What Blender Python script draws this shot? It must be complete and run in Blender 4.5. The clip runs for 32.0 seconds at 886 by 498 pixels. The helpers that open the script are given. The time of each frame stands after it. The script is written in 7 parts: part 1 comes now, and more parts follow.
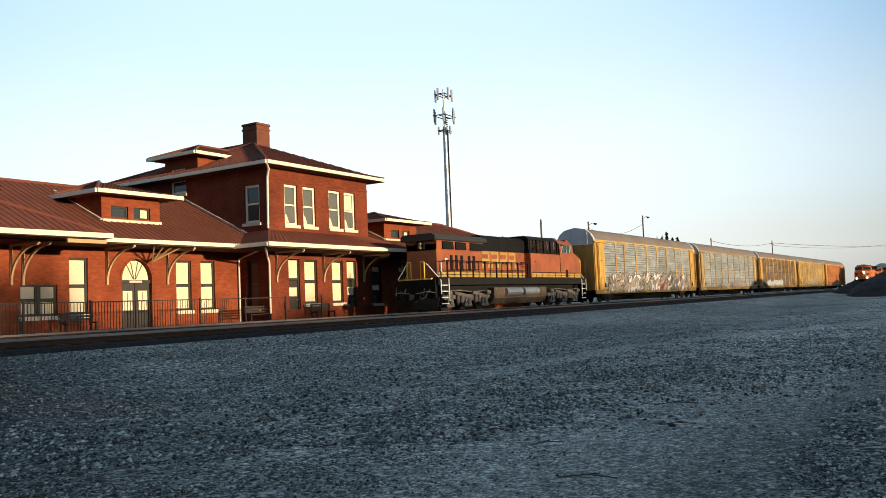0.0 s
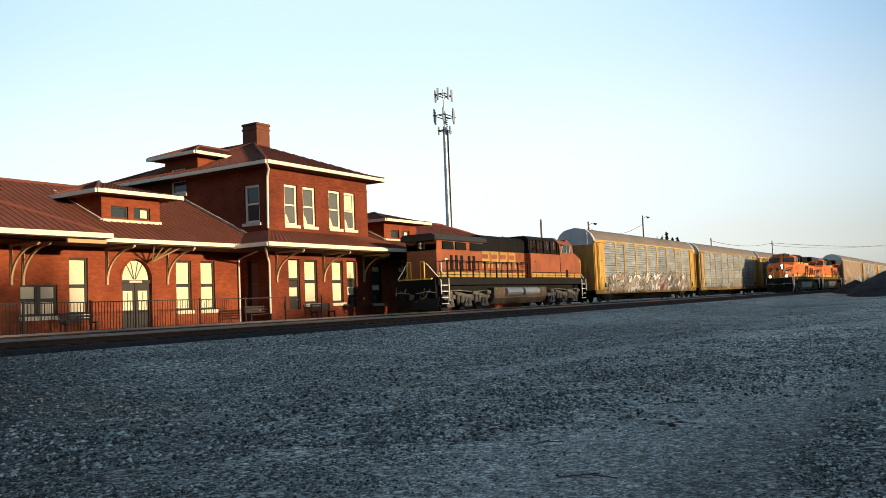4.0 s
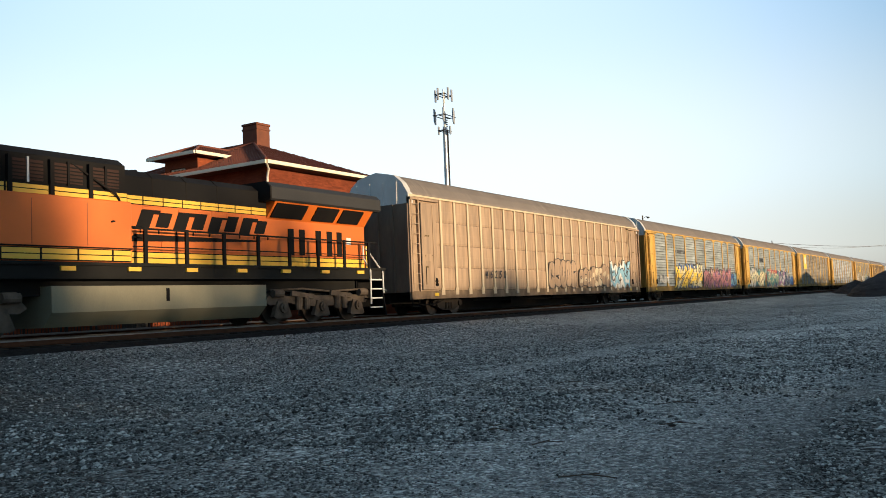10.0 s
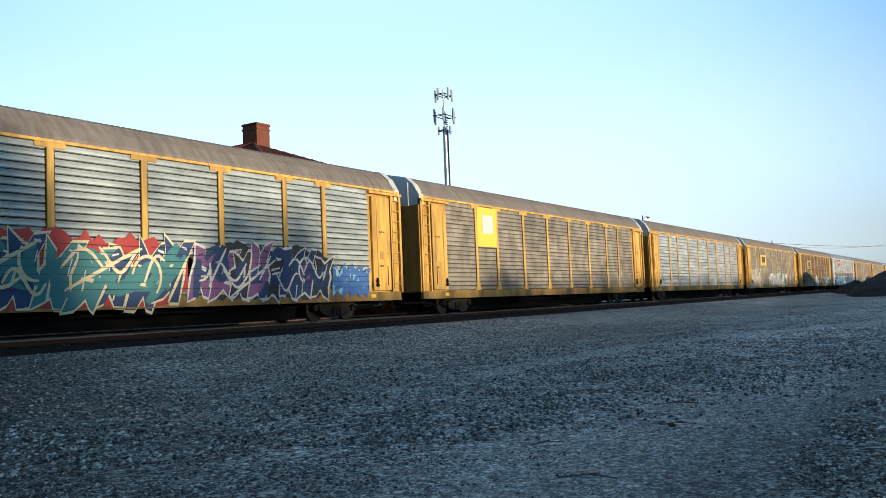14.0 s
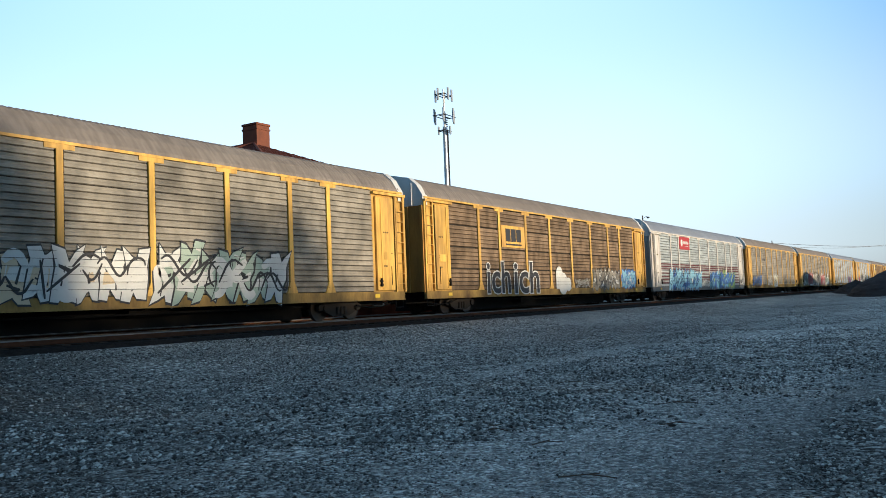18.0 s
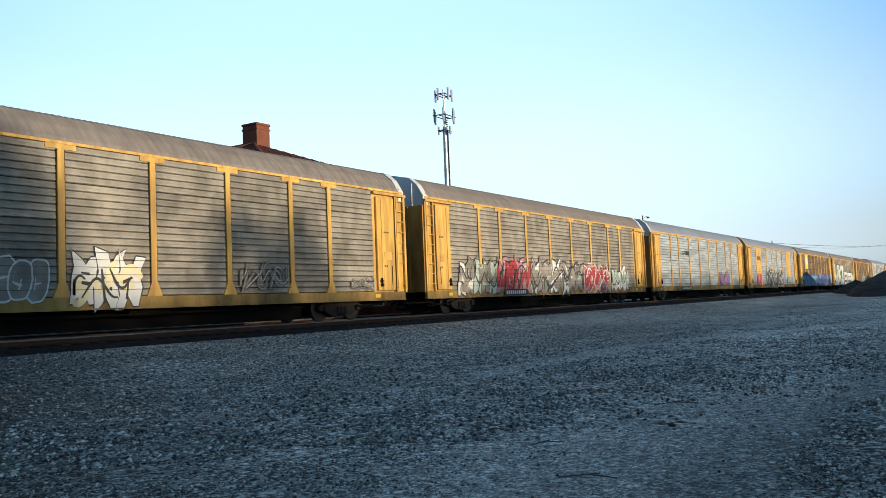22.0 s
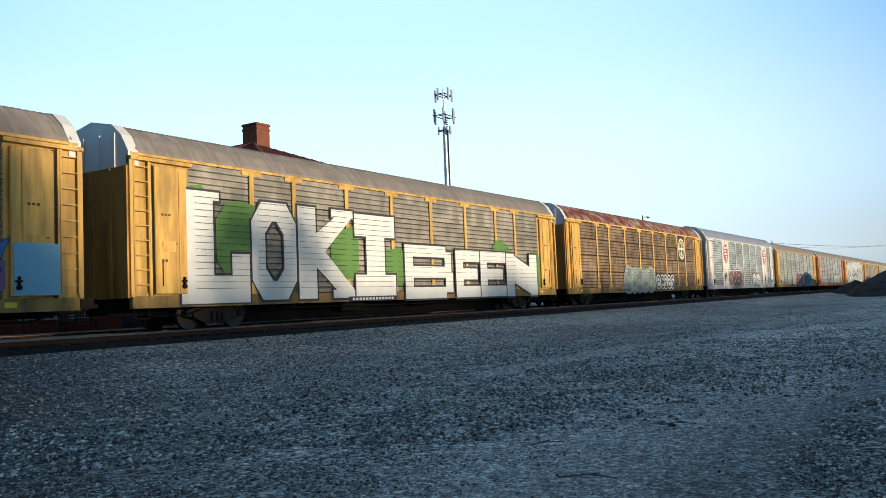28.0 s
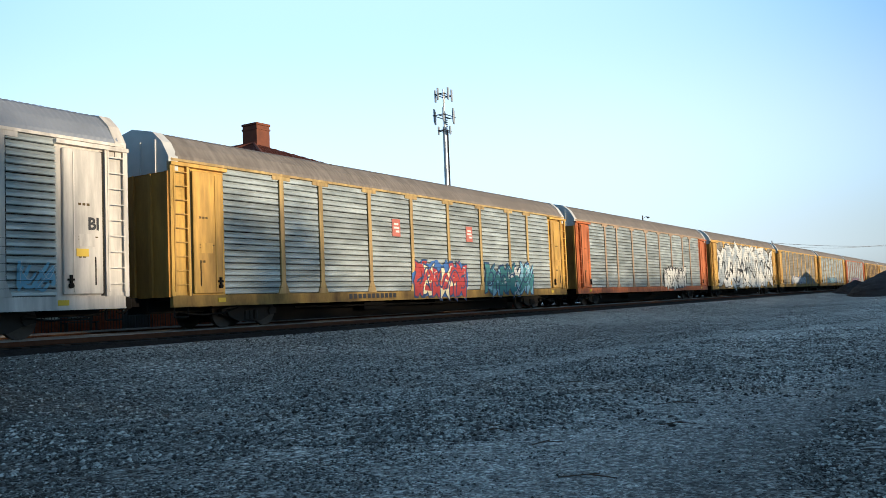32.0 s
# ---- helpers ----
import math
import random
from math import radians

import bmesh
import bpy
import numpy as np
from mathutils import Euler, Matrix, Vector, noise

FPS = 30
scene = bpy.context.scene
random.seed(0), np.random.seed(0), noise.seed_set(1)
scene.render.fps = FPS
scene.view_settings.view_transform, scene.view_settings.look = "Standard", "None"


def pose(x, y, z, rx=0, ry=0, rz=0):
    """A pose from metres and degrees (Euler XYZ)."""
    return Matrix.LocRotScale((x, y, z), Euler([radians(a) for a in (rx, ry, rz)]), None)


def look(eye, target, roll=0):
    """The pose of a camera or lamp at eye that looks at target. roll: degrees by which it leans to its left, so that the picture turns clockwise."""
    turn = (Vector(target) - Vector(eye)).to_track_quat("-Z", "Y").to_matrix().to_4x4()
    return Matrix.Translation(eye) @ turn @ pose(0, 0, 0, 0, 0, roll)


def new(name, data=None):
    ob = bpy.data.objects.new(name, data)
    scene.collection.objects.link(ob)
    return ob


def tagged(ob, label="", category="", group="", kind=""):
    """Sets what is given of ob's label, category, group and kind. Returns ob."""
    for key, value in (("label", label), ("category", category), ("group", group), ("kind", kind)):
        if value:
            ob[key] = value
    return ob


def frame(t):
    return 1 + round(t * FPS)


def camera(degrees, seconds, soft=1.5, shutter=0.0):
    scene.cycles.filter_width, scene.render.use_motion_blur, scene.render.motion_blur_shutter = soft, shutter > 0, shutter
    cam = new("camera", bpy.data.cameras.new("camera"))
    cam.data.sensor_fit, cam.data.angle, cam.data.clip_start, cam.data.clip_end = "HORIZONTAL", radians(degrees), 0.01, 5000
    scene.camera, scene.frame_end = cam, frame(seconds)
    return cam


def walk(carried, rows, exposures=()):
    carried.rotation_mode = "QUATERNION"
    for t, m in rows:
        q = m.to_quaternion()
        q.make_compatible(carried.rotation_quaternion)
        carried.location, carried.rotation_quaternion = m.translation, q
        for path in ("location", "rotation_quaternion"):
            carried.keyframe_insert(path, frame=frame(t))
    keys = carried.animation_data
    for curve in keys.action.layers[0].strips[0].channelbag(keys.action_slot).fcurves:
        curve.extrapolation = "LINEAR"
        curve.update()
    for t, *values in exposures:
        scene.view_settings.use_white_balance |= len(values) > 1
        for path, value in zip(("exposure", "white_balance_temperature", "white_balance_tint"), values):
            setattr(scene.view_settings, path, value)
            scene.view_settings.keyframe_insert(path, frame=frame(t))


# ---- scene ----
cam = camera(55.32, 32.0, soft=0.65)
EYE = (0.0, 0.0, 0.492)
AIM = (0.8434, 0.5337, 0.5551)
walk(cam, [(0, look(EYE, AIM, -2.335)), (32.0, look(EYE, AIM, -2.335))], exposures=[(0, 0.45, 5950, 3), (11.2, 0.45, 5950, 3), (12.3, 0.45, 5090, -1), (32.0, 0.45, 5090, -1)])

# ---- daylight: a low evening sun behind the camera ----
SUN_SLOPE = 0.085                      # tangent of the sun's height
SUN_DRIFT = -0.01                      # how far the light drifts along the track for each metre across it
world = bpy.data.worlds.new("evening_sky")
scene.world = world
world.use_nodes = True
wn, wl = world.node_tree.nodes, world.node_tree.links
sky = wn.new("ShaderNodeTexSky")
sky.sky_type = "NISHITA"
sky.sun_disc = False
sky.sun_elevation = math.atan(SUN_SLOPE)
sky.sun_rotation = math.atan2(-SUN_DRIFT, -1.0)
sky.altitude, sky.air_density, sky.dust_density, sky.ozone_density = 200, 1.0, 1.0, 2.0
# bright evening haze low over the horizon, deepening to blue overhead
way = wn.new("ShaderNodeTexCoord")
split = wn.new("ShaderNodeSeparateXYZ")
wl.new(way.outputs["Generated"], split.inputs[0])
haze = wn.new("ShaderNodeValToRGB")
haze.color_ramp.interpolation = "EASE"
for pos, col in ((0.0, (0.22, 0.21, 0.20)), (0.05, (0.30, 0.295, 0.29)), (0.14, (0.34, 0.40, 0.44)), (0.33, (0.105, 0.28, 0.475)), (0.55, (0.14, 0.18, 0.22)), (1.0, (0.15, 0.15, 0.16))):
    el = haze.color_ramp.elements.new(pos) if 0 < pos < 1 else haze.color_ramp.elements[-1 if pos else 0]
    el.color = (*col, 1)
wl.new(split.outputs[2], haze.inputs[0])
# the pale glow opposite the low sun
dot = wn.new("ShaderNodeVectorMath")
dot.operation = "DOT_PRODUCT"
dot.inputs[1].default_value = Vector((0.79, 0.60, 0.13)).normalized()
wl.new(way.outputs["Generated"], dot.inputs[0])
near = wn.new("ShaderNodeMapRange")
near.interpolation_type = "SMOOTHSTEP"
near.inputs[1].default_value, near.inputs[2].default_value, near.inputs[3].default_value, near.inputs[4].default_value = 0.70, 1.0, 0.0, 1.0
wl.new(dot.outputs["Value"], near.inputs[0])
glow = wn.new("ShaderNodeMix")
glow.data_type, glow.blend_type = "RGBA", "ADD"
glow.inputs["B"].default_value = (0.66, 0.60, 0.56, 1)
wl.new(near.outputs[0], glow.inputs["Factor"])
wl.new(haze.outputs[0], glow.inputs["A"])
both = wn.new("ShaderNodeMix")
both.data_type, both.blend_type = "RGBA", "ADD"
both.inputs["Factor"].default_value = 0.06
wl.new(glow.outputs["Result"], both.inputs["A"])
wl.new(sky.outputs[0], both.inputs["B"])
wl.new(both.outputs["Result"], wn["Background"].inputs["Color"])
wn["Background"].inputs["Strength"].default_value = 0.731
sun = new("sun", bpy.data.lights.new("sun", "SUN"))
sun.data.energy, sun.data.angle, sun.data.color = 5.0, radians(1.0), (1.0, 0.675, 0.39)
sun.matrix_world = look((0, 0, 0), (SUN_DRIFT, 1.0, -SUN_SLOPE))


# ---- materials ----
MATS = {}


def mat(name, col, col2=None, rough=0.7, metal=0.0, scale=3.0, amount=0.5, fine=40.0, bump=0.15, streak=1.0,
        spread=0.0, glow=0.0, dist=0.01):
    """A surface with two scales of mottling, relief, and an own tone for each piece (spread)."""
    if name in MATS:
        return MATS[name]
    m = bpy.data.materials.new(name)
    m.use_nodes = True
    n, l = m.node_tree.nodes, m.node_tree.links
    b = n["Principled BSDF"]
    col2 = col2 or tuple(c * 0.72 for c in col)
    tc, info = n.new("ShaderNodeTexCoord"), n.new("ShaderNodeObjectInfo")
    off = n.new("ShaderNodeVectorMath")
    off.operation = "MULTIPLY_ADD"
    off.inputs[1].default_value = (1.0, 1.0, streak)
    rv = n.new("ShaderNodeCombineXYZ")
    mul = n.new("ShaderNodeMath")
    mul.operation = "MULTIPLY"
    mul.inputs[1].default_value = 37.0
    l.new(info.outputs["Random"], mul.inputs[0])
    l.new(mul.outputs[0], rv.inputs[0])
    l.new(mul.outputs[0], rv.inputs[2])
    l.new(tc.outputs["Object"], off.inputs[0])
    l.new(rv.outputs[0], off.inputs[2])
    big, small = n.new("ShaderNodeTexNoise"), n.new("ShaderNodeTexNoise")
    big.inputs["Scale"].default_value, big.inputs["Detail"].default_value = scale, 5
    small.inputs["Scale"].default_value, small.inputs["Detail"].default_value = fine, 3
    l.new(off.outputs[0], big.inputs["Vector"])
    l.new(off.outputs[0], small.inputs["Vector"])
    ramp = n.new("ShaderNodeMapRange")
    ramp.inputs[1].default_value, ramp.inputs[2].default_value = 0.5 - 0.25, 0.5 + 0.25
    l.new(big.outputs["Fac"], ramp.inputs[0])
    add = n.new("ShaderNodeMath")
    add.operation = "MULTIPLY_ADD"
    add.inputs[1].default_value = 0.45
    l.new(small.outputs["Fac"], add.inputs[0])
    l.new(ramp.outputs[0], add.inputs[2])
    fac = n.new("ShaderNodeMath")
    fac.operation, fac.use_clamp = "MULTIPLY_ADD", True
    fac.inputs[1].default_value, fac.inputs[2].default_value = amount, -0.22 * amount
    l.new(add.outputs[0], fac.inputs[0])
    mix = n.new("ShaderNodeMix")
    mix.data_type = "RGBA"
    mix.inputs["A"].default_value, mix.inputs["B"].default_value = (*col, 1), (*col2, 1)
    l.new(fac.outputs[0], mix.inputs["Factor"])
    out = mix.outputs["Result"]
    if spread:
        hsv, val = n.new("ShaderNodeHueSaturation"), n.new("ShaderNodeMapRange")
        val.inputs[3].default_value, val.inputs[4].default_value = 1 - spread, 1 + spread
        l.new(info.outputs["Random"], val.inputs[0])
        l.new(val.outputs[0], hsv.inputs["Value"])
        l.new(out, hsv.inputs["Color"])
        out = hsv.outputs[0]
    l.new(out, b.inputs["Base Color"])
    b.inputs["Roughness"].default_value, b.inputs["Metallic"].default_value = rough, metal
    if rough >= 0.7:
        b.inputs["Specular IOR Level"].default_value = 0.12
    if bump:
        bp = n.new("ShaderNodeBump")
        bp.inputs["Strength"].default_value, bp.inputs["Distance"].default_value = bump, dist
        l.new(small.outputs["Fac"], bp.inputs["Height"])
        l.new(bp.outputs[0], b.inputs["Normal"])
    if glow:
        b.inputs["Emission Color"].default_value, b.inputs["Emission Strength"].default_value = (*col, 1), glow
    MATS[name] = m
    return m


def brick_mat(name, col, col2):
    m = mat(name, col, col2, 0.85, scale=0.9, amount=1.0, fine=22, bump=0.25)
    n, l = m.node_tree.nodes, m.node_tree.links
    b = n["Principled BSDF"]
    tc, sep = n.new("ShaderNodeTexCoord"), n.new("ShaderNodeSeparateXYZ")
    add, comb = n.new("ShaderNodeMath"), n.new("ShaderNodeCombineXYZ")
    l.new(tc.outputs["Object"], sep.inputs[0])
    l.new(sep.outputs[0], add.inputs[0])
    l.new(sep.outputs[1], add.inputs[1])
    l.new(add.outputs[0], comb.inputs[0])
    l.new(sep.outputs[2], comb.inputs[1])
    br = n.new("ShaderNodeTexBrick")
    for key, value in (("Scale", 1.0), ("Brick Width", 0.215), ("Row Height", 0.075), ("Mortar Size", 0.006), ("Bias", 0.0)):
        br.inputs[key].default_value = value
    br.inputs["Color1"].default_value, br.inputs["Color2"].default_value = (1, 1, 1, 1), (0.72, 0.7, 0.7, 1)
    br.inputs["Mortar"].default_value = (0.8, 0.85, 0.9, 1)
    l.new(comb.outputs[0], br.inputs["Vector"])
    mul = n.new("ShaderNodeMix")
    mul.data_type, mul.blend_type = "RGBA", "MULTIPLY"
    mul.inputs["Factor"].default_value = 1.0
    l.new(b.inputs["Base Color"].links[0].from_socket, mul.inputs["A"])
    l.new(br.outputs["Color"], mul.inputs["B"])
    l.new(mul.outputs["Result"], b.inputs["Base Color"])
    return m


BRICK = brick_mat("red_brick", (0.31, 0.082, 0.033), (0.19, 0.047, 0.022))
BRICK_T = brick_mat("darker_red_brick", (0.235, 0.060, 0.028), (0.125, 0.034, 0.018))
STONE = mat("limestone_trim", (0.74, 0.66, 0.50), (0.48, 0.42, 0.33), 0.8, scale=2)
CREAM = mat("cream_paint", (0.86, 0.79, 0.60), (0.74, 0.66, 0.50), 0.55, scale=4, fine=25, bump=0.08)
BLIND = mat("window_blind", (0.75, 0.68, 0.48), (0.62, 0.55, 0.40), 0.7, scale=2)
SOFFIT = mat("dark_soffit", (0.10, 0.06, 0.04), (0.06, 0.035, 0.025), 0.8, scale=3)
ROOF = mat("red_brown_tile", (0.20, 0.072, 0.048), (0.12, 0.046, 0.033), 0.75, scale=0.7, amount=0.8, fine=14, bump=0.4)
DARKWOOD = mat("dark_door_paint", (0.035, 0.03, 0.025), (0.02, 0.017, 0.015), 0.5, scale=3)
IRON = mat("black_iron", (0.03, 0.028, 0.026), (0.05, 0.03, 0.02), 0.55, 0.3, scale=6)
GALV = mat("galvanised_steel", (0.42, 0.44, 0.46), (0.3, 0.31, 0.33), 0.45, 0.7, scale=2)
RAIL = mat("worn_rail_steel", (0.34, 0.3, 0.27), (0.18, 0.15, 0.13), 0.5, 0.5, scale=4)
RUST = mat("rusty_rail_web", (0.12, 0.055, 0.03), (0.06, 0.03, 0.02), 0.9, scale=6)
TIE = mat("creosoted_timber", (0.06, 0.048, 0.04), (0.035, 0.028, 0.024), 0.9, scale=4, spread=0.3, bump=0.4)
PLATFORM = mat("platform_paving", (0.11, 0.085, 0.07), (0.07, 0.055, 0.047), 0.9, scale=1.5)
PIPEWHITE = mat("white_downpipe_paint", (0.72, 0.68, 0.60), None, 0.5)

GLASS = bpy.data.materials.new("window_glass")
GLASS.use_nodes = True
GLASS.node_tree.nodes["Principled BSDF"].inputs["Base Color"].default_value = (0.035, 0.045, 0.05, 1)
GLASS.node_tree.nodes["Principled BSDF"].inputs["Roughness"].default_value = 0.08


# ---- mesh building ----
class Shape:
    """Collects vertices and faces of one mesh."""

    def __init__(self):
        self.v, self.f = [], []

    def add(self, verts, faces):
        o = len(self.v)
        self.v += [tuple(p) for p in verts]
        self.f += [tuple(i + o for i in q) for q in faces]
        return self

    def box(self, x0, x1, y0, y1, z0, z1):
        return self.add([(x, y, z) for x in (x0, x1) for y in (y0, y1) for z in (z0, z1)],
                        [(0, 1, 3, 2), (4, 6, 7, 5), (0, 4, 5, 1), (2, 3, 7, 6), (0, 2, 6, 4), (1, 5, 7, 3)])

    def bevelbox(self, x0, x1, y0, y1, z0, z1, c=0.03):
        """A box whose four edges along z and rims are chamfered."""
        pts = []
        for z, i in ((z0, c), (z0 + c, 0), (z1 - c, 0), (z1, c)):
            a0, a1, b0, b1 = x0 + i, x1 - i, y0 + i, y1 - i
            pts += [(a0 + c, b0, z), (a1 - c, b0, z), (a1, b0 + c, z), (a1, b1 - c, z), (a1 - c, b1, z), (a0 + c, b1, z), (a0, b1 - c, z), (a0, b0 + c, z)]
        fs = [tuple(range(7, -1, -1)), tuple(range(24, 32))]
        for k in range(3):
            for i in range(8):
                j = (i + 1) % 8
                fs.append((k * 8 + i, k * 8 + j, k * 8 + 8 + j, k * 8 + 8 + i))
        return self.add(pts, fs)

    def prism(self, poly, a0, a1, axis="y"):
        """A polygon drawn in the two other axes, drawn out along axis from a0 to a1."""
        n = len(poly)
        put = {"x": lambda p, a: (a, p[0], p[1]), "y": lambda p, a: (p[0], a, p[1]), "z": lambda p, a: (p[0], p[1], a)}[axis]
        vs = [put(p, a0) for p in poly] + [put(p, a1) for p in poly]
        fs = [tuple(range(n)), tuple(range(2 * n - 1, n - 1, -1))] + [(i, (i + 1) % n + 0, (i + 1) % n + n, i + n) for i in range(n)]
        return self.add(vs, fs)

    def loft(self, rings, closed=True):
        n = len(rings[0])
        o = [p for r in rings for p in r]
        fs = [(k * n + i, k * n + (i + 1) % n, (k + 1) * n + (i + 1) % n, (k + 1) * n + i) for k in range(len(rings) - 1) for i in range(n)]
        if closed:
            fs += [tuple(range(n - 1, -1, -1)), tuple(range((len(rings) - 1) * n, len(rings) * n))]
        return self.add(o, fs)

    def cyl(self, p, q, r, seg=8, r2=None):
        p, q = Vector(p), Vector(q)
        d = (q - p).normalized()
        a = d.orthogonal().normalized()
        b = d.cross(a)
        rings = []
        for c, rr in ((p, r), (q, r if r2 is None else r2)):
            rings.append([c + (a * math.cos(2 * math.pi * i / seg) + b * math.sin(2 * math.pi * i / seg)) * rr for i in range(seg)])
        return self.loft(rings)

    def pipe(self, pts, r, seg=6):
        for p, q in zip(pts[:-1], pts[1:]):
            self.cyl(p, q, r, seg)
        return self

    def bar(self, p, q, w, h):
        """A square bar from p to q, w wide along x or y and h high."""
        p, q = Vector(p), Vector(q)
        d = (q - p).normalized()
        up = Vector((0, 0, 1)) if abs(d.z) < 0.9 else Vector((1, 0, 0))
        a = d.cross(up).normalized() * (w / 2)
        b = a.cross(d).normalized() * (h / 2)
        return self.loft([[c - a - b, c + a - b, c + a + b, c - a + b] for c in (p, q)])

    def mesh(self, name):
        me = bpy.data.meshes.new(name)
        me.from_pydata(self.v, [], self.f)
        me.validate()
        bm = bmesh.new()
        bm.from_mesh(me)
        bmesh.ops.recalc_face_normals(bm, faces=bm.faces)
        bm.to_mesh(me)
        bm.free()
        return me


def part(name, shape, material, parent=None, label="", at=None, smooth=False):
    """ONE mesh object under a thing or a part. shape: a Shape, or a mesh that is shared."""
    me = shape if isinstance(shape, bpy.types.Mesh) else shape.mesh(name)
    if not me.materials:
        me.materials.append(material)
        if smooth:
            me.shade_smooth()
    ob = new(name, me)
    if parent is not None:
        ob.parent = parent
    if at is not None:
        ob.location = at
    if label:
        ob["label"] = label
    return ob


def thing(name, label, category, at=(0, 0, 0), turn=0, group="", kind=""):
    ob = new(name)
    ob.empty_display_size = 0.3
    ob.matrix_basis = pose(*at, 0, 0, turn)
    return tagged(ob, label, category, group, kind)


# ---- ground, ballast and tracks ----
TRACK_1, TRACK_2 = 20.55, 26.45


def ground_height(x, y):
    a = min(1, max(0, (y - 11.5) / 6.0))
    a = a * a * (3 - 2 * a)
    z = -0.80 + 0.50 * a
    if y > 28.0:
        z = -0.30
    return z


def soil_mat():
    m = bpy.data.materials.new("crushed_stone_ground")
    m.use_nodes = True
    n, l = m.node_tree.nodes, m.node_tree.links
    b = n["Principled BSDF"]
    b.inputs["Roughness"].default_value = 0.95
    b.inputs["Specular IOR Level"].default_value = 0.12
    tc = n.new("ShaderNodeTexCoord")
    vor, big, mid, tiny = n.new("ShaderNodeTexVoronoi"), n.new("ShaderNodeTexNoise"), n.new("ShaderNodeTexNoise"), n.new("ShaderNodeTexVoronoi")
    vor.inputs["Scale"].default_value, tiny.inputs["Scale"].default_value = 19, 42
    big.inputs["Scale"].default_value, big.inputs["Detail"].default_value = 0.14, 6
    mid.inputs["Scale"].default_value, mid.inputs["Detail"].default_value = 1.1, 9
    for t in (vor, big, mid, tiny):
        l.new(tc.outputs["Object"], t.inputs["Vector"])

    def ramp(src, stops):
        r = n.new("ShaderNodeValToRGB")
        for (pos, g), el in zip(stops, (r.color_ramp.elements[0], r.color_ramp.elements[1])):
            el.position, el.color = pos, (*g, 1)
        l.new(src, r.inputs[0])
        return r.outputs[0]
    sep = n.new("ShaderNodeSeparateColor")
    l.new(vor.outputs["Color"], sep.inputs[0])
    sep2 = n.new("ShaderNodeSeparateColor")
    l.new(tiny.outputs["Color"], sep2.inputs[0])
    stones = ramp(sep.outputs[0], ((0.4, (0.026, 0.027, 0.026)), (1.0, (0.61, 0.635, 0.60))))
    grit = ramp(sep2.outputs[0], ((0.35, (0.03, 0.031, 0.03)), (1.0, (0.52, 0.54, 0.51))))
    dirt = ramp(mid.outputs["Fac"], ((0.3, (0.115, 0.12, 0.117)), (0.72, (0.195, 0.202, 0.195))))

    def blend(fac, a, c):
        x = n.new("ShaderNodeMix")
        x.data_type = "RGBA"
        if isinstance(fac, float):
            x.inputs["Factor"].default_value = fac
        else:
            l.new(fac, x.inputs["Factor"])
        l.new(a, x.inputs["A"])
        l.new(c, x.inputs["B"])
        return x.outputs["Result"]
    # a worn wheel path runs beside the rails, between coarse stone on both sides
    place, wob, yy = n.new("ShaderNodeSeparateXYZ"), n.new("ShaderNodeTexNoise"), n.new("ShaderNodeMath")
    wob.inputs["Scale"].default_value, wob.inputs["Detail"].default_value = 0.45, 6
    l.new(tc.outputs["Object"], place.inputs[0])
    l.new(tc.outputs["Object"], wob.inputs["Vector"])
    yy.operation = "MULTIPLY_ADD"
    yy.inputs[1].default_value = 1.0
    l.new(wob.outputs["Fac"], yy.inputs[0])
    l.new(place.outputs[1], yy.inputs[2])
    edge1, edge2, mr = n.new("ShaderNodeMapRange"), n.new("ShaderNodeMapRange"), n.new("ShaderNodeMath")
    for e, k0, k1, v0, v1 in ((edge1, 1.5, 2.1, 0.0, 1.0), (edge2, 3.2, 5.6, 1.0, 0.0)):
        e.interpolation_type = "SMOOTHSTEP"
        for k, v in ((1, k0), (2, k1), (3, v0), (4, v1)):
            e.inputs[k].default_value = v
        if e is edge1:
            l.new(yy.outputs[0], e.inputs[0])

    def calc(op, a, c, d=None):
        q = n.new("ShaderNodeMath")
        q.operation = op
        for k, v in enumerate((a, c, d)):
            if isinstance(v, (int, float)):
                q.inputs[k].default_value = v
            elif v is not None:
                l.new(v, q.inputs[k])
        return q.outputs[0]

    def soft_step(src, k0, k1, v0, v1):
        e = n.new("ShaderNodeMapRange")
        e.interpolation_type = "SMOOTHSTEP"
        for k, v in ((1, k0), (2, k1), (3, v0), (4, v1)):
            e.inputs[k].default_value = v
        l.new(src, e.inputs[0])
        return e.outputs[0]
    taper = calc("MULTIPLY_ADD", calc("MAXIMUM", calc("SUBTRACT", place.outputs[0], 8.0), 0.0), 0.38, yy.outputs[0])
    l.new(taper, edge2.inputs[0])
    bend = calc("MULTIPLY_ADD", calc("MAXIMUM", calc("SUBTRACT", place.outputs[0], 20.5), 0.0), 0.33, yy.outputs[0])
    off2 = calc("ABSOLUTE", calc("SUBTRACT", bend, 7.95), 0.0)
    second = calc("MULTIPLY", soft_step(off2, 0.1, 0.9, 0.4, 0.0), soft_step(place.outputs[0], 11.0, 15.0, 0.0, 1.0))
    mr.operation = "MAXIMUM"
    l.new(calc("MULTIPLY", edge1.outputs[0], edge2.outputs[0]), mr.inputs[0])
    l.new(second, mr.inputs[1])
    clump = n.new("ShaderNodeTexNoise")
    clump.inputs["Scale"].default_value, clump.inputs["Detail"].default_value, clump.inputs["Roughness"].default_value = 9.0, 8, 0.8
    l.new(tc.outputs["Object"], clump.inputs["Vector"])
    patchy = n.new("ShaderNodeMapRange")
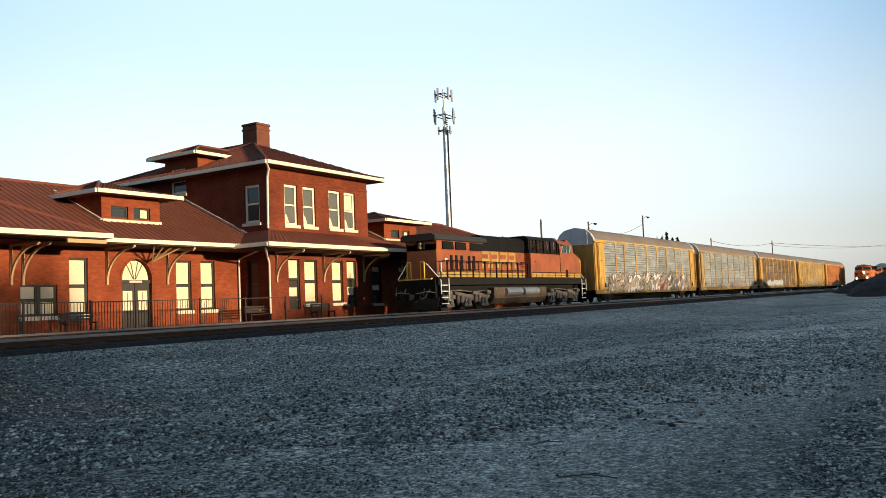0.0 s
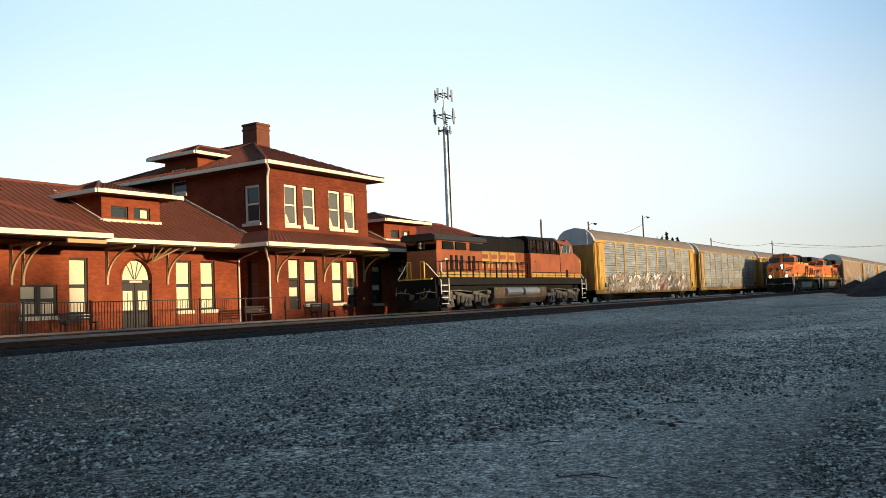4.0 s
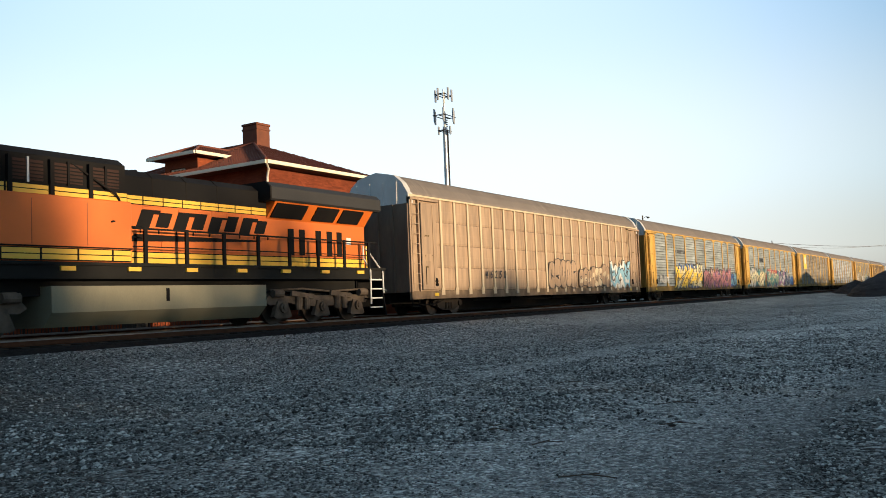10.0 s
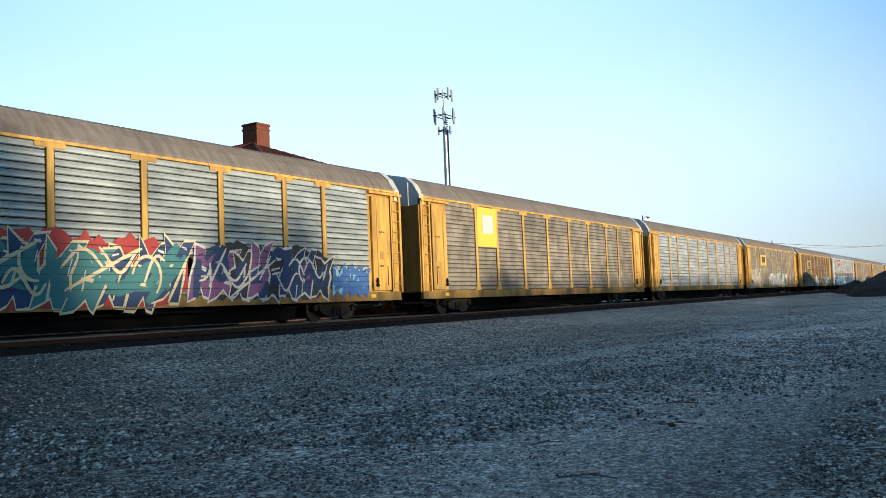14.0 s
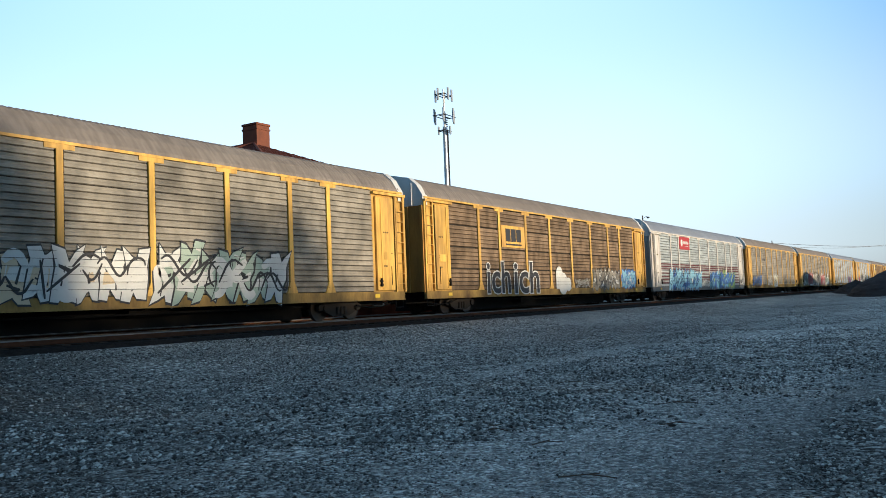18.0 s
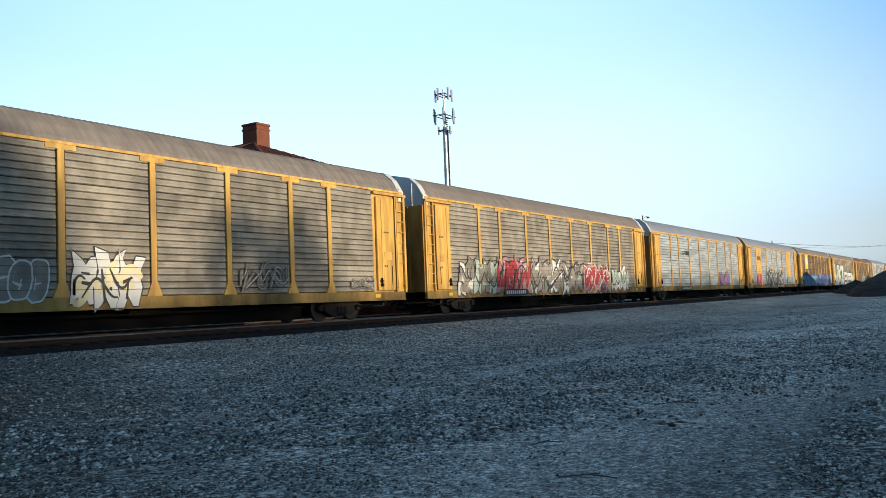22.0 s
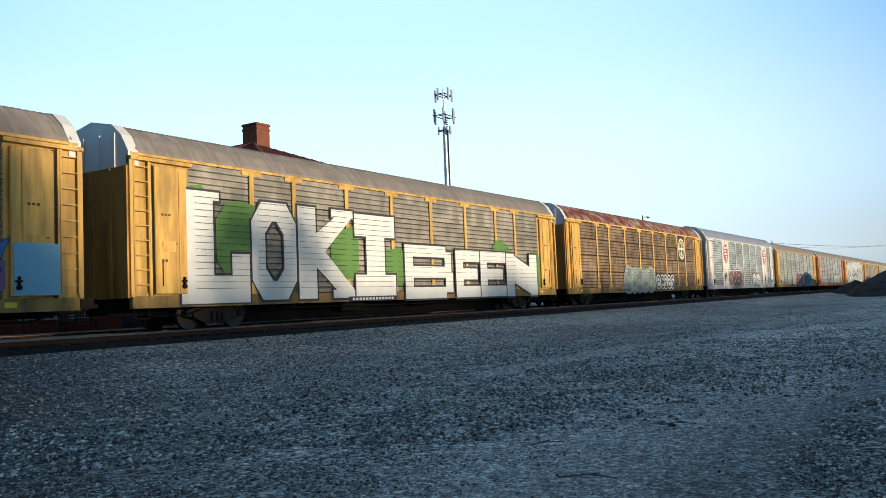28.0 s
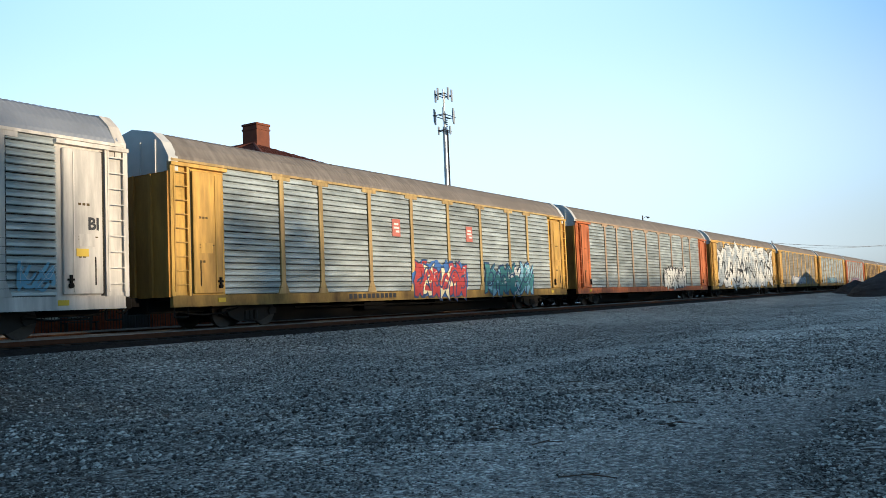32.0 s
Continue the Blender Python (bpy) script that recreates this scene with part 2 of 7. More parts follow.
    for k, v in ((1, 0.36), (2, 0.64), (3, 0.38), (4, 1.75)):
        patchy.inputs[k].default_value = v
    l.new(clump.outputs["Fac"], patchy.inputs[0])
    col = blend(mr.outputs[0], blend(0.5, stones, grit), blend(0.42, dirt, grit))
    # broad bands of paler and darker gravel along the tracks
    band, wide, both_ = n.new("ShaderNodeVectorMath"), n.new("ShaderNodeMapRange"), n.new("ShaderNodeMath")
    band.operation, both_.operation = "MULTIPLY", "MULTIPLY"
    band.inputs[1].default_value = (0.6, 2.2, 1.0)
    l.new(tc.outputs["Object"], band.inputs[0])
    l.new(band.outputs[0], big.inputs["Vector"])
    for k, v in ((1, 0.36), (2, 0.64), (3, 0.8), (4, 1.25)):
        wide.inputs[k].default_value = v
    l.new(big.outputs["Fac"], wide.inputs[0])
    # colour scaled by place: dimmer towards the platform and the near edge, brighter ahead
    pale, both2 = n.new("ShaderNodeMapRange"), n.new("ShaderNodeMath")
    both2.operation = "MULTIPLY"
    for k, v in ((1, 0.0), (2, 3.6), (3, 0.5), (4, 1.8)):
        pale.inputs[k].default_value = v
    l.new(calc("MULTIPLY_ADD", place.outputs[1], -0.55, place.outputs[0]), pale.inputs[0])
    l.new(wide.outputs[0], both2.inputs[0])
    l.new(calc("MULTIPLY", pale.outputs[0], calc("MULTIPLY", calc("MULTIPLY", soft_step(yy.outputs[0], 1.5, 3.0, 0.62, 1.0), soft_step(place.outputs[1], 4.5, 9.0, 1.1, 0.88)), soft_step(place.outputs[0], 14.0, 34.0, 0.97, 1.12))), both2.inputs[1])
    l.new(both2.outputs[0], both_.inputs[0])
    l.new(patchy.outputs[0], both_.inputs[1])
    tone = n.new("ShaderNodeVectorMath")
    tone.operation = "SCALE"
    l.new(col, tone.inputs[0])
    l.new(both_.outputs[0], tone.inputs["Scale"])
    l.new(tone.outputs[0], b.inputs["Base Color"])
    bp = n.new("ShaderNodeBump")
    bp.inputs["Strength"].default_value, bp.inputs["Distance"].default_value = 1.0, 0.045
    hm = n.new("ShaderNodeMath")
    hm.operation = "MULTIPLY_ADD"
    hm.inputs[1].default_value = -1.2
    l.new(vor.outputs["Distance"], hm.inputs[0])
    l.new(mid.outputs["Fac"], hm.inputs[2])
    l.new(hm.outputs[0], bp.inputs["Height"])
    l.new(bp.outputs[0], b.inputs["Normal"])
    return m


SOIL = soil_mat()
xs = sorted(set([-3000, -600, -150, -60] + [i * 1.0 for i in range(-30, 90)] + [90 + 6 * i for i in range(40)] + [400, 700, 1500, 4000]))
ys = sorted(set([-3000, -500, -120, -50] + [-20 + i * 1.0 for i in range(16)] + [-4 + 0.5 * i for i in range(70)] + [31 + 8 * i for i in range(12)] + [200, 500, 1500, 4000]))
gv = []
for x in xs:
    for y in ys:
        z = ground_height(x, y)
        if -5 < y < 17 and -20 < x < 130:
            z += 0.05 * noise.noise((x * 0.35, y * 0.5, 0)) + 0.025 * noise.noise((x * 1.3, y * 1.6, 4))
        gv.append((x, y, z))
ny = len(ys)
gf = [(i * ny + j, (i + 1) * ny + j, (i + 1) * ny + j + 1, i * ny + j + 1) for i in range(len(xs) - 1) for j in range(ny - 1)]
me = bpy.data.meshes.new("ground")
me.from_pydata(gv, [], gf)
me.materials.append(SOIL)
me.shade_smooth()
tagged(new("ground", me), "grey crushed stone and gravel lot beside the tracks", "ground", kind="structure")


def make_track(yc, label):
    t = thing("railway_track", label, "railway track", (0, yc, 0), kind="structure")
    web = [(-0.075, -0.165), (0.075, -0.165), (0.075, -0.15), (0.012, -0.135), (0.012, -0.04), (-0.012, -0.04), (-0.012, -0.135), (-0.075, -0.15)]
    for s in (-0.7525, 0.7525):
        r = part("rail", Shape().prism([(y + s, z) for y, z in web], -150, 1100, "x"), RUST, t, "rusty steel rail")
        part("rail_head", Shape().prism([(s - 0.036, -0.04), (s + 0.036, -0.04), (s + 0.036, -0.006), (s + 0.028, 0), (s - 0.028, 0), (s - 0.036, -0.006)], -150, 1100, "x"), RAIL, r, "worn bright rail head")
    tie = Shape().bevelbox(-0.115, 0.115, -1.3, 1.3, -0.32, -0.165, 0.012).mesh("sleeper")
    for i in range(240):
        part("sleeper", tie, TIE, t, at=(8 + i * 0.53, 0, 0))
    return t


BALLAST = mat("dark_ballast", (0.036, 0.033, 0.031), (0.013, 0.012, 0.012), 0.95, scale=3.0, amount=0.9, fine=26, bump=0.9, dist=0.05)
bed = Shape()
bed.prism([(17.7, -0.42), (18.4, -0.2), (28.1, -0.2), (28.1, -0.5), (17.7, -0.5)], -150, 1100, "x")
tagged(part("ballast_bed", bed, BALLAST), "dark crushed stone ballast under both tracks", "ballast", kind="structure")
make_track(TRACK_1, "steel railway track on timber sleepers in dark ballast")
make_track(TRACK_2, "second steel railway track on timber sleepers")


# ---- the depot ----
YT, YW, XT0, XT1 = 31.0, 33.1, 32.13, 40.6     # tower front, wing front, tower's two sides
BASE = -0.15
depot = thing("railway_depot", "old two-storey red brick railway depot with hipped roofs", "building", (0, 0, 0))
platform = Shape().bevelbox(2, 90, 28.3, 60, -0.6, BASE, 0.03)
tagged(part("platform", platform, PLATFORM), "low brick-coloured paved platform along the depot", "platform", kind="structure")


def welded(ob):
    """Joins the touching corners of a wall into one sheet."""
    bm = bmesh.new()
    bm.from_mesh(ob.data)
    bmesh.ops.remove_doubles(bm, verts=bm.verts, dist=0.001)
    bm.to_mesh(ob.data)
    bm.free()
    return ob


def wall_cells(shape, axis, pos, thick, a0, a1, z0, z1, holes):
    """A wall of boxes round rectangular holes (a0, a1, z0, z1). axis 'y': faces -y at y = pos."""
    avals = sorted({a0, a1, *[h[0] for h in holes], *[h[1] for h in holes]})
    for p, q in zip(avals[:-1], avals[1:]):
        mid = (p + q) / 2
        cut = sorted((h[2], h[3]) for h in holes if h[0] < mid < h[1])
        z = z0
        for h0, h1 in cut + [(z1, z1)]:
            if h0 > z + 1e-4:
                if axis == "y":
                    shape.box(p, q, pos, pos + thick, z, h0)
                else:
                    shape.box(pos, pos + thick, p, q, z, h0)
            z = h1


def window(parent, x0, x1, y, z0, z1, blind=0.0, split=True, surround=None, sill=True, face="y", meeting=0.5):
    """A sash window set back in its opening: frame, two panes, blinds behind, a stone sill. face 'x': looks to -x."""
    def put(s, a0, a1, d0, d1, c0, c1):
        return s.box(a0, a1, y + d0, y + d1, c0, c1) if face == "y" else s.box(y + d0, y + d1, a0, a1, c0, c1)
    w = part("window", Shape(), CREAM, parent)
    w.data.materials.clear()
    fr, col = Shape(), surround or DARKWOOD
    t = 0.13 if surround is CREAM else 0.075
    put(fr, x0, x0 + t, 0.10, 0.20, z0, z1)
    put(fr, x1 - t, x1, 0.10, 0.20, z0, z1)
    put(fr, x0 + t, x1 - t, 0.10, 0.20, z0, z0 + t)
    put(fr, x0 + t, x1 - t, 0.10, 0.20, z1 - t, z1)
    zm = z0 + (z1 - z0) * meeting
    if split:
        put(fr, x0 + t, x1 - t, 0.11, 0.19, zm - 0.045, zm + 0.045)
    part("window_frame", fr, col, w)
    spans = ((z0 + t, zm - 0.045), (zm + 0.045, z1 - t)) if split else ((z0 + t, z1 - t),)
    for a, b in spans:
        part("pane", put(Shape(), x0 + t, x1 - t, 0.15, 0.158, a, b), GLASS, w)
    if blind:
        for a, b in spans:
            h = b - (b - a) * blind
            part("blind", put(Shape(), x0 + t + 0.03, x1 - t - 0.03, 0.128, 0.136, max(a + 0.03, h), b - 0.03), BLIND, w, "drawn cream blind")
    if sill:
        part("sill", put(Shape(), x0 - 0.10, x1 + 0.10, -0.11, 0.12, z0 - 0.17, z0 - 0.002), STONE, w, "pale stone sill")
    return w


def hip_roof(parent, x0, x1, y0, y1, ze, ridge, zr, name="roof", gutter=True, lift=0.14, rolls=0.33, front_only=True):
    """A hipped roof: eaves rectangle at ze, ridge ((xa, ya), (xb, yb)) at zr, with raised tile rolls, hip caps, fascia and gutter."""
    (xa, ya), (xb, yb) = ridge
    c = [(x0, y0), (x1, y0), (x1, y1), (x0, y1)]
    s = Shape()
    v = [(x, y, ze) for x, y in c] + [(x, y, ze + lift) for x, y in c] + [(xa, ya, zr + lift), (xb, yb, zr + lift)]
    s.add(v, [(3, 2, 1, 0), (0, 1, 5, 4), (1, 2, 6, 5), (2, 3, 7, 6), (3, 0, 4, 7), (4, 5, 9, 8), (5, 6, 9), (6, 7, 8, 9), (7, 4, 8)])
    r = part(name, s, ROOF, parent, "red-brown ribbed tile roof")
    rib = Shape()
    for (p, q, ra, rb) in ((v[4], v[5], v[8], v[9]), (v[7], v[4], v[8], v[8])):
        p, q, ra, rb = map(Vector, (p, q, ra, rb))
        along = (q - p)
        n = int(along.length / rolls)
        d = along.normalized()
        ua, ub = (ra - p).dot(d), (rb - p).dot(d)
        rise = (ra - p) - d * ua
        for i in range(1, n):
            u = along.length * i / n
            k = 1.0
            if u < ua:
                k = u / ua
            elif u > ub:
                k = (along.length - u) / max(1e-6, along.length - ub)
            e = p + d * u
            top = e + rise * min(1, k)
            up = Vector((0, 0, 0.012))
            rib.bar(e + up, top + up, 0.06, 0.028)
    tagged(part("tile_roll", rib, ROOF, r), kind="stuff")
    cap = Shape()
    for a, b in ((4, 8), (5, 9), (8, 9), (7, 8)):
        if (Vector(v[a]) - Vector(v[b])).length > 0.2:
            cap.cyl(Vector(v[a]) + Vector((0, 0, 0.02)), Vector(v[b]) + Vector((0, 0, 0.02)), 0.085, 8)
    part("hip_cap", cap, ROOF, r)
    if gutter:
        g = Shape()
        for a, b in ((0, 1), (1, 2), (3, 0)):
            p, q = Vector(v[a]), Vector(v[b])
            out = Vector(((q - p).y, -(q - p).x, 0)).normalized()
            g.bar(p + out * 0.05 + Vector((0, 0, 0.05)), q + out * 0.05 + Vector((0, 0, 0.05)), 0.10, 0.18)
        part("gutter", g, CREAM, r, "cream painted gutter and fascia board")
    return r


def bracket(parent, x, y, z0, reach, z1):
    """A curved timber bracket from the wall up to the eave, with its wall post and top arm."""
    b = Shape()
    b.box(x - 0.05, x + 0.05, y - 0.10, y, z0 - 0.1, z1)
    b.box(x - 0.05, x + 0.05, y - reach, y, z1, z1 + 0.1)
    pts = [(y - 0.06 - (reach - 0.15) * (1 - math.cos(a)), z0 + (z1 - z0) * math.sin(a)) for a in [i * math.pi / 2 / 9 for i in range(10)]]
    for (ya, za), (yb, zb) in zip(pts[:-1], pts[1:]):
        b.bar((x, ya, za), (x, yb, zb), 0.085, 0.085)
    part("eave_bracket", b, BRACKET, parent, "curved cream-edged timber eave bracket")


MIDSHADE = mat("pale_grey_blind", (0.38, 0.37, 0.30), (0.26, 0.25, 0.21), 0.5, scale=2)
PANE_GREY = mat("pane_reflection_grey", (0.12, 0.13, 0.12), (0.07, 0.075, 0.07), 0.5, scale=2)
BRACKET = mat("bracket_paint", (0.55, 0.40, 0.22), (0.40, 0.27, 0.14), 0.6, scale=4)

# ground-floor and upper windows of the tower
TOWER_DOORS = [(33.55, 34.42), (38.45, 39.3)]
TOWER_WINS = [(34.8, 35.85), (37.12, 38.1)]
UP = [(33.38, 34.4), (34.85, 35.88), (37.02, 38.06), (38.4, 39.42)]
s = Shape()
holes = [(a, b, BASE, 3.14) for a, b in TOWER_DOORS] + [(a, b, 0.72, 3.12) for a, b in TOWER_WINS] + [(a, b, 4.97, 7.15) for a, b in UP]
wall_cells(s, "y", YT, 0.35, XT0, XT1, BASE, 8.05, holes)
welded(part("wall_front", s, BRICK_T, depot))
s = Shape()
wall_cells(s, "x", XT0, 0.35, YT + 0.35, 44.0, BASE, 8.05, [(31.6, 32.7, 5.08, 7.1), (31.8, 32.6, 0.6, 3.12), (37.2, 38.5, 7.2, 8.05)])
welded(part("wall_side", s, BRICK_T, depot))
part("wall_side", Shape().box(XT1 - 0.35, XT1, YT + 0.35, 44, BASE, 8.05), BRICK_T, depot)
part("wall_back", Shape().box(XT0 + 0.35, XT1 - 0.35, 43.65, 44, BASE, 8.05), BRICK, depot)
part("string_course", Shape().box(XT0 - 0.03, XT1 + 0.03, YT - 0.03, YT + 0.02, 7.32, 7.42), BRICK_T, depot)
part("plinth", Shape().box(XT0 - 0.05, XT1 + 0.05, YT - 0.05, YT + 0.02, BASE, 0.45), BRICK_T, depot)
for a, b in UP:
    w = window(depot, a, b, YT, 4.97, 7.15, 0.0, surround=CREAM)
    for z0, z1 in ((5.13, 5.99), (6.13, 6.99)):
        # these sheets carry the sky's reflection in the panes as flat colour
        part("blind", Shape().box(a + 0.15, b - 0.15, YT + 0.138, YT + 0.146, z0, z1), PANE_GREY if a != UP[3][0] or z0 < 6 else BLIND, w, "flat sheet coloured as the sky mirrored in the pane")
    part("lower_curtain", Shape().prism([(a + 0.15, 5.12), (a + 0.45, 5.12), (a + 0.3, 5.5), (a + 0.15, 5.6)], YT + 0.130, YT + 0.137, "y"), BLIND, w, "cream curtain edge")
for a, b in TOWER_WINS:
    window(depot, a, b, YT, 0.72, 3.12, 0.95)
window(depot, 31.6, 32.7, XT0, 5.08, 7.1, surround=CREAM, face="x")
window(depot, 31.8, 32.6, XT0, 0.6, 3.12, face="x")
for a, b in TOWER_DOORS:
    d = part("door", Shape().box(a + 0.06, b - 0.06, YT + 0.14, YT + 0.19, BASE, 2.0), DARKWOOD, depot, "dark panelled door with a small light")
    part("door_frame", Shape().box(a, a + 0.06, YT + 0.08, YT + 0.22, BASE, 3.14).box(b - 0.06, b, YT + 0.08, YT + 0.22, BASE, 3.14).box(a + 0.06, b - 0.06, YT + 0.08, YT + 0.22, 2.02, 2.12), DARKWOOD, d)
    part("transom_light", Shape().box(a + 0.07, b - 0.07, YT + 0.13, YT + 0.14, 2.13, 3.08), BLIND, d, "cream transom light")
    part("door_light", Shape().box(a + 0.14, b - 0.14, YT + 0.125, YT + 0.138, 1.15, 1.62), BLIND, d, "paper notice in the door light")
    part("door_panel", Shape().bevelbox(a + 0.16, b - 0.16, YT + 0.12, YT + 0.139, 0.1, 0.85, 0.008), DARKWOOD, d)
    part("doorknob", Shape().cyl((b - 0.14, YT + 0.08, 0.95), (b - 0.14, YT + 0.139, 0.95), 0.03, 8), GALV, d)
# roofs of the tower
hip_roof(depot, XT0 - 0.85, XT1 + 0.75, YT - 0.8, 44.8, 7.98, ((36.6, 36.3), (36.6, 39.2)), 10.35, "tower_roof")
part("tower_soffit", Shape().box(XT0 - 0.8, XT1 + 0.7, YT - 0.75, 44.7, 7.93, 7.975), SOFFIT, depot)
# chimney brick, set darker than the wall brick on every face
CHIMNEY_BRICK = mat("dark_chimney_brick", (0.20, 0.075, 0.045), (0.09, 0.045, 0.035), 0.9, scale=2.0, amount=0.8, fine=25, bump=0.3)
ch = part("chimney", Shape().bevelbox(36.55, 37.65, 36.0, 37.2, 8.5, 11.62, 0.02), CHIMNEY_BRICK, depot, "square red brick chimney")
part("chimney_cap", Shape().bevelbox(36.5, 37.7, 35.95, 37.25, 11.62, 11.76, 0.03), CHIMNEY_BRICK, ch)
part("chimney_band", Shape().box(36.52, 37.68, 35.97, 37.23, 11.35, 11.45), CHIMNEY_BRICK, ch)
# the wall dormer on the tower's side
s = Shape()
wall_cells(s, "x", XT0 - 0.02, 0.3, 36.2, 38.9, 8.05, 9.2, [(37.2, 38.5, 8.05, 8.65)])
s.box(XT0 + 0.28, 35.5, 36.2, 36.5, 8.0, 9.2).box(XT0 + 0.28, 35.5, 38.6, 38.9, 8.0, 9.2)
dm = part("wall_dormer", s, BRICK, depot)
window(depot, 37.2, 38.5, XT0, 7.2, 8.65, surround=CREAM, face="x")
hip_roof(dm, XT0 - 0.75, 36.4, 35.55, 39.5, 9.18, ((33.4, 37.5), (36.2, 37.5)), 9.95, "dormer_roof", lift=0.1)
# skirt canopy round the tower
EZ = 3.66
sk = Shape()
SX0, SX1, SY = 29.75, 43.0, 28.75
sk.add([(SX0, SY, EZ), (SX1, SY, EZ), (XT1, YT, 4.62), (XT0, YT, 4.62), (SX0, SY, EZ - 0.1), (SX1, SY, EZ - 0.1), (XT1, YT, EZ - 0.1), (XT0, YT, EZ - 0.1)],
       [(0, 1, 2, 3), (4, 7, 6, 5), (0, 4, 5, 1), (1, 5, 6, 2), (3, 2, 6, 7), (0, 3, 7, 4)])
sk.add([(SX0, SY, EZ), (SX0, 33.4, EZ), (XT0, 33.4, 4.62), (XT0, YT, 4.62), (SX0, SY, EZ - 0.1), (SX0, 33.4, EZ - 0.1), (XT0, 33.4, EZ - 0.1), (XT0, YT, EZ - 0.1)],
       [(0, 3, 2, 1), (4, 5, 6, 7), (0, 1, 5, 4), (1, 2, 6, 5), (2, 3, 7, 6)])
sk.add([(SX1, SY, EZ), (SX1, 33.4, EZ), (XT1, 33.4, 4.62), (XT1, YT, 4.62), (SX1, SY, EZ - 0.1), (SX1, 33.4, EZ - 0.1), (XT1, 33.4, EZ - 0.1), (XT1, YT, EZ - 0.1)],
       [(0, 1, 2, 3), (4, 7, 6, 5), (0, 4, 5, 1), (1, 5, 6, 2), (2, 6, 7, 3)])
canopy = part("canopy_roof", sk, ROOF, depot, "red-brown tiled canopy roof round the tower")
g = Shape().bar((SX0 - 0.05, SY - 0.05, EZ), (SX1 + 0.05, SY - 0.05, EZ), 0.11, 0.2)
g.bar((SX0 - 0.05, SY, EZ), (SX0 - 0.05, 31.0, EZ), 0.11, 0.2).bar((SX1 + 0.05, SY, EZ), (SX1 + 0.05, 31.0, EZ), 0.11, 0.2)
part("gutter", g, CREAM, canopy, "cream painted gutter and fascia board")
rib = Shape()
for i in range(1, 40):
    u = i / 40
    rib.bar((SX0 + (SX1 - SX0) * u, SY, EZ + 0.012), (XT0 + (XT1 - XT0) * u, YT, 4.632), 0.06, 0.028)
tagged(part("tile_roll", rib, ROOF, canopy), kind="stuff")
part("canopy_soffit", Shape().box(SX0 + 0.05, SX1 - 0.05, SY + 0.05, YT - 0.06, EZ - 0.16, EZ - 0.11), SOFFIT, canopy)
# wings
DOOR = (24.75, 26.42)
W_WINS = [(27.86, 28.8), (29.4, 30.33), (22.1, 23.02)]
LOW = (19.9, 21.55)
s = Shape()
holes = [(a, b, 0.62, 3.08) for a, b in W_WINS] + [(LOW[0], LOW[1], 0.6, 1.92), (DOOR[0], DOOR[1], BASE, 3.1), (14.5, 15.6, 0.62, 3.08), (11, 12, 0.62, 3.08)]
wall_cells(s, "y", YW, 0.35, 6.0, XT0, BASE, 3.75, holes)
welded(part("wall_wing", s, BRICK, depot))
part("wall_wing", Shape().box(6, 6.35, YW + 0.35, 43, BASE, 3.75), BRICK, depot)
s = Shape()
R_WINS = [(41.2, 42.0), (43.6, 44.6), (46.6, 47.6), (49.6, 50.6), (53, 54), (57, 58), (61, 62)]
wall_cells(s, "y", YW, 0.35, XT1, 66.0, BASE, 3.75, [(a, b, 0.62, 3.08) for a, b in R_WINS])
welded(part("wall_wing", s, BRICK, depot))
part("wall_wing", Shape().box(65.65, 66, YW + 0.35, 43, BASE, 3.75), BRICK, depot)
for a, b in W_WINS + [(14.5, 15.6), (11, 12)]:
    window(depot, a, b, YW, 0.62, 3.08, 0.97)
for a, b in R_WINS:
    window(depot, a, b, YW, 0.62, 3.08, 0.3)
mid = (LOW[0] + LOW[1]) / 2
window(depot, LOW[0], mid - 0.05, YW, 0.6, 1.92, 0.0, surround=DARKWOOD)
window(depot, mid + 0.05, LOW[1], YW, 0.6, 1.92, 0.0, surround=DARKWOOD)
for xa, xb in ((LOW[0] + 0.09, mid - 0.14), (mid + 0.14, LOW[1] - 0.09)):
    n = 7
    for i in range(n):
        part("blind_slat", Shape().box(xa + (xb - xa) * i / n, xa + (xb - xa) * (i + 0.72) / n, YW + 0.126, YW + 0.132, 0.70, 1.18), BLIND, depot, "white vertical blind slat")
    part("blind", Shape().box(xa, xb, YW + 0.134, YW + 0.140, 1.34, 1.82), MIDSHADE, depot, "pale flat sheet coloured as the sky mirrored in the pane")
part("mullion", Shape().box(mid - 0.05, mid + 0.05, YW + 0.06, YW + 0.22, 0.6, 1.92), DARKWOOD, depot)
part("plinth", Shape().box(6, DOOR[0] - 0.1, YW - 0.04, YW + 0.02, BASE, 0.4).box(DOOR[1] + 0.1, XT0, YW - 0.04, YW + 0.02, BASE, 0.4), BRICK, depot)
# the arched double door
xc, rad = (DOOR[0] + DOOR[1]) / 2, (DOOR[1] - DOOR[0]) / 2
sp = Shape()
N = 14
arc = [(xc + rad * math.cos(math.pi * i / N), 2.1 + 0.98 * math.sin(math.pi * i / N)) for i in range(N + 1)]
for (xa, za), (xb, zb) in zip(arc[:-1], arc[1:]):
    sp.prism([(xa, za), (xb, zb), (xb, 3.1), (xa, 3.1)], YW + 0.002, YW + 0.34, "y")
arch = welded(part("door_arch", sp, BRICK, depot))
for (xa, za), (xb, zb) in zip(arc[:-1], arc[1:]):
    k = 1.12
    brick = Shape().prism([(xa, za), (xb, zb), (xc + (xb - xc) * k, 2.1 + (zb - 2.1) * k), (xc + (xa - xc) * k, 2.1 + (za - 2.1) * k)], YW - 0.03, YW + 0.05, "y")
    part("arch_brick", brick, BRICK, arch)
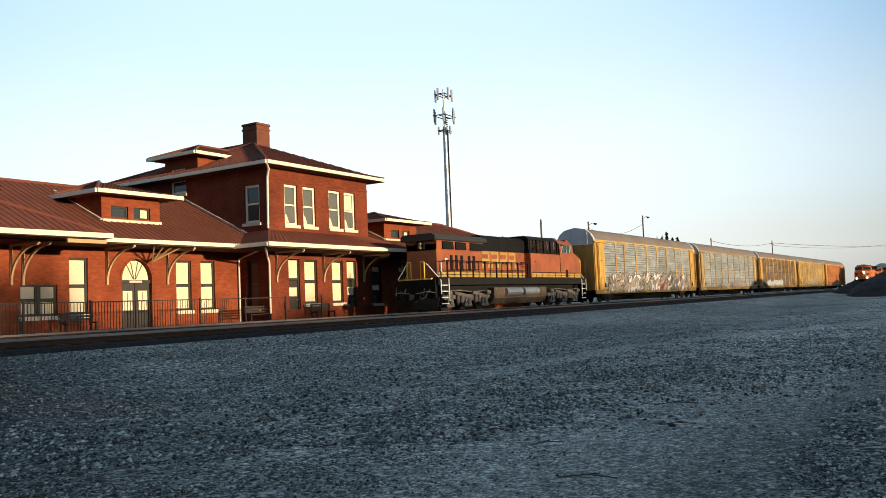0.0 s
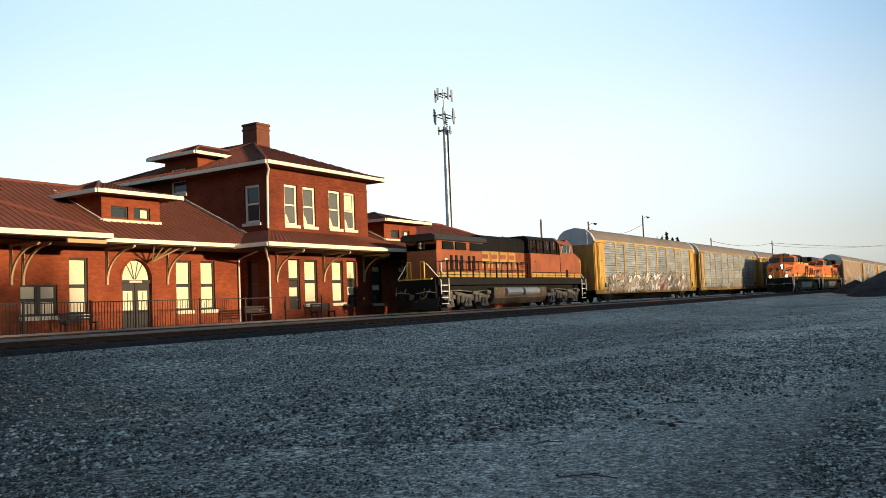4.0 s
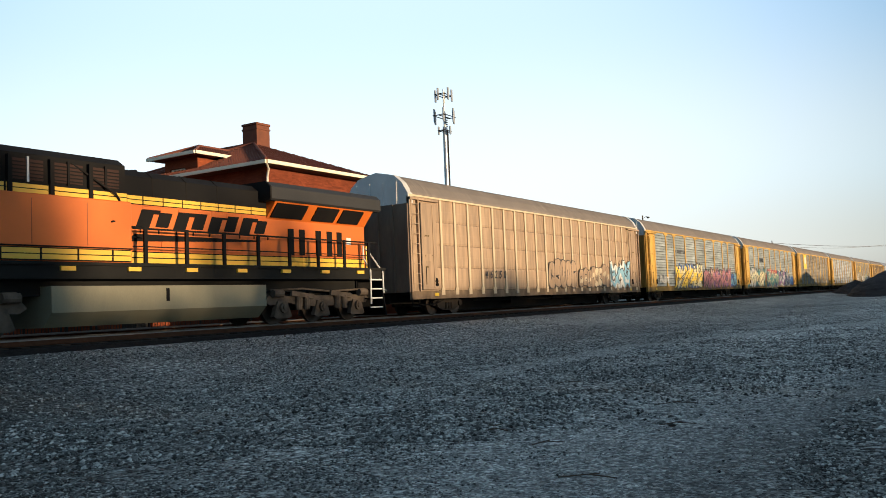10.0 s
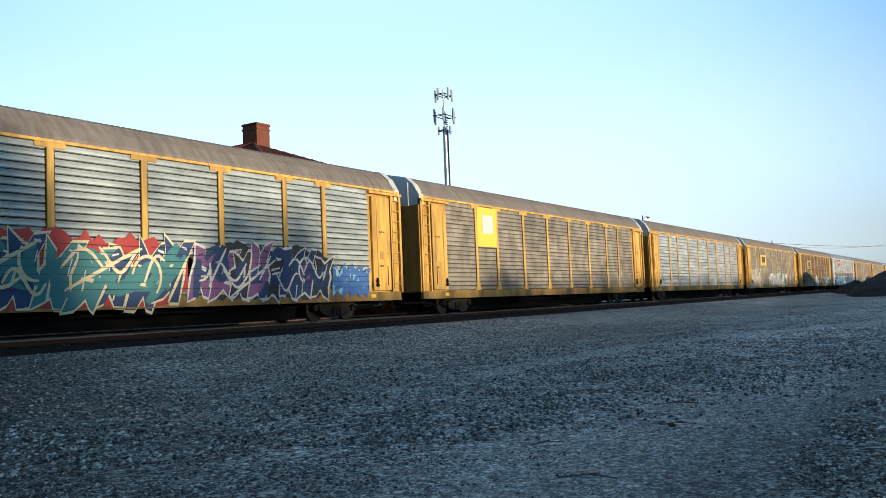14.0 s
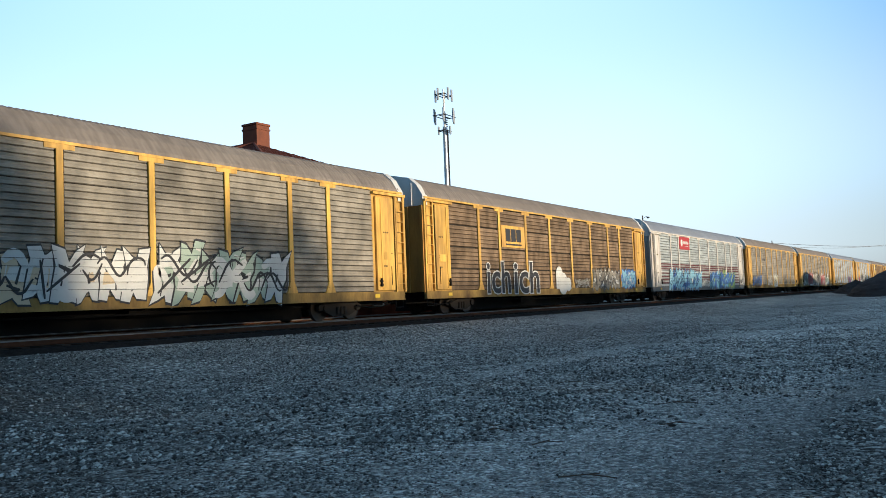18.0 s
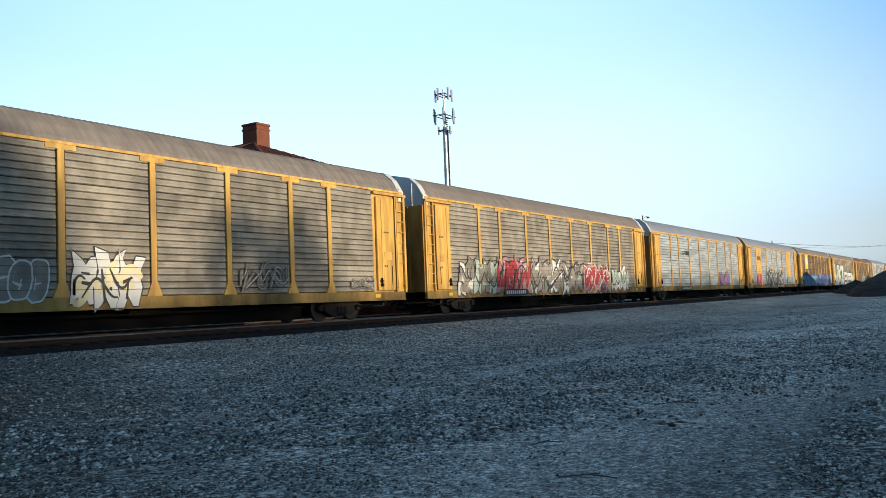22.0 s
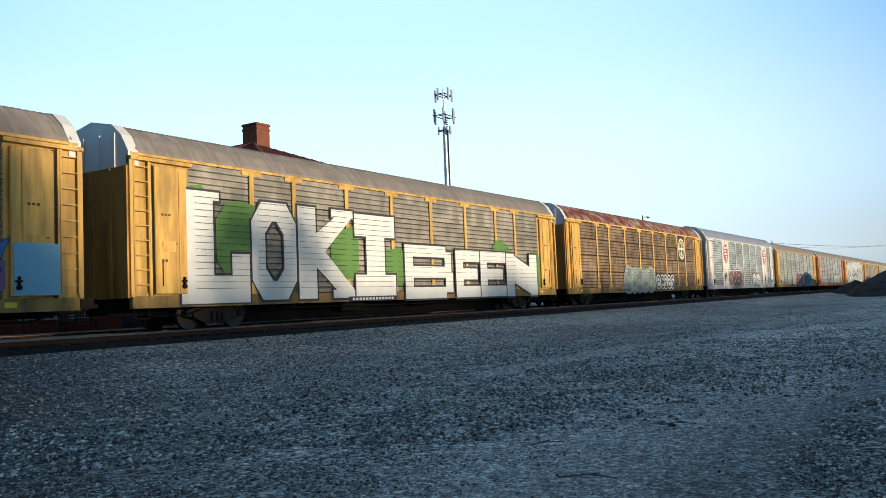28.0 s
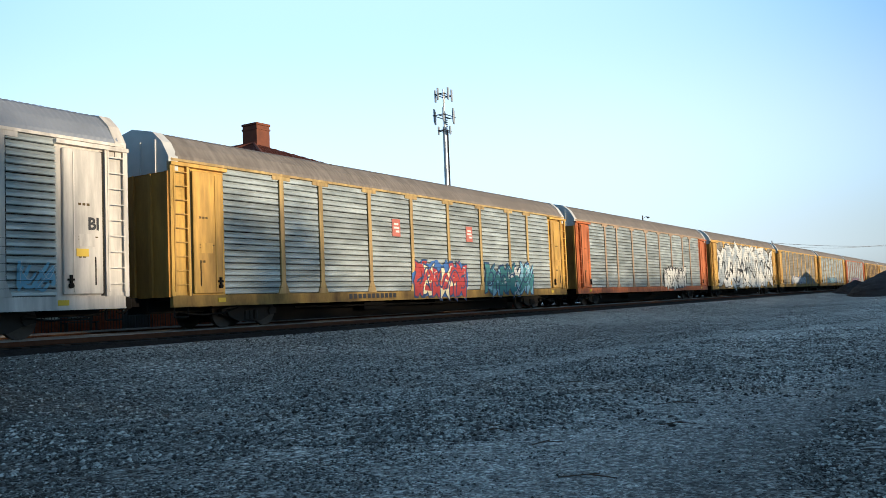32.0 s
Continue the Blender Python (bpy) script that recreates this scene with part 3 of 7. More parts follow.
fan = Shape().prism([(xc + (x - xc) * 0.93, 2.12 + (z - 2.1) * 0.93) for x, z in arc], YW + 0.20, YW + 0.21, "y")
part("fanlight", fan, BLIND, arch, "cream fanlight over the doors")
bars = Shape()
for a in (55, 75, 105, 125):
    bars.bar((xc + 0.1 * math.cos(radians(a)), YW + 0.19, 2.15), (xc + rad * 0.9 * math.cos(radians(a)), YW + 0.19, 2.1 + 0.9 * math.sin(radians(a))), 0.03, 0.03)
part("glazing_bars", bars, DARKWOOD, arch)
part("door_head", Shape().box(DOOR[0], DOOR[1], YW + 0.12, YW + 0.24, 1.98, 2.12), DARKWOOD, arch)
for a, b in ((DOOR[0] + 0.02, xc - 0.02), (xc + 0.02, DOOR[1] - 0.02)):
    d = part("door", Shape().box(a, b, YW + 0.17, YW + 0.22, BASE, 1.97), DARKWOOD, depot, "dark panelled leaf of the double door")
    part("door_light", Shape().box(a + 0.14, b - 0.14, YW + 0.155, YW + 0.168, 0.72, 1.62), BLIND, d, "cream glazed door light")
    part("glazing_bars", Shape().box((a + b) / 2 - 0.012, (a + b) / 2 + 0.012, YW + 0.145, YW + 0.154, 0.78, 1.55).box(a + 0.14, b - 0.14, YW + 0.145, YW + 0.154, 1.15, 1.175), DARKWOOD, d)
    part("door_panel", Shape().bevelbox(a + 0.14, b - 0.14, YW + 0.15, YW + 0.169, 0.0, 0.62, 0.008), DARKWOOD, d)
part("door_sign", Shape().bevelbox(xc - 0.35, xc + 0.35, YW + 0.08, YW + 0.11, 1.99, 2.09, 0.01), STONE, arch)
# wing roofs
hip_roof(depot, 4.0, XT0 - 0.002, 31.0, 44.4, EZ, ((9.5, 37.6), (XT0 - 0.004, 37.6)), 6.8, "wing_roof")
hip_roof(depot, XT1 + 0.002, 68.0, 31.0, 44.4, EZ, ((XT1 + 0.004, 37.6), (59.2, 37.6)), 6.8, "wing_roof")
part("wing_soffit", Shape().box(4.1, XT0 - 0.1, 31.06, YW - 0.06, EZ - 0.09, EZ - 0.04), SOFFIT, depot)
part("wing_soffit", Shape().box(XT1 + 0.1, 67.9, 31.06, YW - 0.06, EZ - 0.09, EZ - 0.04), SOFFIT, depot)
# deeper canopy roof over the far end of the wing, hipped where it meets the wing's roof
CX, CR = 21.75, 0.476
zr_ = EZ + 0.14 + CR * 6.6
s = Shape().add([(4, 29.75, EZ + 0.14), (CX, 29.75, EZ + 0.14), (CX, 31.0, EZ + 0.14), (CX - 6.6, 36.35, zr_), (CX - 6.6, 37.6, zr_), (4, 36.35, zr_), (4, 37.6, zr_),
                 (4, 29.75, EZ + 0.02), (CX, 29.75, EZ + 0.02), (CX, 31.0, EZ + 0.02), (4, 31.0, EZ + 0.02)],
                [(0, 1, 3, 5), (1, 2, 4, 3), (5, 3, 4, 6), (0, 7, 8, 1), (1, 8, 9, 2), (7, 10, 9, 8)])
cn = part("canopy_roof", s, ROOF, depot, "red-brown tiled canopy roof")
rib = Shape()
for i in range(1, 54):
    x = 4 + (CX - 4) * i / 54
    d = min(6.6, CX - x)
    rib.bar((x, 29.75, EZ + 0.152), (x, 29.75 + d, EZ + 0.152 + CR * d), 0.06, 0.028)
tagged(part("tile_roll", rib, ROOF, cn), kind="stuff")
part("hip_cap", Shape().cyl((CX, 29.75, EZ + 0.16), (CX - 6.6, 36.35, zr_ + 0.02), 0.085, 8), ROOF, cn)
part("gutter", Shape().box(3.95, CX + 0.05, 29.62, 29.75, EZ - 0.02, EZ + 0.18).box(CX, CX + 0.1, 29.75, 31.0, EZ - 0.02, EZ + 0.18), CREAM, cn, "cream painted gutter and fascia board")
part("canopy_soffit", Shape().box(4.05, CX - 0.05, 29.77, 31.0, EZ - 0.05, EZ + 0.01), SOFFIT, cn)
part("canopy_beam", Shape().box(20.0, CX, 30.0, 30.12, EZ - 0.22, EZ - 0.06), BRACKET, cn)
for x in (19.5, 20.0, 23.95, 27.3):
    bracket(depot, x, YW, 2.0, 2.0, EZ - 0.2)
for x in (32.6, 36.35, 40.0):
    bracket(depot, x, YT, 2.0, 2.0, EZ - 0.27)
for x in (43, 47, 51, 55, 59, 63):
    bracket(depot, x, YW, 2.0, 1.9, EZ - 0.2)
# V struts over the door
for dx in (-0.75, -0.25, 0.25, 0.75):
    part("door_strut", Shape().bar((xc + 0.55, YW - 0.4, 2.95), (xc + 0.55 + dx, YW - 1.5, EZ - 0.1), 0.06, 0.06), BRACKET, depot)
for xx in (XT0 - 0.06, XT1 + 0.06):
    part("flashing", Shape().bar((xx, 31.1, EZ + 0.22), (xx, 37.6, 6.8 + 0.2), 0.12, 0.08), STONE, depot, "pale metal flashing")
# downpipes
dp = Shape().pipe([(31.35, 30.25, 7.95), (31.9, 30.65, 7.75), (32.0, 30.85, 7.4), (32.0, 30.9, 4.7)], 0.06, 8)
part("downpipe", dp, PIPEWHITE, depot, "white downpipe on the tower corner")
part("downpipe", Shape().pipe([(SX0 + 0.1, SY + 0.3, EZ - 0.1), (31.9, YT - 0.1, 3.2), (32.02, YT - 0.1, 2.9), (32.02, YT - 0.1, -0.1)], 0.05, 8), PIPEWHITE, depot)
part("downpipe", Shape().pipe([(XT0 - 0.35, 31.05, EZ), (XT0 - 0.2, YW - 0.1, 3.2), (XT0 - 0.2, YW - 0.1, -0.1)], 0.05, 8), PIPEWHITE, depot)


def dormer(x0, x1):
    s = Shape()
    c = (x0 + x1) / 2
    wins = [(c - 1.12, c - 0.18), (c + 0.12, c + 1.05)]
    wall_cells(s, "y", YW, 0.3, x0, x1, 4.55, 5.98, [(a, b, 4.95, 5.5) for a, b in wins])
    s.box(x0, x0 + 0.3, YW + 0.3, 36.2, 4.6, 5.98).box(x1 - 0.3, x1, YW + 0.3, 36.2, 4.6, 5.98)
    d = welded(part("dormer", s, BRICK, depot, "brick roof dormer with two small windows"))
    for a, b in wins:
        window(d, a, b, YW, 4.95, 5.5, split=False, sill=False)
    part("blind", Shape().box(wins[1][0] + 0.45, wins[1][1] - 0.1, YW + 0.128, YW + 0.136, 5.04, 5.42), BLIND, d, "cream blind")
    for xx in (x0 - 0.04, x1 + 0.04):
        part("flashing", Shape().bar((xx, YW - 0.05, 4.84), (xx, 36.6, 6.52), 0.1, 0.06), STONE, d, "pale metal flashing")
    part("sill", Shape().box(x0 + 0.02, x1 + 0.02, YW - 0.1, YW + 0.06, 4.74, 4.88), STONE, d, "long pale stone sill")
    hip_roof(d, x0 - 0.75, x1 + 0.75, YW - 0.75, 37.0, 5.98, ((c - 0.35, 35.0), (c + 0.35, 36.6)), 6.75, "dormer_roof", lift=0.1)


dormer(23.75, 26.95)
dormer(45.1, 48.9)

# iron fence along the platform
fence = thing("iron_fence", "black iron picket fence along the platform edge", "fence", (0, 28.45, BASE))
part("top_rail", Shape().box(12, 31.2, -0.02, 0.02, 1.18, 1.22), IRON, fence)
part("bottom_rail", Shape().box(12, 31.2, -0.02, 0.02, 0.1, 0.14), IRON, fence)
post = Shape().bevelbox(-0.035, 0.035, -0.035, 0.035, 0, 1.27, 0.008).mesh("post")
pick = Shape().box(-0.009, 0.009, -0.009, 0.009, 0.13, 1.19).mesh("picket")
for i in range(9):
    part("post", post, IRON, fence, at=(12.4 + 2.66 * i - 0.5, 0, 0))
x = 14.9
while x < 27.0:
    part("picket", pick, IRON, fence, at=(x, 0, 0))
    x += 0.13


def bench(at):
    b = thing("platform_bench", "dark slatted bench against the depot wall", "bench", at, group="platform benches")
    slat = Shape().box(-0.8, 0.8, -0.04, 0.04, -0.015, 0.015).mesh("slat")
    for k in range(4):
        part("slat", slat, IRON, b, at=(0, -0.35 + 0.1 * k, 0.43))
    for k in range(3):
        o = part("slat", slat, IRON, b, at=(0, 0.05 + 0.02 * k, 0.55 + 0.13 * k))
        o.rotation_euler = (radians(80), 0, 0)
    for sx in (-0.7, 0.7):
        part("leg", Shape().box(sx - 0.03, sx + 0.03, -0.38, -0.3, 0, 0.42).box(sx - 0.03, sx + 0.03, 0.02, 0.08, 0, 0.85).box(sx - 0.03, sx + 0.03, -0.38, 0.08, 0.38, 0.42), IRON, b)


bench((21.9, 32.3, BASE))
bench((35.4, 30.4, BASE))
bench((31.3, 31.2, BASE))


# ---- rolling stock: shared materials ----
YELLOW = mat("rack_yellow", (0.68, 0.425, 0.072), (0.26, 0.13, 0.045), 0.5, scale=1.1, amount=0.7, fine=18, bump=0.1, streak=0.25, spread=0.12)
YELLOW_D = mat("rack_yellow_grimy", (0.48, 0.35, 0.13), (0.24, 0.15, 0.07), 0.65, scale=1.1, amount=0.85, fine=18, bump=0.1, streak=0.25, spread=0.15)
ORANGE = mat("rack_orange_red", (0.50, 0.15, 0.035), (0.33, 0.09, 0.03), 0.6, scale=1.1, amount=0.7, streak=0.25)
ROOF_S = mat("rack_roof_silver", (0.25, 0.275, 0.33), (0.17, 0.185, 0.22), 0.6, 0.1, scale=0.6, amount=0.7, fine=6, bump=0.05)
WHITEP = mat("rack_white", (0.64, 0.60, 0.55), (0.36, 0.335, 0.31), 0.55, scale=1.0, amount=0.6, streak=0.25)
GREYP = mat("rack_grey", (0.38, 0.27, 0.175), (0.24, 0.175, 0.12), 0.6, scale=0.8, amount=0.6, streak=0.25)
SILVER = mat("panel_silver", (0.56, 0.60, 0.60), (0.30, 0.34, 0.34), 0.42, 0.45, scale=0.9, amount=0.8, fine=9, bump=0.05, streak=2.0, spread=0.14)
BRIGHT = mat("panel_bright", (0.60, 0.63, 0.63), (0.32, 0.35, 0.35), 0.4, 0.4, scale=0.9, amount=0.6, fine=9, bump=0.05, streak=2.0, spread=0.08)
TAN = mat("panel_grimy", (0.33, 0.30, 0.25), (0.14, 0.128, 0.105), 0.65, 0.1, scale=0.9, amount=0.8, fine=9, bump=0.05, streak=2.0, spread=0.14)
PALE = mat("panel_pale", (0.76, 0.79, 0.80), (0.44, 0.47, 0.48), 0.36, 0.55, scale=0.9, amount=0.6, fine=9, bump=0.05, streak=2.0, spread=0.1)
BROWN = mat("panel_brown", (0.255, 0.185, 0.12), (0.13, 0.095, 0.068), 0.7, 0.1, scale=0.9, amount=0.8, fine=9, bump=0.05, streak=2.0, spread=0.16)
SILLY = mat("sill_yellow_dirty", (0.40, 0.265, 0.075), (0.10, 0.065, 0.035), 0.7, scale=1.4, amount=1.0, fine=14, streak=0.4)
SILLG = mat("sill_grey", (0.17, 0.165, 0.16), (0.09, 0.085, 0.08), 0.6, scale=1.0, amount=0.7, streak=0.25)
# lighter than the panels, so the first car's posts look sunlit
POSTTAN = mat("post_tan", (0.60, 0.49, 0.33), (0.40, 0.33, 0.23), 0.6, scale=1.2, amount=0.6, streak=0.25)
ROOF_G = mat("rack_roof_galvanised", (0.23, 0.205, 0.185), (0.16, 0.14, 0.125), 0.7, 0.05, scale=0.6, amount=0.7, fine=6, bump=0.05)
ROOF_R = mat("rack_roof_rusty", (0.36, 0.32, 0.29), (0.13, 0.04, 0.022), 0.75, 0.05, scale=1.9, amount=1.5, fine=7, bump=0.1)
CAPWHITE = mat("end_cap_white", (0.66, 0.66, 0.64), (0.42, 0.42, 0.42), 0.5, 0.1, scale=1.4, amount=0.6)
UNDER = mat("underframe_black", (0.009, 0.0085, 0.008), (0.018, 0.015, 0.013), 0.8, scale=3)
TRUCK = mat("truck_grime", (0.05, 0.042, 0.036), (0.025, 0.021, 0.018), 0.8, scale=4)
WHEEL = mat("wheel_steel", (0.09, 0.07, 0.055), (0.04, 0.03, 0.025), 0.55, 0.5, scale=5)
# end paints: grimy, and darkened further for the shade between cars
END_Y = mat("end_grimy_shaded_yellow", (0.56, 0.31, 0.07), (0.17, 0.085, 0.03), 0.7, scale=1.2, amount=0.9, fine=14, streak=0.3)
END_W = mat("end_grimy_shaded_white", (0.46, 0.45, 0.43), (0.24, 0.23, 0.22), 0.7, scale=1.2, amount=0.9, fine=14, streak=0.3)
END_G = mat("end_grimy_shaded_brown", (0.24, 0.18, 0.13), (0.11, 0.085, 0.07), 0.75, scale=1.2, amount=0.9, fine=14, streak=0.3)
# near-black painted for the shade inside the cars and in their gaps
INSIDE_SHADE = mat("rack_inside_shade", (0.04, 0.035, 0.03), None, 0.9)


def streaked(m, dark=0.55, grain=(3.6, 1.0, 0.5)):
    """Adds streaks of rain and dust, drawn out along the ribs or down the sheet, to a panel material."""
    n, l = m.node_tree.nodes, m.node_tree.links
    b = n["Principled BSDF"]
    tc, info, mp = n.new("ShaderNodeTexCoord"), n.new("ShaderNodeObjectInfo"), n.new("ShaderNodeVectorMath")
    mp.operation = "MULTIPLY_ADD"
    mp.inputs[1].default_value = grain
    off = n.new("ShaderNodeMath")
    off.operation = "MULTIPLY"
    off.inputs[1].default_value = 53.0
    l.new(info.outputs["Random"], off.inputs[0])
    l.new(tc.outputs["Object"], mp.inputs[0])
    l.new(off.outputs[0], mp.inputs[2])
    no, mr, mul = n.new("ShaderNodeTexNoise"), n.new("ShaderNodeMapRange"), n.new("ShaderNodeVectorMath")
    no.inputs["Scale"].default_value, no.inputs["Detail"].default_value = 1.3, 6
    l.new(mp.outputs[0], no.inputs["Vector"])
    for k, v in ((1, 0.38), (2, 0.62), (3, dark), (4, 1.12)):
        mr.inputs[k].default_value = v
    l.new(no.outputs["Fac"], mr.inputs[0])
    mul.operation = "SCALE"
    l.new(b.inputs["Base Color"].links[0].from_socket, mul.inputs[0])
    l.new(mr.outputs[0], mul.inputs["Scale"])
    l.new(mul.outputs[0], b.inputs["Base Color"])


for m_, d_ in ((SILVER, 0.76), (BRIGHT, 0.8), (PALE, 0.74), (TAN, 0.74), (BROWN, 0.6), (YELLOW, 0.72), (YELLOW_D, 0.68), (WHITEP, 0.78), (GREYP, 0.8), (ROOF_G, 0.85), (ORANGE, 0.68)):
    streaked(m_, d_, (0.55, 1.0, 2.6) if m_ in (SILVER, BRIGHT, PALE) else (1.4, 1.0, 0.9) if m_ in (BROWN, TAN) else (3.6, 1.0, 0.5))


def paint(name, col, rough=0.6):
    return mat("paint_" + name, col, tuple(c * 0.75 for c in col), rough, scale=2.5, amount=0.5, fine=20, bump=0.0)


STENCIL = mat("stencil_black", (0.12, 0.085, 0.04), None, 0.7, bump=0)
LABELY = mat("label_yellow", (0.75, 0.52, 0.03), None, 0.6, bump=0)
MESHES = {}
WHEELS = []


def shared(key, make):
    if key not in MESHES:
        MESHES[key] = make().mesh(key if isinstance(key, str) else key[0])
    return MESHES[key]


def shared_mat(key, make, material):
    """One mesh for each shape and material."""
    return shared((key, material.name) if isinstance(key, str) else (*key, material.name), make)


def lettering(text, size, shear=0.0, weight=0.0, spacing=1.0):
    """A flat mesh of words in the x-z plane, standing on z = 0 and centred in x."""
    cu = bpy.data.curves.new("lettering", "FONT")
    cu.body, cu.size, cu.align_x, cu.shear, cu.resolution_u = text, size, "CENTER", shear, 3
    cu.offset, cu.space_character = weight, spacing
    ob = bpy.data.objects.new("lettering", cu)
    scene.collection.objects.link(ob)
    me = bpy.data.meshes.new_from_object(ob.evaluated_get(bpy.context.evaluated_depsgraph_get()))
    bpy.data.objects.remove(ob)
    me.transform(Matrix.Rotation(radians(90), 4, "X"))
    me.materials.clear()
    return me


def painted_word(parent, text, x0, x1, z0, z1, fill, line, weight=0.05, rim=0.06, shear=0.0, y=-1.582):
    """A painted word that can be read, fitted into a field, with an outline behind it."""
    word = None
    for w, m, d in ((weight + rim, line, y), (weight, fill, y - 0.004)):
        me = lettering(text, 1.0, shear, w)
        xs_, zs_ = [v.co.x for v in me.vertices], [v.co.z for v in me.vertices]
        kx, kz = (x1 - x0) / (max(xs_) - min(xs_)), (z1 - z0) / (max(zs_) - min(zs_))
        if word is None:
            cx, cz, fx, fz = (max(xs_) + min(xs_)) / 2, min(zs_), kx, kz
        me.transform(Matrix.Diagonal((fx, 1, fz, 1)) @ Matrix.Translation((-cx, 0, -cz)))
        o = part("painted_word" if word is None else "fill", me, m, word or parent, "painted word with an outline" if word is None else "")
        o.location = ((x0 + x1) / 2, d, z0) if word is None else (0, -0.004, 0)
        word = word or o
    return word


def stroke(s, pts, w, y):
    """A painted stroke of width w along 2D points, a flat strip at depth y."""
    for _ in range(2):
        pts = [pts[0]] + [(a[0] * k + b[0] * (1 - k), a[1] * k + b[1] * (1 - k)) for a, b in zip(pts[:-1], pts[1:]) for k in (0.72, 0.28)] + [pts[-1]]
    P = [Vector((a, b)) for a, b in pts]
    left, right = [], []
    for i, p in enumerate(P):
        d = (P[min(i + 1, len(P) - 1)] - P[max(i - 1, 0)]).normalized()
        n = Vector((-d.y, d.x)) * (w / 2) * (0.5 + 0.6 * math.sin(math.pi * (i + 0.6) / (len(P) + 0.2)))
        left.append((p.x + n.x, y, p.y + n.y))
        right.append((p.x - n.x, y, p.y - n.y))
    n = len(P)
    s.add(left + right, [(i, i + 1, n + i + 1, n + i) for i in range(n - 1)])


def tag_strokes(rng, x0, x1, z0, z1, slant):
    """Interlocking hooks, arcs and shards that fill a band; they spell nothing."""
    h = z1 - z0
    out, x = [], x0
    while x < x1:
        for _ in range(3):
            k = rng.randrange(4)
            cx, cz = x + rng.uniform(-0.25, 0.25) * h, z0 + h * rng.uniform(0.3, 0.7)
            r = h * rng.uniform(0.18, 0.34)
            if k == 0:
                a0, a1 = rng.uniform(0, 6.28), rng.uniform(1.6, 4.2)
                pts = [(cx + r * math.cos(a0 + a1 * i / 6), cz + r * 1.2 * math.sin(a0 + a1 * i / 6)) for i in range(7)]
            elif k == 1:
                d = h * rng.uniform(0.25, 0.45)
                e = slant * h * 2.0 + rng.uniform(-0.35, 0.35) * h
                pts = [(cx - e, cz - d), (cx + e, cz + d)]
            elif k == 2:
                e = h * rng.uniform(0.2, 0.4)
                pts = [(cx - e, cz + rng.uniform(-0.2, 0.2) * h), (cx, cz + rng.choice((-1, 1)) * 0.35 * h), (cx + e, cz + rng.uniform(-0.2, 0.2) * h)]
            else:
                e = h * rng.uniform(0.3, 0.5)
                pts = [(cx - e + 2 * e * i / 6, cz + 0.22 * h * math.sin(i * 1.05 + cx * 3)) for i in range(7)]
            pts = [(min(x1, max(x0, p)), min(z1, max(z0, q))) for p, q in pts]
            if all(abs(a[0] - b[0]) + abs(a[1] - b[1]) > 0.05 * h for a, b in zip(pts[:-1], pts[1:])):
                out.append(pts)
        x += h * 0.42
    return out


def graffiti(parent, seed, x0, x1, z0, z1, fill, line, glow=None, slant=0.15, fat=0.26, y=-1.566, edge=None):
    """A spray-painted piece: a soft cloud, then outlined hooks and shards with a bright edge. Each layer is a part."""
    rng = random.Random(seed)
    h = z1 - z0
    tag = None
    if glow:
        s = Shape()
        top, bot = [], []
        n = max(8, int((x1 - x0) / (0.16 * h)))
        for i in range(n + 1):
            x = x0 + (x1 - x0) * i / n
            e = min(1.0, 5.0 * min(i, n - i) / n + 0.35)
            top.append((x, y, z0 + h * (0.5 + e * rng.uniform(0.30, 0.52))))
            bot.append((x, y, z0 + h * (0.5 - e * rng.uniform(0.40, 0.52))))
        m = n + 1
        s.add(top + bot, [(i, i + 1, m + i + 1, m + i) for i in range(n)])
        tag = part("painted_tag", s, glow, parent, "spray-painted tag of bold interlocking shapes")
    st = tag_strokes(rng, x0 + 0.1 * h, x1 - 0.1 * h, z0 + 0.1 * h, z1 - 0.1 * h, slant)
    a, b, c = Shape(), Shape(), Shape()
    for k, pts in enumerate(st):
        d = y - 0.004 - 0.0028 * (k % 5)
        stroke(a, pts, fat * h * 1.0, d)
        stroke(b, pts, fat * h * 0.66, d - 0.0014)
        if k % 3 == 0:
            stroke(c, [(p + 0.05 * h, q + 0.05 * h) for p, q in pts], fat * h * 0.13, d - 0.016)
    top = part("painted_tag", a, line, parent, "spray-painted tag of bold interlocking shapes") if tag is None else part("outline", a, line, tag)
    tagged(top, kind="stuff")
    tag = tag or top
    tagged(part("fill", b, fill, tag), kind="stuff")
    tagged(part("edge_line", c, edge or (WHITE_P if line is not WHITE_P else BLACK_P), tag), kind="stuff")


WHITE_P, BLACK_P = paint("white", (0.62, 0.62, 0.60)), paint("black", (0.03, 0.03, 0.035))



def grown(poly, g):
    """The polygon with every corner moved g outward from its middle."""
    cx, cz = sum(x for x, _ in poly) / len(poly), sum(z for _, z in poly) / len(poly)
    out = []
    for x, z in poly:
        d = math.hypot(x - cx, z - cz) or 1.0
        out.append((x + (x - cx) / d * g, z + (z - cz) / d * g))
    return out


JAGGED = [(0.02, -0.04), (0.30, 0.03), (0.46, 0.16), (0.66, 0.02), (1.0, -0.05), (0.90, 0.28), (1.02, 0.52), (0.88, 0.72), (1.06, 1.08), (0.70, 0.90), (0.52, 0.78), (0.36, 1.0), (-0.08, 1.05), (0.10, 0.70), (-0.02, 0.42)]
BUBBLE = [(0.5 + 0.54 * math.copysign(abs(math.cos(a)) ** 0.7, math.cos(a)), 0.5 + 0.52 * math.copysign(abs(math.sin(a)) ** 0.7, math.sin(a))) for a in [2 * math.pi * i / 18 for i in range(18)]]


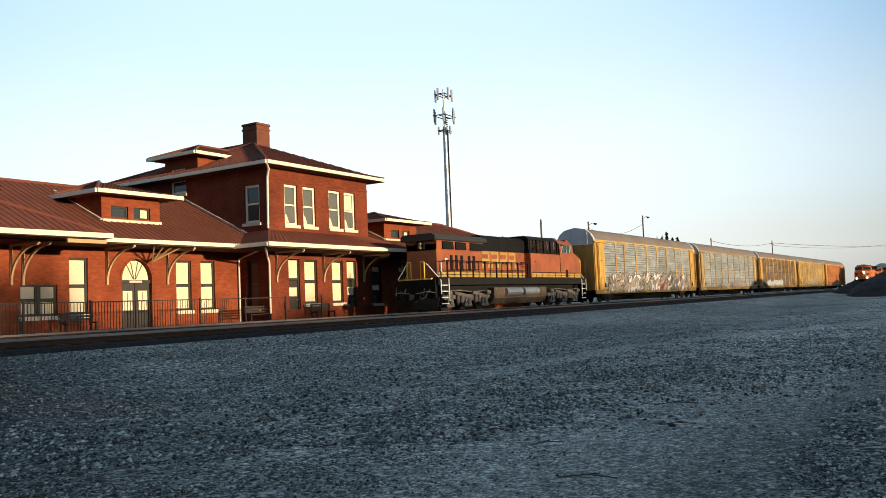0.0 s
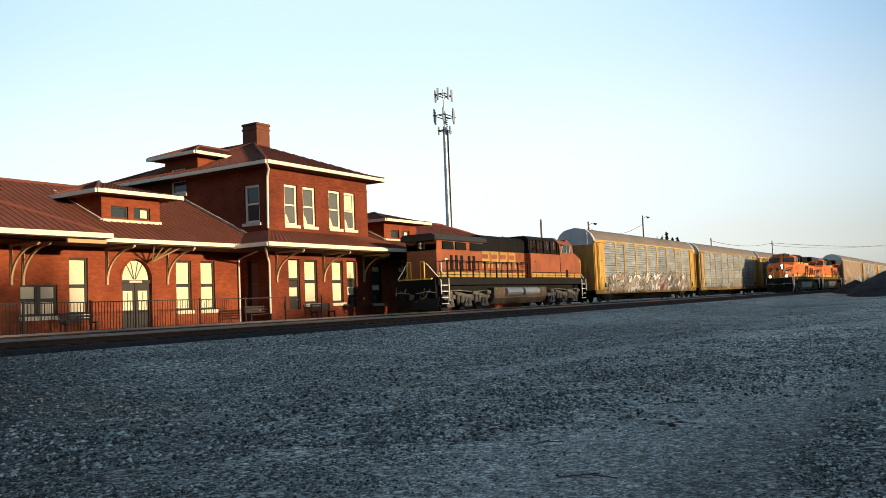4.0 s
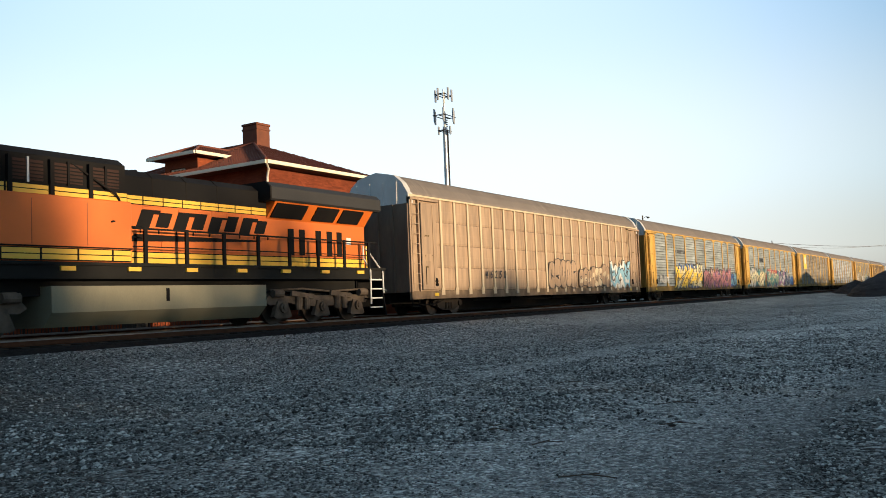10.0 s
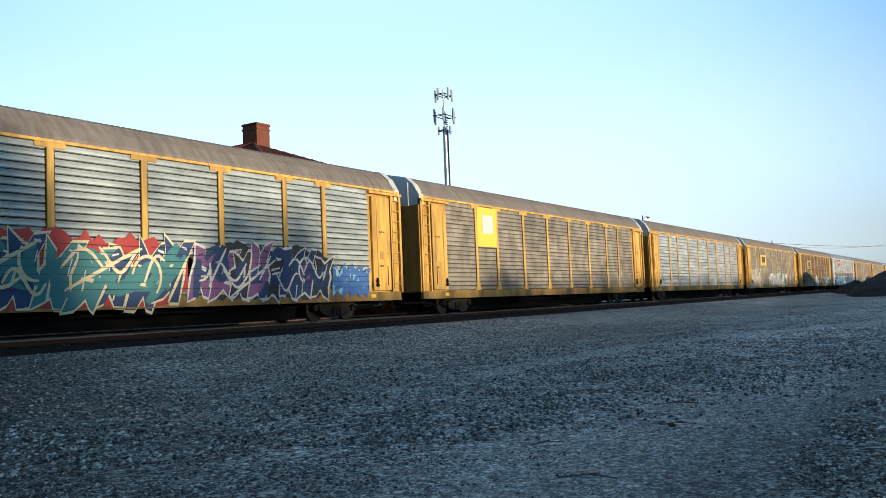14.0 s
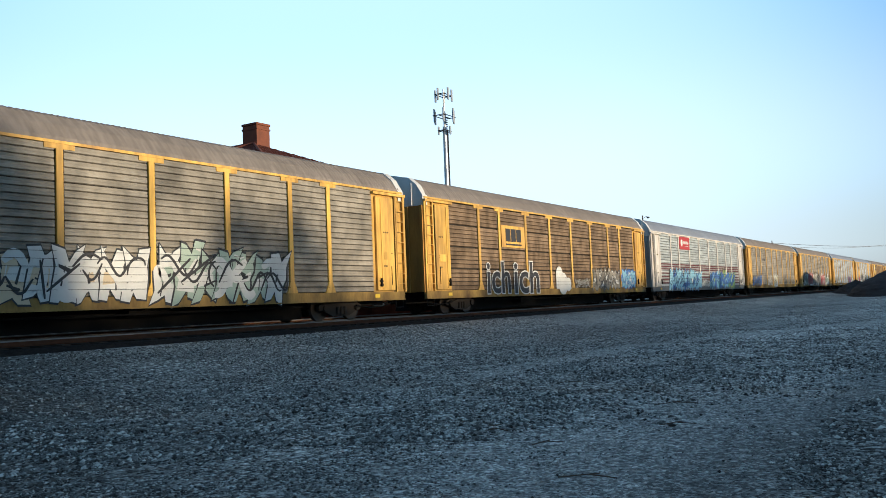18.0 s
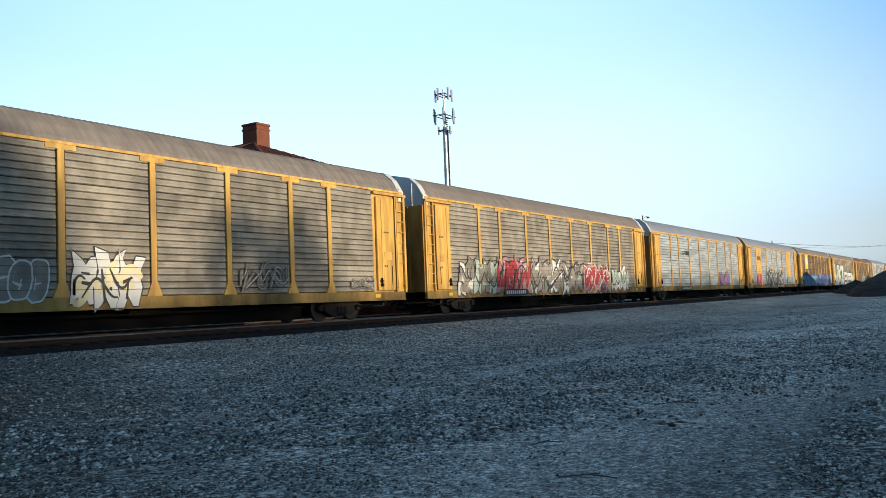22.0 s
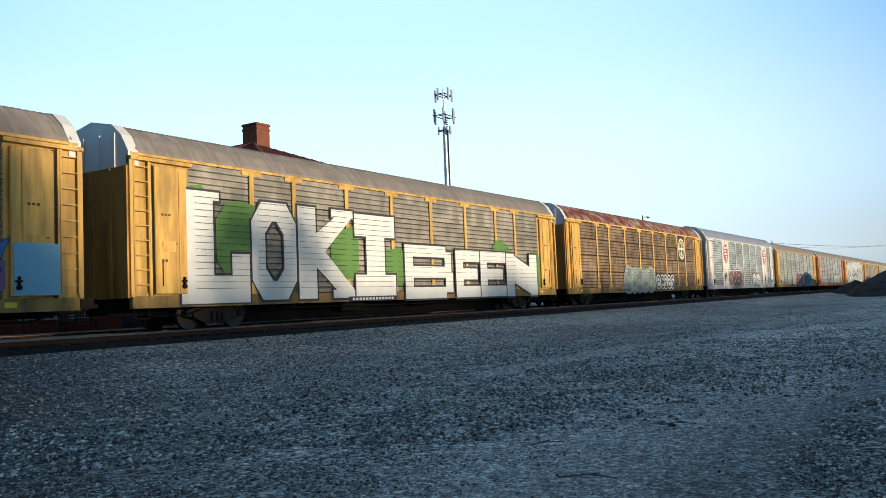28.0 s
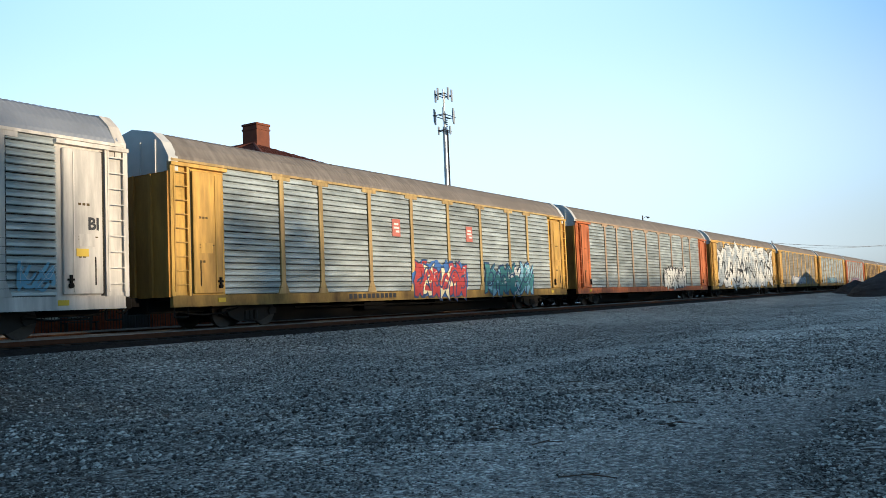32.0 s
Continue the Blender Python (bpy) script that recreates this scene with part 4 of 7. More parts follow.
def piece(parent, seed, x0, x1, z0, z1, fills, line, halo=None, edge=None, form=JAGGED, slant=0.12, rim=0.07, wide=0.5, y=-1.566):
    """A spray-painted piece: a loose halo, then overlapping outlined blocks in several colours with slits, bands and bright edges. They spell nothing."""
    rng, h = random.Random(seed), z1 - z0
    n = max(2, round((x1 - x0) / (wide * h)))
    gw = (x1 - x0) / n
    tag = None
    if halo:
        cloud, m = Shape(), 5 * n
        top, low = [], []
        for i in range(m + 1):
            x, e = x0 - 0.25 + (x1 - x0 + 0.5) * i / m, min(1.0, 0.4 + 4.0 * min(i, m - i) / m)
            top.append((x, y, z0 + h * (0.5 + e * rng.uniform(0.45, 0.66))))
            low.append((x, y, max(0.72, z0 + h * (0.5 - e * rng.uniform(0.45, 0.56)))))
        cloud.add(top + low, [(i, i + 1, m + 2 + i, m + 1 + i) for i in range(m)])
        tag = part("painted_tag", cloud, halo, parent, "spray-painted tag of bold interlocking shapes")
    out, slit, shine = Shape(), Shape(), Shape()
    tint = [Shape() for _ in fills]
    for i in range(n):
        wob = 0.07 if form is JAGGED else 0.03
        wx, hz = gw * rng.uniform(1.0, 1.25), h * rng.uniform(0.82, 1.05)
        ox, oz = x0 + gw * i - 0.1 * gw, z0 + h * rng.uniform(-0.03, 0.08)
        flip = form is JAGGED and rng.random() < 0.5

        def spot(u, v):
            u = 1 - u if flip else u
            return (ox + u * wx + slant * (v - 0.5) * h, oz + v * hz)
        poly = [spot(u + rng.uniform(-wob, wob), v + rng.uniform(-wob, wob)) for u, v in form]
        d = y - 0.004 - 0.0036 * (i % 4)

        def lay(shape, pts, depth):
            shape.add([(a, depth, b) for a, b in pts], [tuple(range(len(pts)))])
        lay(out, grown(poly, rim * h), d)
        k = rng.randrange(len(fills))
        lay(tint[k], poly, d - 0.0007)
        if len(fills) > 1:
            k2 = (k + 1 + rng.randrange(len(fills) - 1)) % len(fills)
            a0, b0 = rng.uniform(0.1, 0.3), rng.uniform(0.12, 0.5)
            lay(tint[k2], [spot(a0, b0), spot(0.86, b0 + rng.uniform(-0.1, 0.1)), spot(0.84, b0 + 0.28), spot(a0 + 0.1, b0 + rng.uniform(0.15, 0.35))], d - 0.0014)
        for _ in range(2):
            u, v, a = rng.uniform(0.3, 0.66), rng.uniform(0.3, 0.66), rng.choice((0.1, 1.35, 1.6, 2.9))
            l_, w_ = rng.uniform(0.14, 0.27), rng.uniform(0.025, 0.05)
            ca, sa = math.cos(a), math.sin(a)
            lay(slit, [spot(u + l_ * ca * e - w_ * sa * f, v + l_ * sa * e + w_ * ca * f) for e, f in ((-1, -1), (1, -0.6), (1, 0.6), (-1, 1))], d - 0.0021)
        lay(shine, [spot(0.12, 0.86), spot(0.34, 0.90), spot(0.33, 0.93), spot(0.12, 0.90)], d - 0.0021)
        lay(shine, [spot(0.14, 0.5), spot(0.175, 0.5), spot(0.19, 0.78), spot(0.15, 0.78)], d - 0.0021)
    over, back = Shape(), Shape()
    for k, pts in enumerate(tag_strokes(rng, x0, x1, z0 + 0.05 * h, z1 - 0.02 * h, slant)):
        if k % 3 == 0 and form is JAGGED:
            stroke(over, pts, 0.05 * h, y - 0.0235 - 0.0008 * (k % 4))
        elif k % 3 == 1 and form is JAGGED:
            stroke(back, pts, 0.16 * h, y - 0.0195 - 0.0008 * (k % 4))
    tint[-1].add(back.v, back.f)
    slit.add(over.v, over.f)
    top = part("outline", out, line, tag) if tag else part("painted_tag", out, line, parent, "spray-painted tag of bold interlocking shapes")
    tagged(top, kind="stuff")
    tag = tag or top
    for t_, m in zip(tint, fills):
        if t_.v:
            tagged(part("fill", t_, m, tag), kind="stuff")
    tagged(part("slit", slit, line, tag), kind="stuff")
    tagged(part("edge_line", shine, edge or (WHITE_P if line is not WHITE_P else fills[0]), tag), kind="stuff")
    return tag


# ---- autorack cars ----
HALF, ZS, ZC = 13.58, 0.99, 5.845
POSTS = [-8.97, -7.0, -4.2, -1.4, 1.4, 4.2, 7.0, 8.97]
MANY = [-11.15 + 1.143 * i for i in range(22)]


def panel_shape(w, h, ribs, depth, gap=0.11):
    """A side panel of pressed ribs with dark slots between them."""
    s = Shape()
    step = h / ribs
    gap = 0.0 if depth < 0.02 else gap
    for i in range(ribs):
        z = i * step
        prof = [(0.01, z), (-depth, z + 0.1 * step), (-depth, z + 0.45 * step), (-0.6 * depth, z + 0.52 * step), (-depth, z + (0.9 - gap) * step), (0.01, z + (1 - gap) * step)]
        n = len(prof)
        s.add([(x, y, q) for x in (0, w) for y, q in prof], [(k, n + k, n + k + 1, k + 1) for k in range(n - 1)])
    return s


def roof_shape():
    base = [(-1.56, 4.86), (-1.53, 4.98), (-1.25, 5.34), (-0.88, 5.65), (-0.45, 5.80), (0, ZC), (0.45, 5.80), (0.88, 5.65), (1.25, 5.36), (1.53, 4.98), (1.56, 4.86)]
    s, n, rows = Shape(), len(base), []
    k = 0
    x = -13.35
    while x <= 13.36:
        o = 0.0 if (k // 2) % 2 else 0.02
        rows.append([(x, y * (1 - o / 3), z - o * (0.3 + 0.7 * (z - 4.86))) for y, z in base])
        x += 0.035 if k % 2 == 0 else 0.06
        k += 1
    s.add([p for r in rows for p in r], [(i * n + j, (i + 1) * n + j, (i + 1) * n + j + 1, i * n + j + 1) for i in range(len(rows) - 1) for j in range(n - 1)])
    return s


def end_shape(z0, z1, half=1.5):
    """One end of a car: panel sheets between ribs, under the roof's curve when tall."""
    s = Shape()
    if z1 > 5:
        prof = [(-1.54, z0), (-1.54, 4.9), (-1.26, 5.36), (-0.88, 5.68), (0, 5.865), (0.88, 5.68), (1.26, 5.36), (1.54, 4.9), (1.54, z0)]
        s.prism([(y * 1.012, 4.3 + (z - 4.3) * 1.012) for y, z in prof], 0, 0.34, "x")
        for y in (-1.0, -0.35, 0.35, 1.0):
            s.box(-0.035, 0.0, y - 0.03, y + 0.03, z0, 5.45)
    else:
        s.box(0.02, 0.2, -half, half, z0, z1)
    return s


def post_shape(h, w=0.2):
    """A side post with a T-shaped head and a splayed foot."""
    s = Shape().bevelbox(-w / 2, w / 2, -0.05, 0.03, 0.35, h - 0.1, 0.012)
    s.box(-0.42, 0.42, -0.045, 0.02, h - 0.13, h)
    s.prism([(-w / 2, 0.37), (w / 2, 0.37), (0.26, 0), (-0.26, 0)], -0.052, 0.03, "y")
    return s


def slim_post(h):
    return Shape().bevelbox(-0.075, 0.075, -0.05, 0.03, 0.0, h, 0.012).box(-0.13, 0.13, -0.04, 0.03, -0.18, 0.12)


def ladder_shape(h, n):
    s = Shape()
    for x in (-0.24, 0.24):
        s.box(x - 0.025, x + 0.025, -0.03, 0.0, 0, h)
    for i in range(n):
        z = h * (i + 0.5) / n
        s.box(-0.24, 0.24, -0.028, -0.004, z - 0.015, z + 0.015)
    return s


def freight_truck(parent, x):
    t = part("truck", shared("bolster", lambda: Shape().box(-0.25, 0.25, -0.9, 0.9, 0.42, 0.62)), TRUCK, parent, at=(x, 0, 0))

    def side():
        s = Shape()
        s.prism([(-1.2, 0.55), (-0.95, 0.62), (-0.5, 0.68), (0.5, 0.68), (0.95, 0.62), (1.2, 0.55), (1.2, 0.38), (0.95, 0.36), (0.45, 0.16), (-0.45, 0.16), (-0.95, 0.36), (-1.2, 0.38)], -0.08, 0.08, "y")
        for x in (-0.9, 0.9):
            s.cyl((x, -0.16, 0.45), (x, 0.08, 0.45), 0.12, 10)
        for x in (-0.2, 0, 0.2):
            s.cyl((x, -0.11, 0.22), (x, -0.11, 0.5), 0.07, 8)
        return s
    for y in (-1.0, 1.0):
        part("side_frame", shared("side_frame", side), TRUCK, t, at=(0, y, 0))

    def wheels():
        s = Shape().cyl((0, -0.95, 0), (0, 0.95, 0), 0.08, 8)
        for y in (-0.7525, 0.7525):
            s.cyl((0, y - 0.07, 0), (0, y + 0.06, 0), 0.46, 22)
            s.cyl((0, y - 0.075, 0), (0, y + 0.075, 0), 0.16, 10)
            for a in range(3):
                s.box(-0.03 + 0.22 * math.cos(a * 2.09), 0.03 + 0.22 * math.cos(a * 2.09), y - 0.078, y + 0.07, 0.22 * math.sin(a * 2.09) - 0.03, 0.22 * math.sin(a * 2.09) + 0.03)
        return s
    for x in (-0.9, 0.9):
        WHEELS.append(part("wheelset", shared("wheelset", wheels), WHEEL, t, at=(x, 0, 0.46)))


def coupler(parent, x, sgn):
    s = Shape().box(min(x, x + 0.5 * sgn), max(x, x + 0.5 * sgn), -0.1, 0.1, 0.72, 0.98)
    s.bevelbox(x + 0.5 * sgn - 0.16, x + 0.5 * sgn + 0.16, -0.16, 0.16, 0.66, 1.02, 0.04)
    s.pipe([(x, 0.35, 0.85), (x + 0.25 * sgn, 0.35, 0.55), (x + 0.55 * sgn, 0.3, 0.6)], 0.03, 6)
    part("coupler", s, UNDER, parent)


def autorack(label, frame_mat, panel_mat, roof_mat=None, cap=None, tiers=4, ribs=5, posts=POSTS, slim=False, smooth=False, post_mat=None, sill_mat=None, door_mat=None, seam=None, tall=1.0):
    """An enclosed car carrier: sills, posts, ribbed side panels, roof, end doors, ladders, trucks and couplers. Its middle at rail level is the origin."""
    roof_mat, cap = roof_mat or ROOF_G, cap or CAPWHITE
    sill_mat, door_mat, post_mat = sill_mat or (SILLY if frame_mat in (YELLOW, YELLOW_D) else frame_mat), door_mat or {YELLOW: END_Y, YELLOW_D: END_Y, ORANGE: END_Y, WHITEP: END_W, GREYP: END_G}[frame_mat], post_mat or frame_mat
    c = thing("autorack_car", label, "railway car", group="cars of the passing train")
    # a dark box stands in for the unlit inside behind the slots
    part("body", shared("rack_body", lambda: Shape().box(-13.45, 13.45, -1.42, 1.42, 0.97, 4.88)), INSIDE_SHADE, c)

    def under():
        # the deep middle box is added to keep the space under the car dark
        s = Shape().box(-8.6, 8.6, -0.45, 0.45, 0.11, 0.9).box(-13.5, 13.5, -0.45, 0.45, 0.5, 0.9).box(-13.4, 13.4, -1.4, 1.4, 0.86, 0.97)
        for i in range(13):
            s.box(-8.0 + 1.33 * i - 0.05, -8.0 + 1.33 * i + 0.05, -1.35, 1.35, 0.62, 0.9)
        s.box(-4, -2.6, -1.0, -0.5, 0.35, 0.8).cyl((1, -0.8, 0.62), (2.4, -0.8, 0.62), 0.2, 10)
        s.pipe([(-8, -1.1, 0.55), (0, -1.15, 0.5), (8, -1.1, 0.55)], 0.03, 6)
        return s
    part("underframe", shared("under", under), UNDER, c)
    for y in (-1.5, 1.5):
        s0 = -1 if y < 0 else 1
        part("side_sill", shared_mat(("sill", s0), lambda: Shape().box(-13.5, 13.5, min(s0 * 1.42, s0 * 1.55), max(s0 * 1.42, s0 * 1.55), 0.70, 0.99).box(-13.5, 13.5, min(s0 * 1.42, s0 * 1.58), max(s0 * 1.42, s0 * 1.58), 0.66, 0.70), sill_mat), sill_mat, c)
        part("top_rail", shared_mat(("top_rail", s0), lambda: Shape().box(-13.5, 13.5, min(s0 * 1.45, s0 * 1.575), max(s0 * 1.45, s0 * 1.575), 4.80, 4.875), post_mat), post_mat, c)
    part("roof", shared_mat("roof", roof_shape, roof_mat), roof_mat, c, "arched corrugated steel roof")
    for sx in (-1, 1):
        e = part("end_door", shared_mat("end_low", lambda: end_shape(0.95, 4.5), door_mat), door_mat, c)
        e.location = (sx * HALF, 0, 0)
        e.rotation_euler = (0, 0, 0 if sx < 0 else math.pi)
        for y in (-1.47, -0.75, 0, 0.75, 1.47):
            part("end_rib", shared_mat("end_rib", lambda: Shape().box(-0.05, 0.02, -0.06, 0.06, 0.95, 4.5), door_mat), door_mat, e, at=(0, y, 0))
        k = part("end_cap", shared_mat("end_high", lambda: end_shape(4.5, 5.8), cap), cap, c, "pale upper end panel")
        k.location, k.rotation_euler = e.location, e.rotation_euler
        freight_truck(c, sx * 10.06)
        coupler(c, sx * 13.45, sx)
    edges = [-11.66] + list(posts if not slim else posts[1:-1]) + [11.66]
    zt = 4.80
    slot, seam = (0.03, 0.05 if seam is None else seam) if panel_mat in (TAN, BROWN) else (0.075, 0.008)
    for y, sgn in ((-1.5, -1), (1.5, 1)):
        for a, b in zip(edges[:-1], edges[1:]):
            inset = 0.0 if smooth else 0.135
            a, b = a + inset, b - inset
            w = round(b - a, 3)
            n = tiers if sgn < 0 else 1
            h = (zt - ZS) / n
            for i in range(n):
                me = shared_mat(("panel", w, n, ribs, smooth), lambda: panel_shape(w, h - seam, ribs * (tiers if n == 1 else 1), 0.012 if smooth else 0.04, slot), panel_mat)
                o = part("panel", me, panel_mat, c, at=(a if sgn < 0 else b, sgn * 1.49, ZS + i * h + 0.015))
                if sgn > 0:
                    o.rotation_euler = (0, 0, math.pi)
        for x in (posts if not slim else posts):
            o = part("post", shared_mat("slim_post" if slim else "post", (lambda: slim_post(zt - ZS)) if slim else (lambda: post_shape(zt - ZS)), post_mat), post_mat, c, at=(x, sgn * 1.515, ZS))
            if sgn > 0:
                o.rotation_euler = (0, 0, math.pi)
    for sx in (-1, 1):
        for sgn in (-1, 1):
            def corner():
                s = Shape().box(0, 2.08, -0.02, 0.03, ZS, zt)
                return s
            o = part("corner_panel", shared_mat("corner_panel", corner, frame_mat), frame_mat, c)
            o.location = (sx * HALF, sgn * 1.5, 0)
            o.rotation_euler = (0, 0, math.pi if sgn > 0 else 0)
            if sx * sgn < 0:
                o.location.x -= sgn * 0
            if (sx > 0) == (sgn < 0):
                o.location.x = sx * HALF - sx * 2.08
            # ladder column, strip painted as gap shade, and the door proud of the side
            def at(u0, u1, d0, d1, z0, z1, c=0.0):
                xa, xb = sorted((sx * (HALF - u0), sx * (HALF - u1)))
                ya, yb = sorted((sgn * (1.5 + d0), sgn * (1.5 + d1)))
                return (Shape().bevelbox(xa, xb, ya, yb, z0, z1, c) if c else Shape().box(xa, xb, ya, yb, z0, z1))
            part("corner_post", shared_mat(("corner_post", sx, sgn), lambda: at(0.0, 0.12, 0.0, 0.11, ZS - 0.02, 4.72), frame_mat), frame_mat, c)
            part("corner_post", shared_mat(("corner_post_in", sx, sgn), lambda: at(0.62, 0.70, 0.0, 0.11, ZS - 0.02, 4.72), frame_mat), frame_mat, c)
            part("gap_shadow_strip", shared(("gap_strip", sx, sgn), lambda: at(0.70, 0.80, 0.018, 0.026, ZS, 4.62)), INSIDE_SHADE, c, "dark strip painted as the shaded gap beside the door")
            dr = part("side_door", shared_mat(("side_door", sx, sgn), lambda: at(0.80, 1.92, 0.03, 0.13, ZS + 0.04, 4.58, 0.02), frame_mat), frame_mat, c)
            part("door_fold", shared_mat(("door_fold", sx, sgn), lambda: at(1.62, 1.66, 0.13, 0.15, ZS + 0.1, 4.5), frame_mat), frame_mat, dr)
            part("door_plate", shared_mat(("door_plate", sx, sgn), lambda: at(1.05, 1.5, 0.13, 0.142, 2.2, 2.5), frame_mat), frame_mat, dr)
            part("door_kick", shared_mat(("door_kick", sx, sgn), lambda: at(1.02, 1.045, 0.13, 0.15, 1.25, 1.95), UNDER), UNDER, dr)
            part("eyebrow_rail", shared_mat(("eyebrow", sx, sgn), lambda: at(0.0, 2.12, 0.0, 0.17, 4.66, 4.76), frame_mat), frame_mat, c)
        for sgn in (-1, 1):
            o = part("ladder", shared_mat("ladder", lambda: ladder_shape(3.6, 9), frame_mat), frame_mat, c, at=(sx * (HALF - 0.37), sgn * 1.60, ZS + 0.1))
            if sgn > 0:
                o.rotation_euler = (0, 0, math.pi)
        part("step", shared("stirrup", lambda: Shape().pipe([(-0.25, 0, 0.7), (-0.25, 0, 0.38), (0.25, 0, 0.38), (0.25, 0, 0.7)], 0.025, 6)), UNDER, c, at=(sx * (HALF - 0.4), -1.5, 0))
    for sx in (-1, 1):
        def small():
            q = Shape()
            for i, (zz, n, h) in enumerate(((3.2, 3, 0.06), (2.42, 5, 0.03), (2.35, 4, 0.03), (1.92, 2, 0.07))):
                for k in range(n):
                    q.box(-0.25 + 0.12 * k, -0.17 + 0.12 * k, -0.003, 0.003, zz, zz + h)
            return q
        tagged(part("stencil_mark", shared("corner_stencil", small), STENCIL, c, at=(sx * (HALF - 1.26), -1.634, 0)), kind="stuff")
        part("sill_label", shared("sill_label", lambda: Shape().box(-0.15, 0.15, -0.01, 0.01, 0.77, 0.9)), LABELY, c, "small bright yellow sill label", at=(sx * (HALF - 1.9), -1.555, 0))
        part("door_latch", shared("door_latch", lambda: Shape().box(-0.03, 0.03, -0.06, 0, 1.2, 1.5).box(-0.09, 0.09, -0.05, 0, 1.36, 1.41).cyl((0, -0.07, 1.24), (0, 0, 1.24), 0.065, 10)), UNDER, c, at=(sx * (HALF - 1.76), -1.645, 0))
        part("brake_rod", shared("brake_rod", lambda: Shape().pipe([(-1.2, 0, 0.52), (-0.4, 0, 0.42), (0.5, 0, 0.45), (1.1, 0, 0.6)], 0.025, 6)), UNDER, c, at=(sx * 11.9, -1.3, 0))
    c.scale = (0.983, 1, tall)
    return c


def placard(c, x0, x1, z0, z1, material, label, y=-1.568):
    return part("placard", Shape().bevelbox(x0, x1, y - 0.012, y + 0.03, z0, z1, 0.004), material, c, label)


def marks(c, x0, x1, z0, z1, material, n, y=-1.562, name="stencil_mark"):
    """A row of small painted bars that stand for lettering too small to read."""
    s = Shape()
    w = (x1 - x0) / n
    for i in range(n):
        s.box(x0 + i * w, x0 + (i + 0.66) * w, y - 0.004, y, z0, z1)
    return tagged(part(name, s, material, c), kind="stuff")


# ---- road locomotives ----
LOCO_OR = mat("loco_orange", (0.62, 0.148, 0.014), (0.46, 0.10, 0.012), 0.5, scale=0.7, amount=0.5, fine=12, bump=0.03)
LOCO_OLD = mat("loco_orange_faded", (0.36, 0.095, 0.026), (0.11, 0.04, 0.02), 0.55, scale=0.9, amount=0.8, fine=12, bump=0.05)
LOCO_BK = mat("loco_black", (0.006, 0.006, 0.007), (0.014, 0.013, 0.012), 0.7, scale=1.0, amount=0.6, fine=12, bump=0.04)
LOCO_YE = mat("loco_yellow_stripe", (0.80, 0.50, 0.05), (0.62, 0.36, 0.05), 0.4, scale=1.5, amount=0.5, bump=0.02)
TANK = mat("fuel_tank_grime", (0.29, 0.27, 0.185), (0.15, 0.14, 0.095), 0.65, scale=0.8, amount=0.8, bump=0.05, streak=0.4)
TRUCK_L = mat("loco_truck_dust", (0.16, 0.125, 0.095), (0.03, 0.024, 0.02), 0.8, scale=3, amount=0.8)
LOCO_YO = mat("loco_yellow_faded", (0.46, 0.30, 0.06), (0.22, 0.14, 0.04), 0.6, scale=1.5, amount=0.8)
HANDWHITE = mat("handrail_white", (0.72, 0.72, 0.70), None, 0.45)
LAMP = mat("headlight_glow", (1.0, 0.93, 0.80), (1.0, 0.93, 0.80), 0.3, amount=0, bump=0, glow=14.0)
LENS = mat("unlit_lens", (0.55, 0.45, 0.25), None, 0.15, amount=0.1, bump=0)
CABGLASS = bpy.data.materials.new("cab_glass")
CABGLASS.use_nodes = True
CABGLASS.node_tree.nodes["Principled BSDF"].inputs["Base Color"].default_value = (0.03, 0.045, 0.06, 1)
CABGLASS.node_tree.nodes["Principled BSDF"].inputs["Roughness"].default_value = 0.06


GRILLE = mat("intake_grille_brown", (0.045, 0.024, 0.02), (0.02, 0.014, 0.012), 0.7, scale=3)
LOCO_GR = mat("frame_dark_grey", (0.016, 0.016, 0.015), (0.008, 0.008, 0.008), 0.7, scale=1.5, amount=0.7)
WINGM = mat("radiator_housing_grey", (0.022, 0.022, 0.023), (0.012, 0.012, 0.012), 0.65, scale=1.0, amount=0.6)
WINFRAME = mat("window_frame_grey", (0.5, 0.48, 0.42), None, 0.5)


